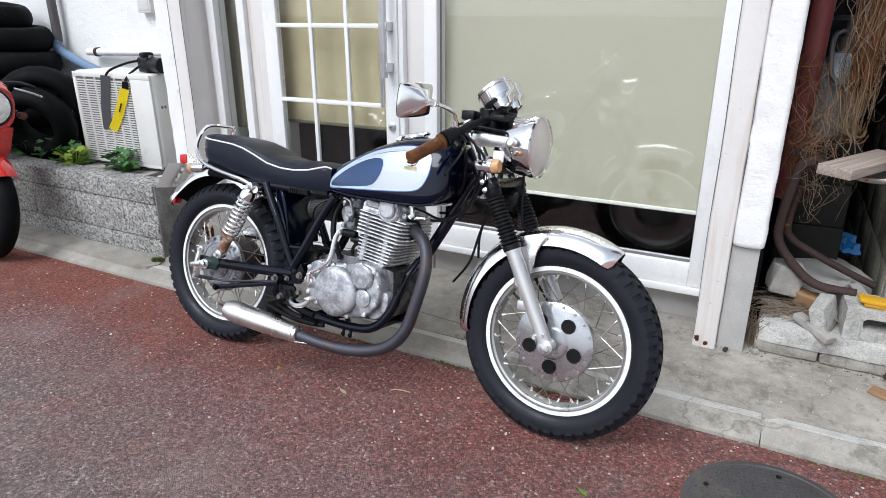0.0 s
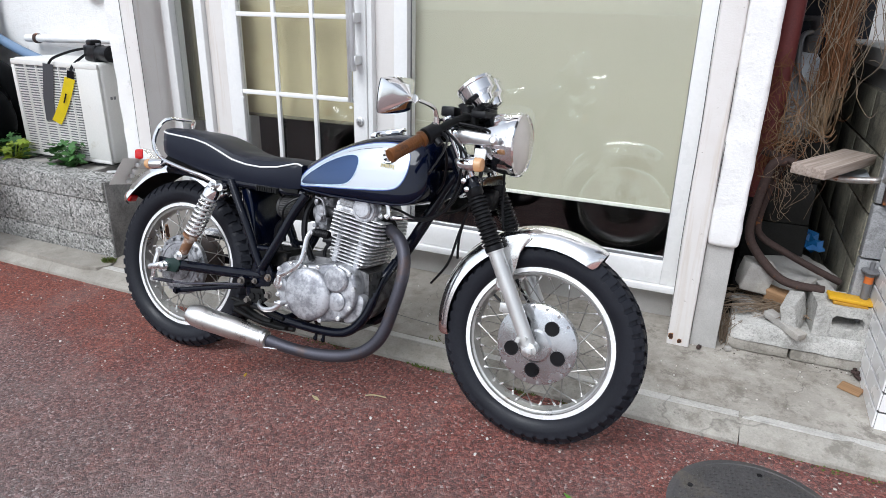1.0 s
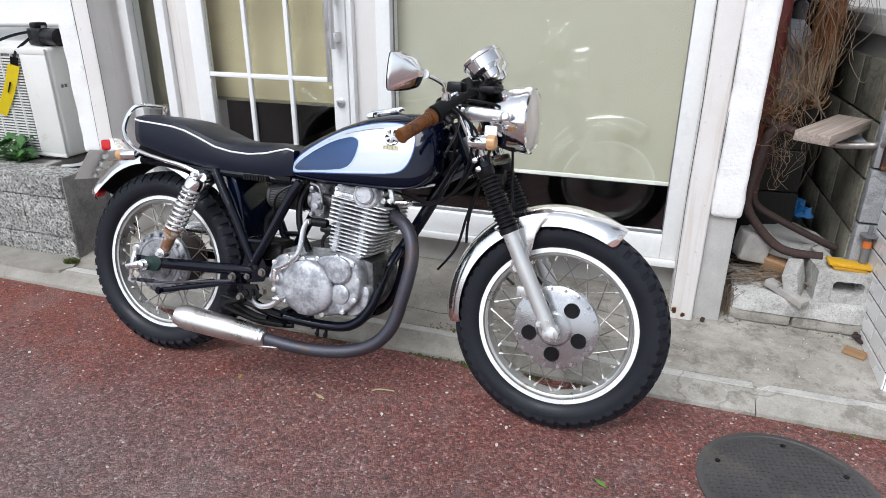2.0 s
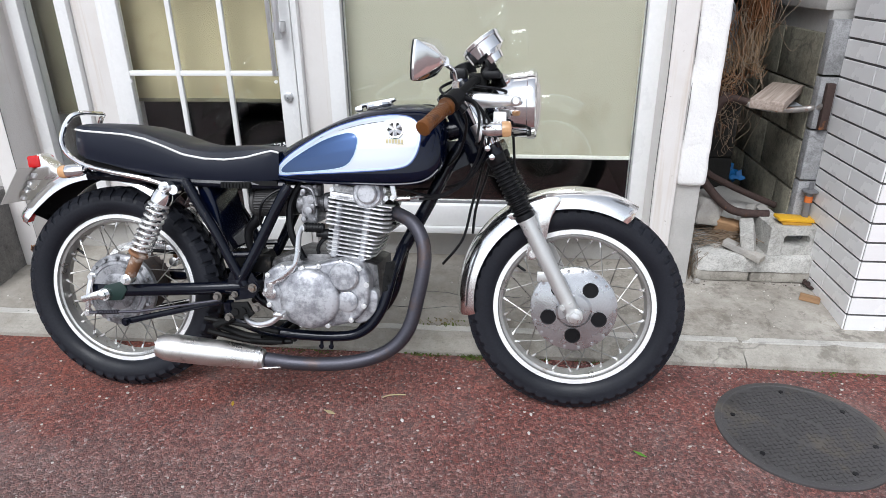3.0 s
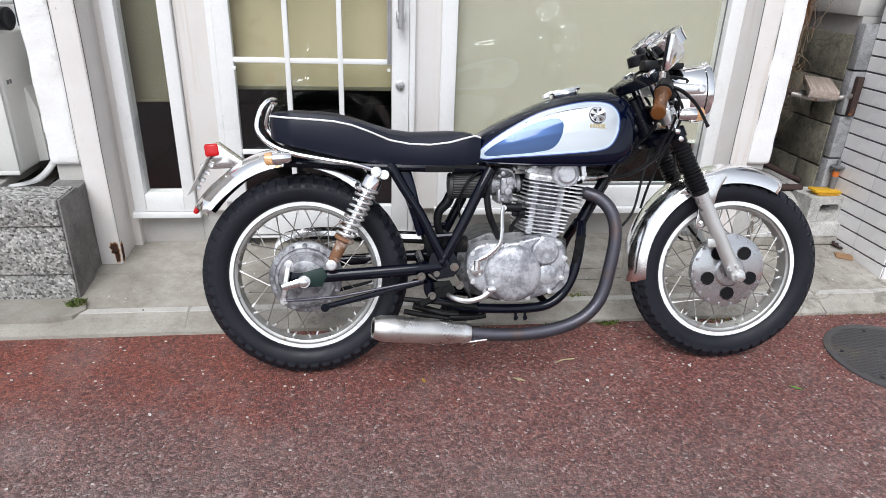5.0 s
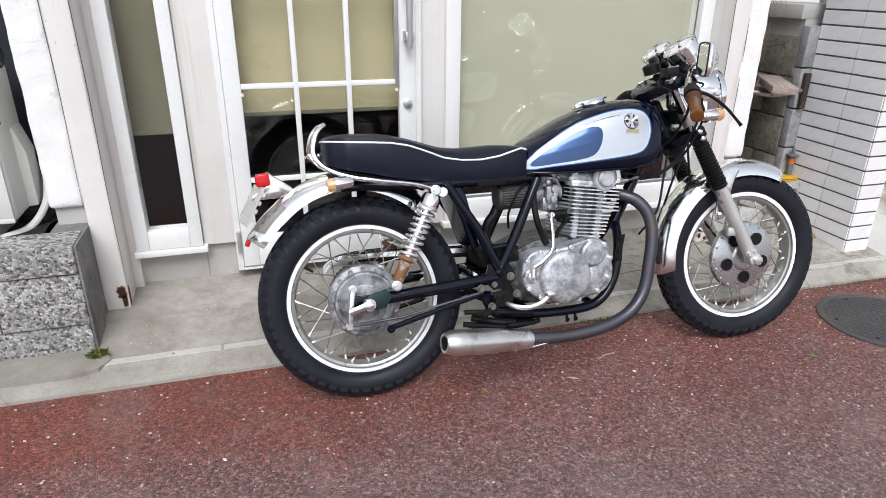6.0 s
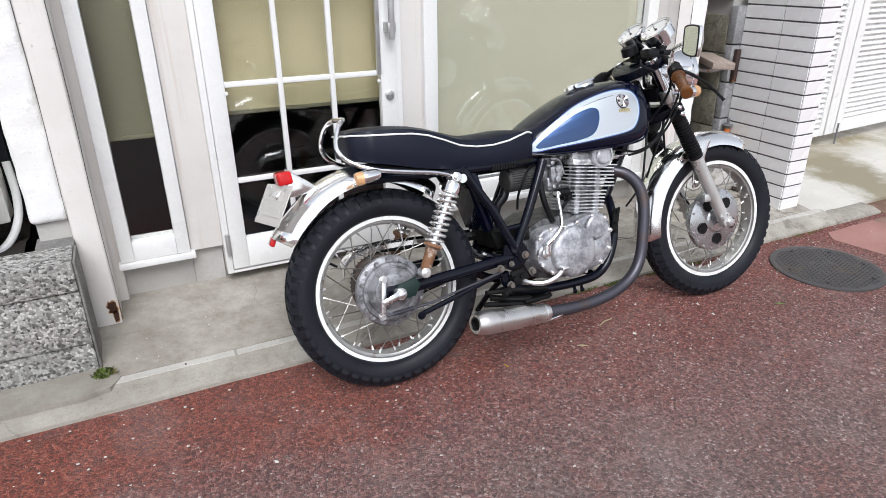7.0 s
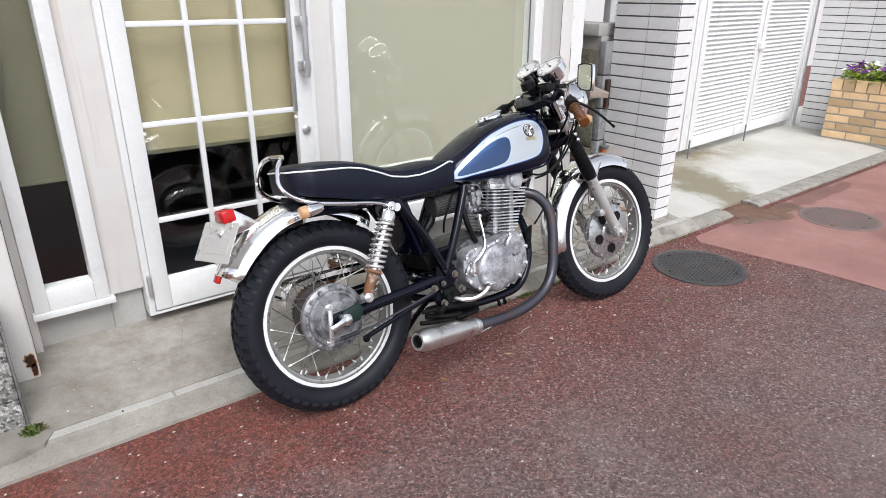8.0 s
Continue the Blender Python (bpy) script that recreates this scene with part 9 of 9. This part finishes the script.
# cables and wiring round the steering head
b = BM()
cables = [
    [(1.07, -0.17, 0.91), (1.12, -0.16, 0.86), (1.11, -0.12, 0.76), (1.06, -0.09, 0.67), (0.98, -0.08, 0.635), (0.90, -0.07, 0.65), (0.80, -0.06, 0.665)],
    [(1.08, -0.16, 0.90), (1.14, -0.145, 0.83), (1.10, -0.11, 0.71), (1.02, -0.085, 0.64), (0.94, -0.08, 0.625)],
    [(1.05, -0.18, 0.90), (1.075, -0.15, 0.84), (1.055, -0.10, 0.76), (1.02, -0.06, 0.72)],
    [(1.09, 0.15, 0.92), (1.15, 0.12, 0.86), (1.12, 0.06, 0.74), (1.04, 0.05, 0.66), (0.90, 0.06, 0.64)],
    [(1.08, -0.13, 0.935), (1.17, -0.10, 0.925), (1.19, -0.03, 0.90), (1.15, 0.0, 0.86)],
    [(1.10, 0.02, 0.94), (1.18, 0.04, 0.93), (1.20, 0.03, 0.80), (1.21, 0.03, 0.68), (1.23, 0.045, 0.58), (1.27, 0.06, 0.48), (1.36, 0.06, 0.37)],
    [(1.13, -0.045, 0.975), (1.16, -0.05, 0.90), (1.15, -0.05, 0.80), (1.13, -0.05, 0.70), (1.10, -0.03, 0.60), (1.09, 0.0, 0.52)],
    [(1.12, 0.03, 0.90), (1.13, 0.02, 0.80), (1.11, 0.01, 0.70), (1.085, 0.0, 0.60), (1.06, 0.0, 0.50), (1.0, 0.02, 0.42)],
    [(1.02, -0.14, 0.905), (1.00, -0.10, 0.93), (1.05, -0.05, 0.955), (1.12, -0.02, 0.945)],
]
for i, c in enumerate(cables):
    tube(b, c, 0.0042 if i != 3 else 0.005, 7, 8)
bpart("cable", b, BLACK_PLASTIC, "black control cables")
b = BM()
box(b, 1.12, 1.19, -0.05, 0.05, 0.85, 0.93, 0.012, 2)
box(b, 1.15, 1.20, -0.075, -0.05, 0.842, 0.868, 0.004, 2)
box(b, 1.09, 1.15, -0.07, 0.07, 0.80, 0.85, 0.01, 2)
lathe(b, [(0, 0.03), (0.03, 0.03), (0.034, 0.02)], (1.06, 0.03, 0.975), (-0.3, 0, 1), 18)
box(b, 1.03, 1.075, -0.11, -0.06, 0.955, 0.985, 0.006, 2)
fpart("wiring_block", b, BLACK_PLASTIC, "black wiring and switch blocks")
b = BM()
box(b, 1.150, 1.185, -0.102, -0.0985, 0.838, 0.872, 0.003, 2)
fpart("tag", b, ALU_WHITE, "small white metal tag")
lathe_b = BM()
lathe(lathe_b, [(0, 0.032), (0.03, 0.035), (0.05, 0.032), (0.055, 0.0)], (1.13, 0.04, 0.72), (1, 0, -0.1), 20)
bpart("horn", lathe_b, BLACK_PLASTIC)

# ---------------------------------------------------------------- tiles and bricks, one by one
def tile_mesh(w):
    b = BM()
    box(b, 0.0, w, 0.0, 0.006, 0.0, TILE_H, 0.0012, 1)
    return b


def lay_tiles(wall, faces, z0, rows, limit):
    made = {}
    count = 0
    for (ox, oy), (dx, dy), (nx, ny), length, shift in faces:
        turn = Matrix(((dx, -nx, 0, ox), (dy, -ny, 0, oy), (0, 0, 1, 0), (0, 0, 0, 1)))
        for r in range(rows):
            s = 0.0
            while s < length - 0.02:
                w = min(TILE_W, length - s)
                key = round(w, 3)
                m = turn @ Matrix.Translation((s, -0.006, z0 + r * (TILE_H + JOINT)))
                if key not in made:
                    made[key] = part("tile", tile_mesh(w), TILE_M, wall)
                    made[key].matrix_basis = m
                else:
                    piece("tile", made[key], wall, m)
                count += 1
                s += TILE_W + 0.0035
    return count


lay_tiles(tw, tw_faces, 0.045, 20, 300)
lay_tiles(tw2, tw2_faces, 0.045, 30, 300)

bm = BM()
box(bm, 0.0, 0.012, 0.0, 0.205, 0.0, 0.060, 0.004, 1)
brick = part("brick", bm, BRICK_M, bp)
first = True
for r in range(6):
    y = 2.605 - 0.215
    if r % 2:
        y += 0.10
    while y > 1.5:
        m = pose(4.119, y, 0.03 + r * 0.073)
        if first:
            brick.matrix_basis = m
            first = False
        elif y + 0.205 < 2.62:
            piece("brick", brick, bp, m)
        else:
            piece("brick", brick, bp, m @ Matrix.Diagonal((1, 0.5, 1, 1)))
        y -= 0.215
bm = BM()
box(bm, 0.0, 0.06, 0.0, 0.095, 0.0, 0.105, 0.005, 1)
cap_b = part("brick", bm, BRICK_M, bp)
cap_b.matrix_basis = pose(4.115, 2.505, 0.46)
for i in range(1, 10):
    piece("brick", cap_b, bp, pose(4.115, 2.505 - i * 0.103, 0.46))
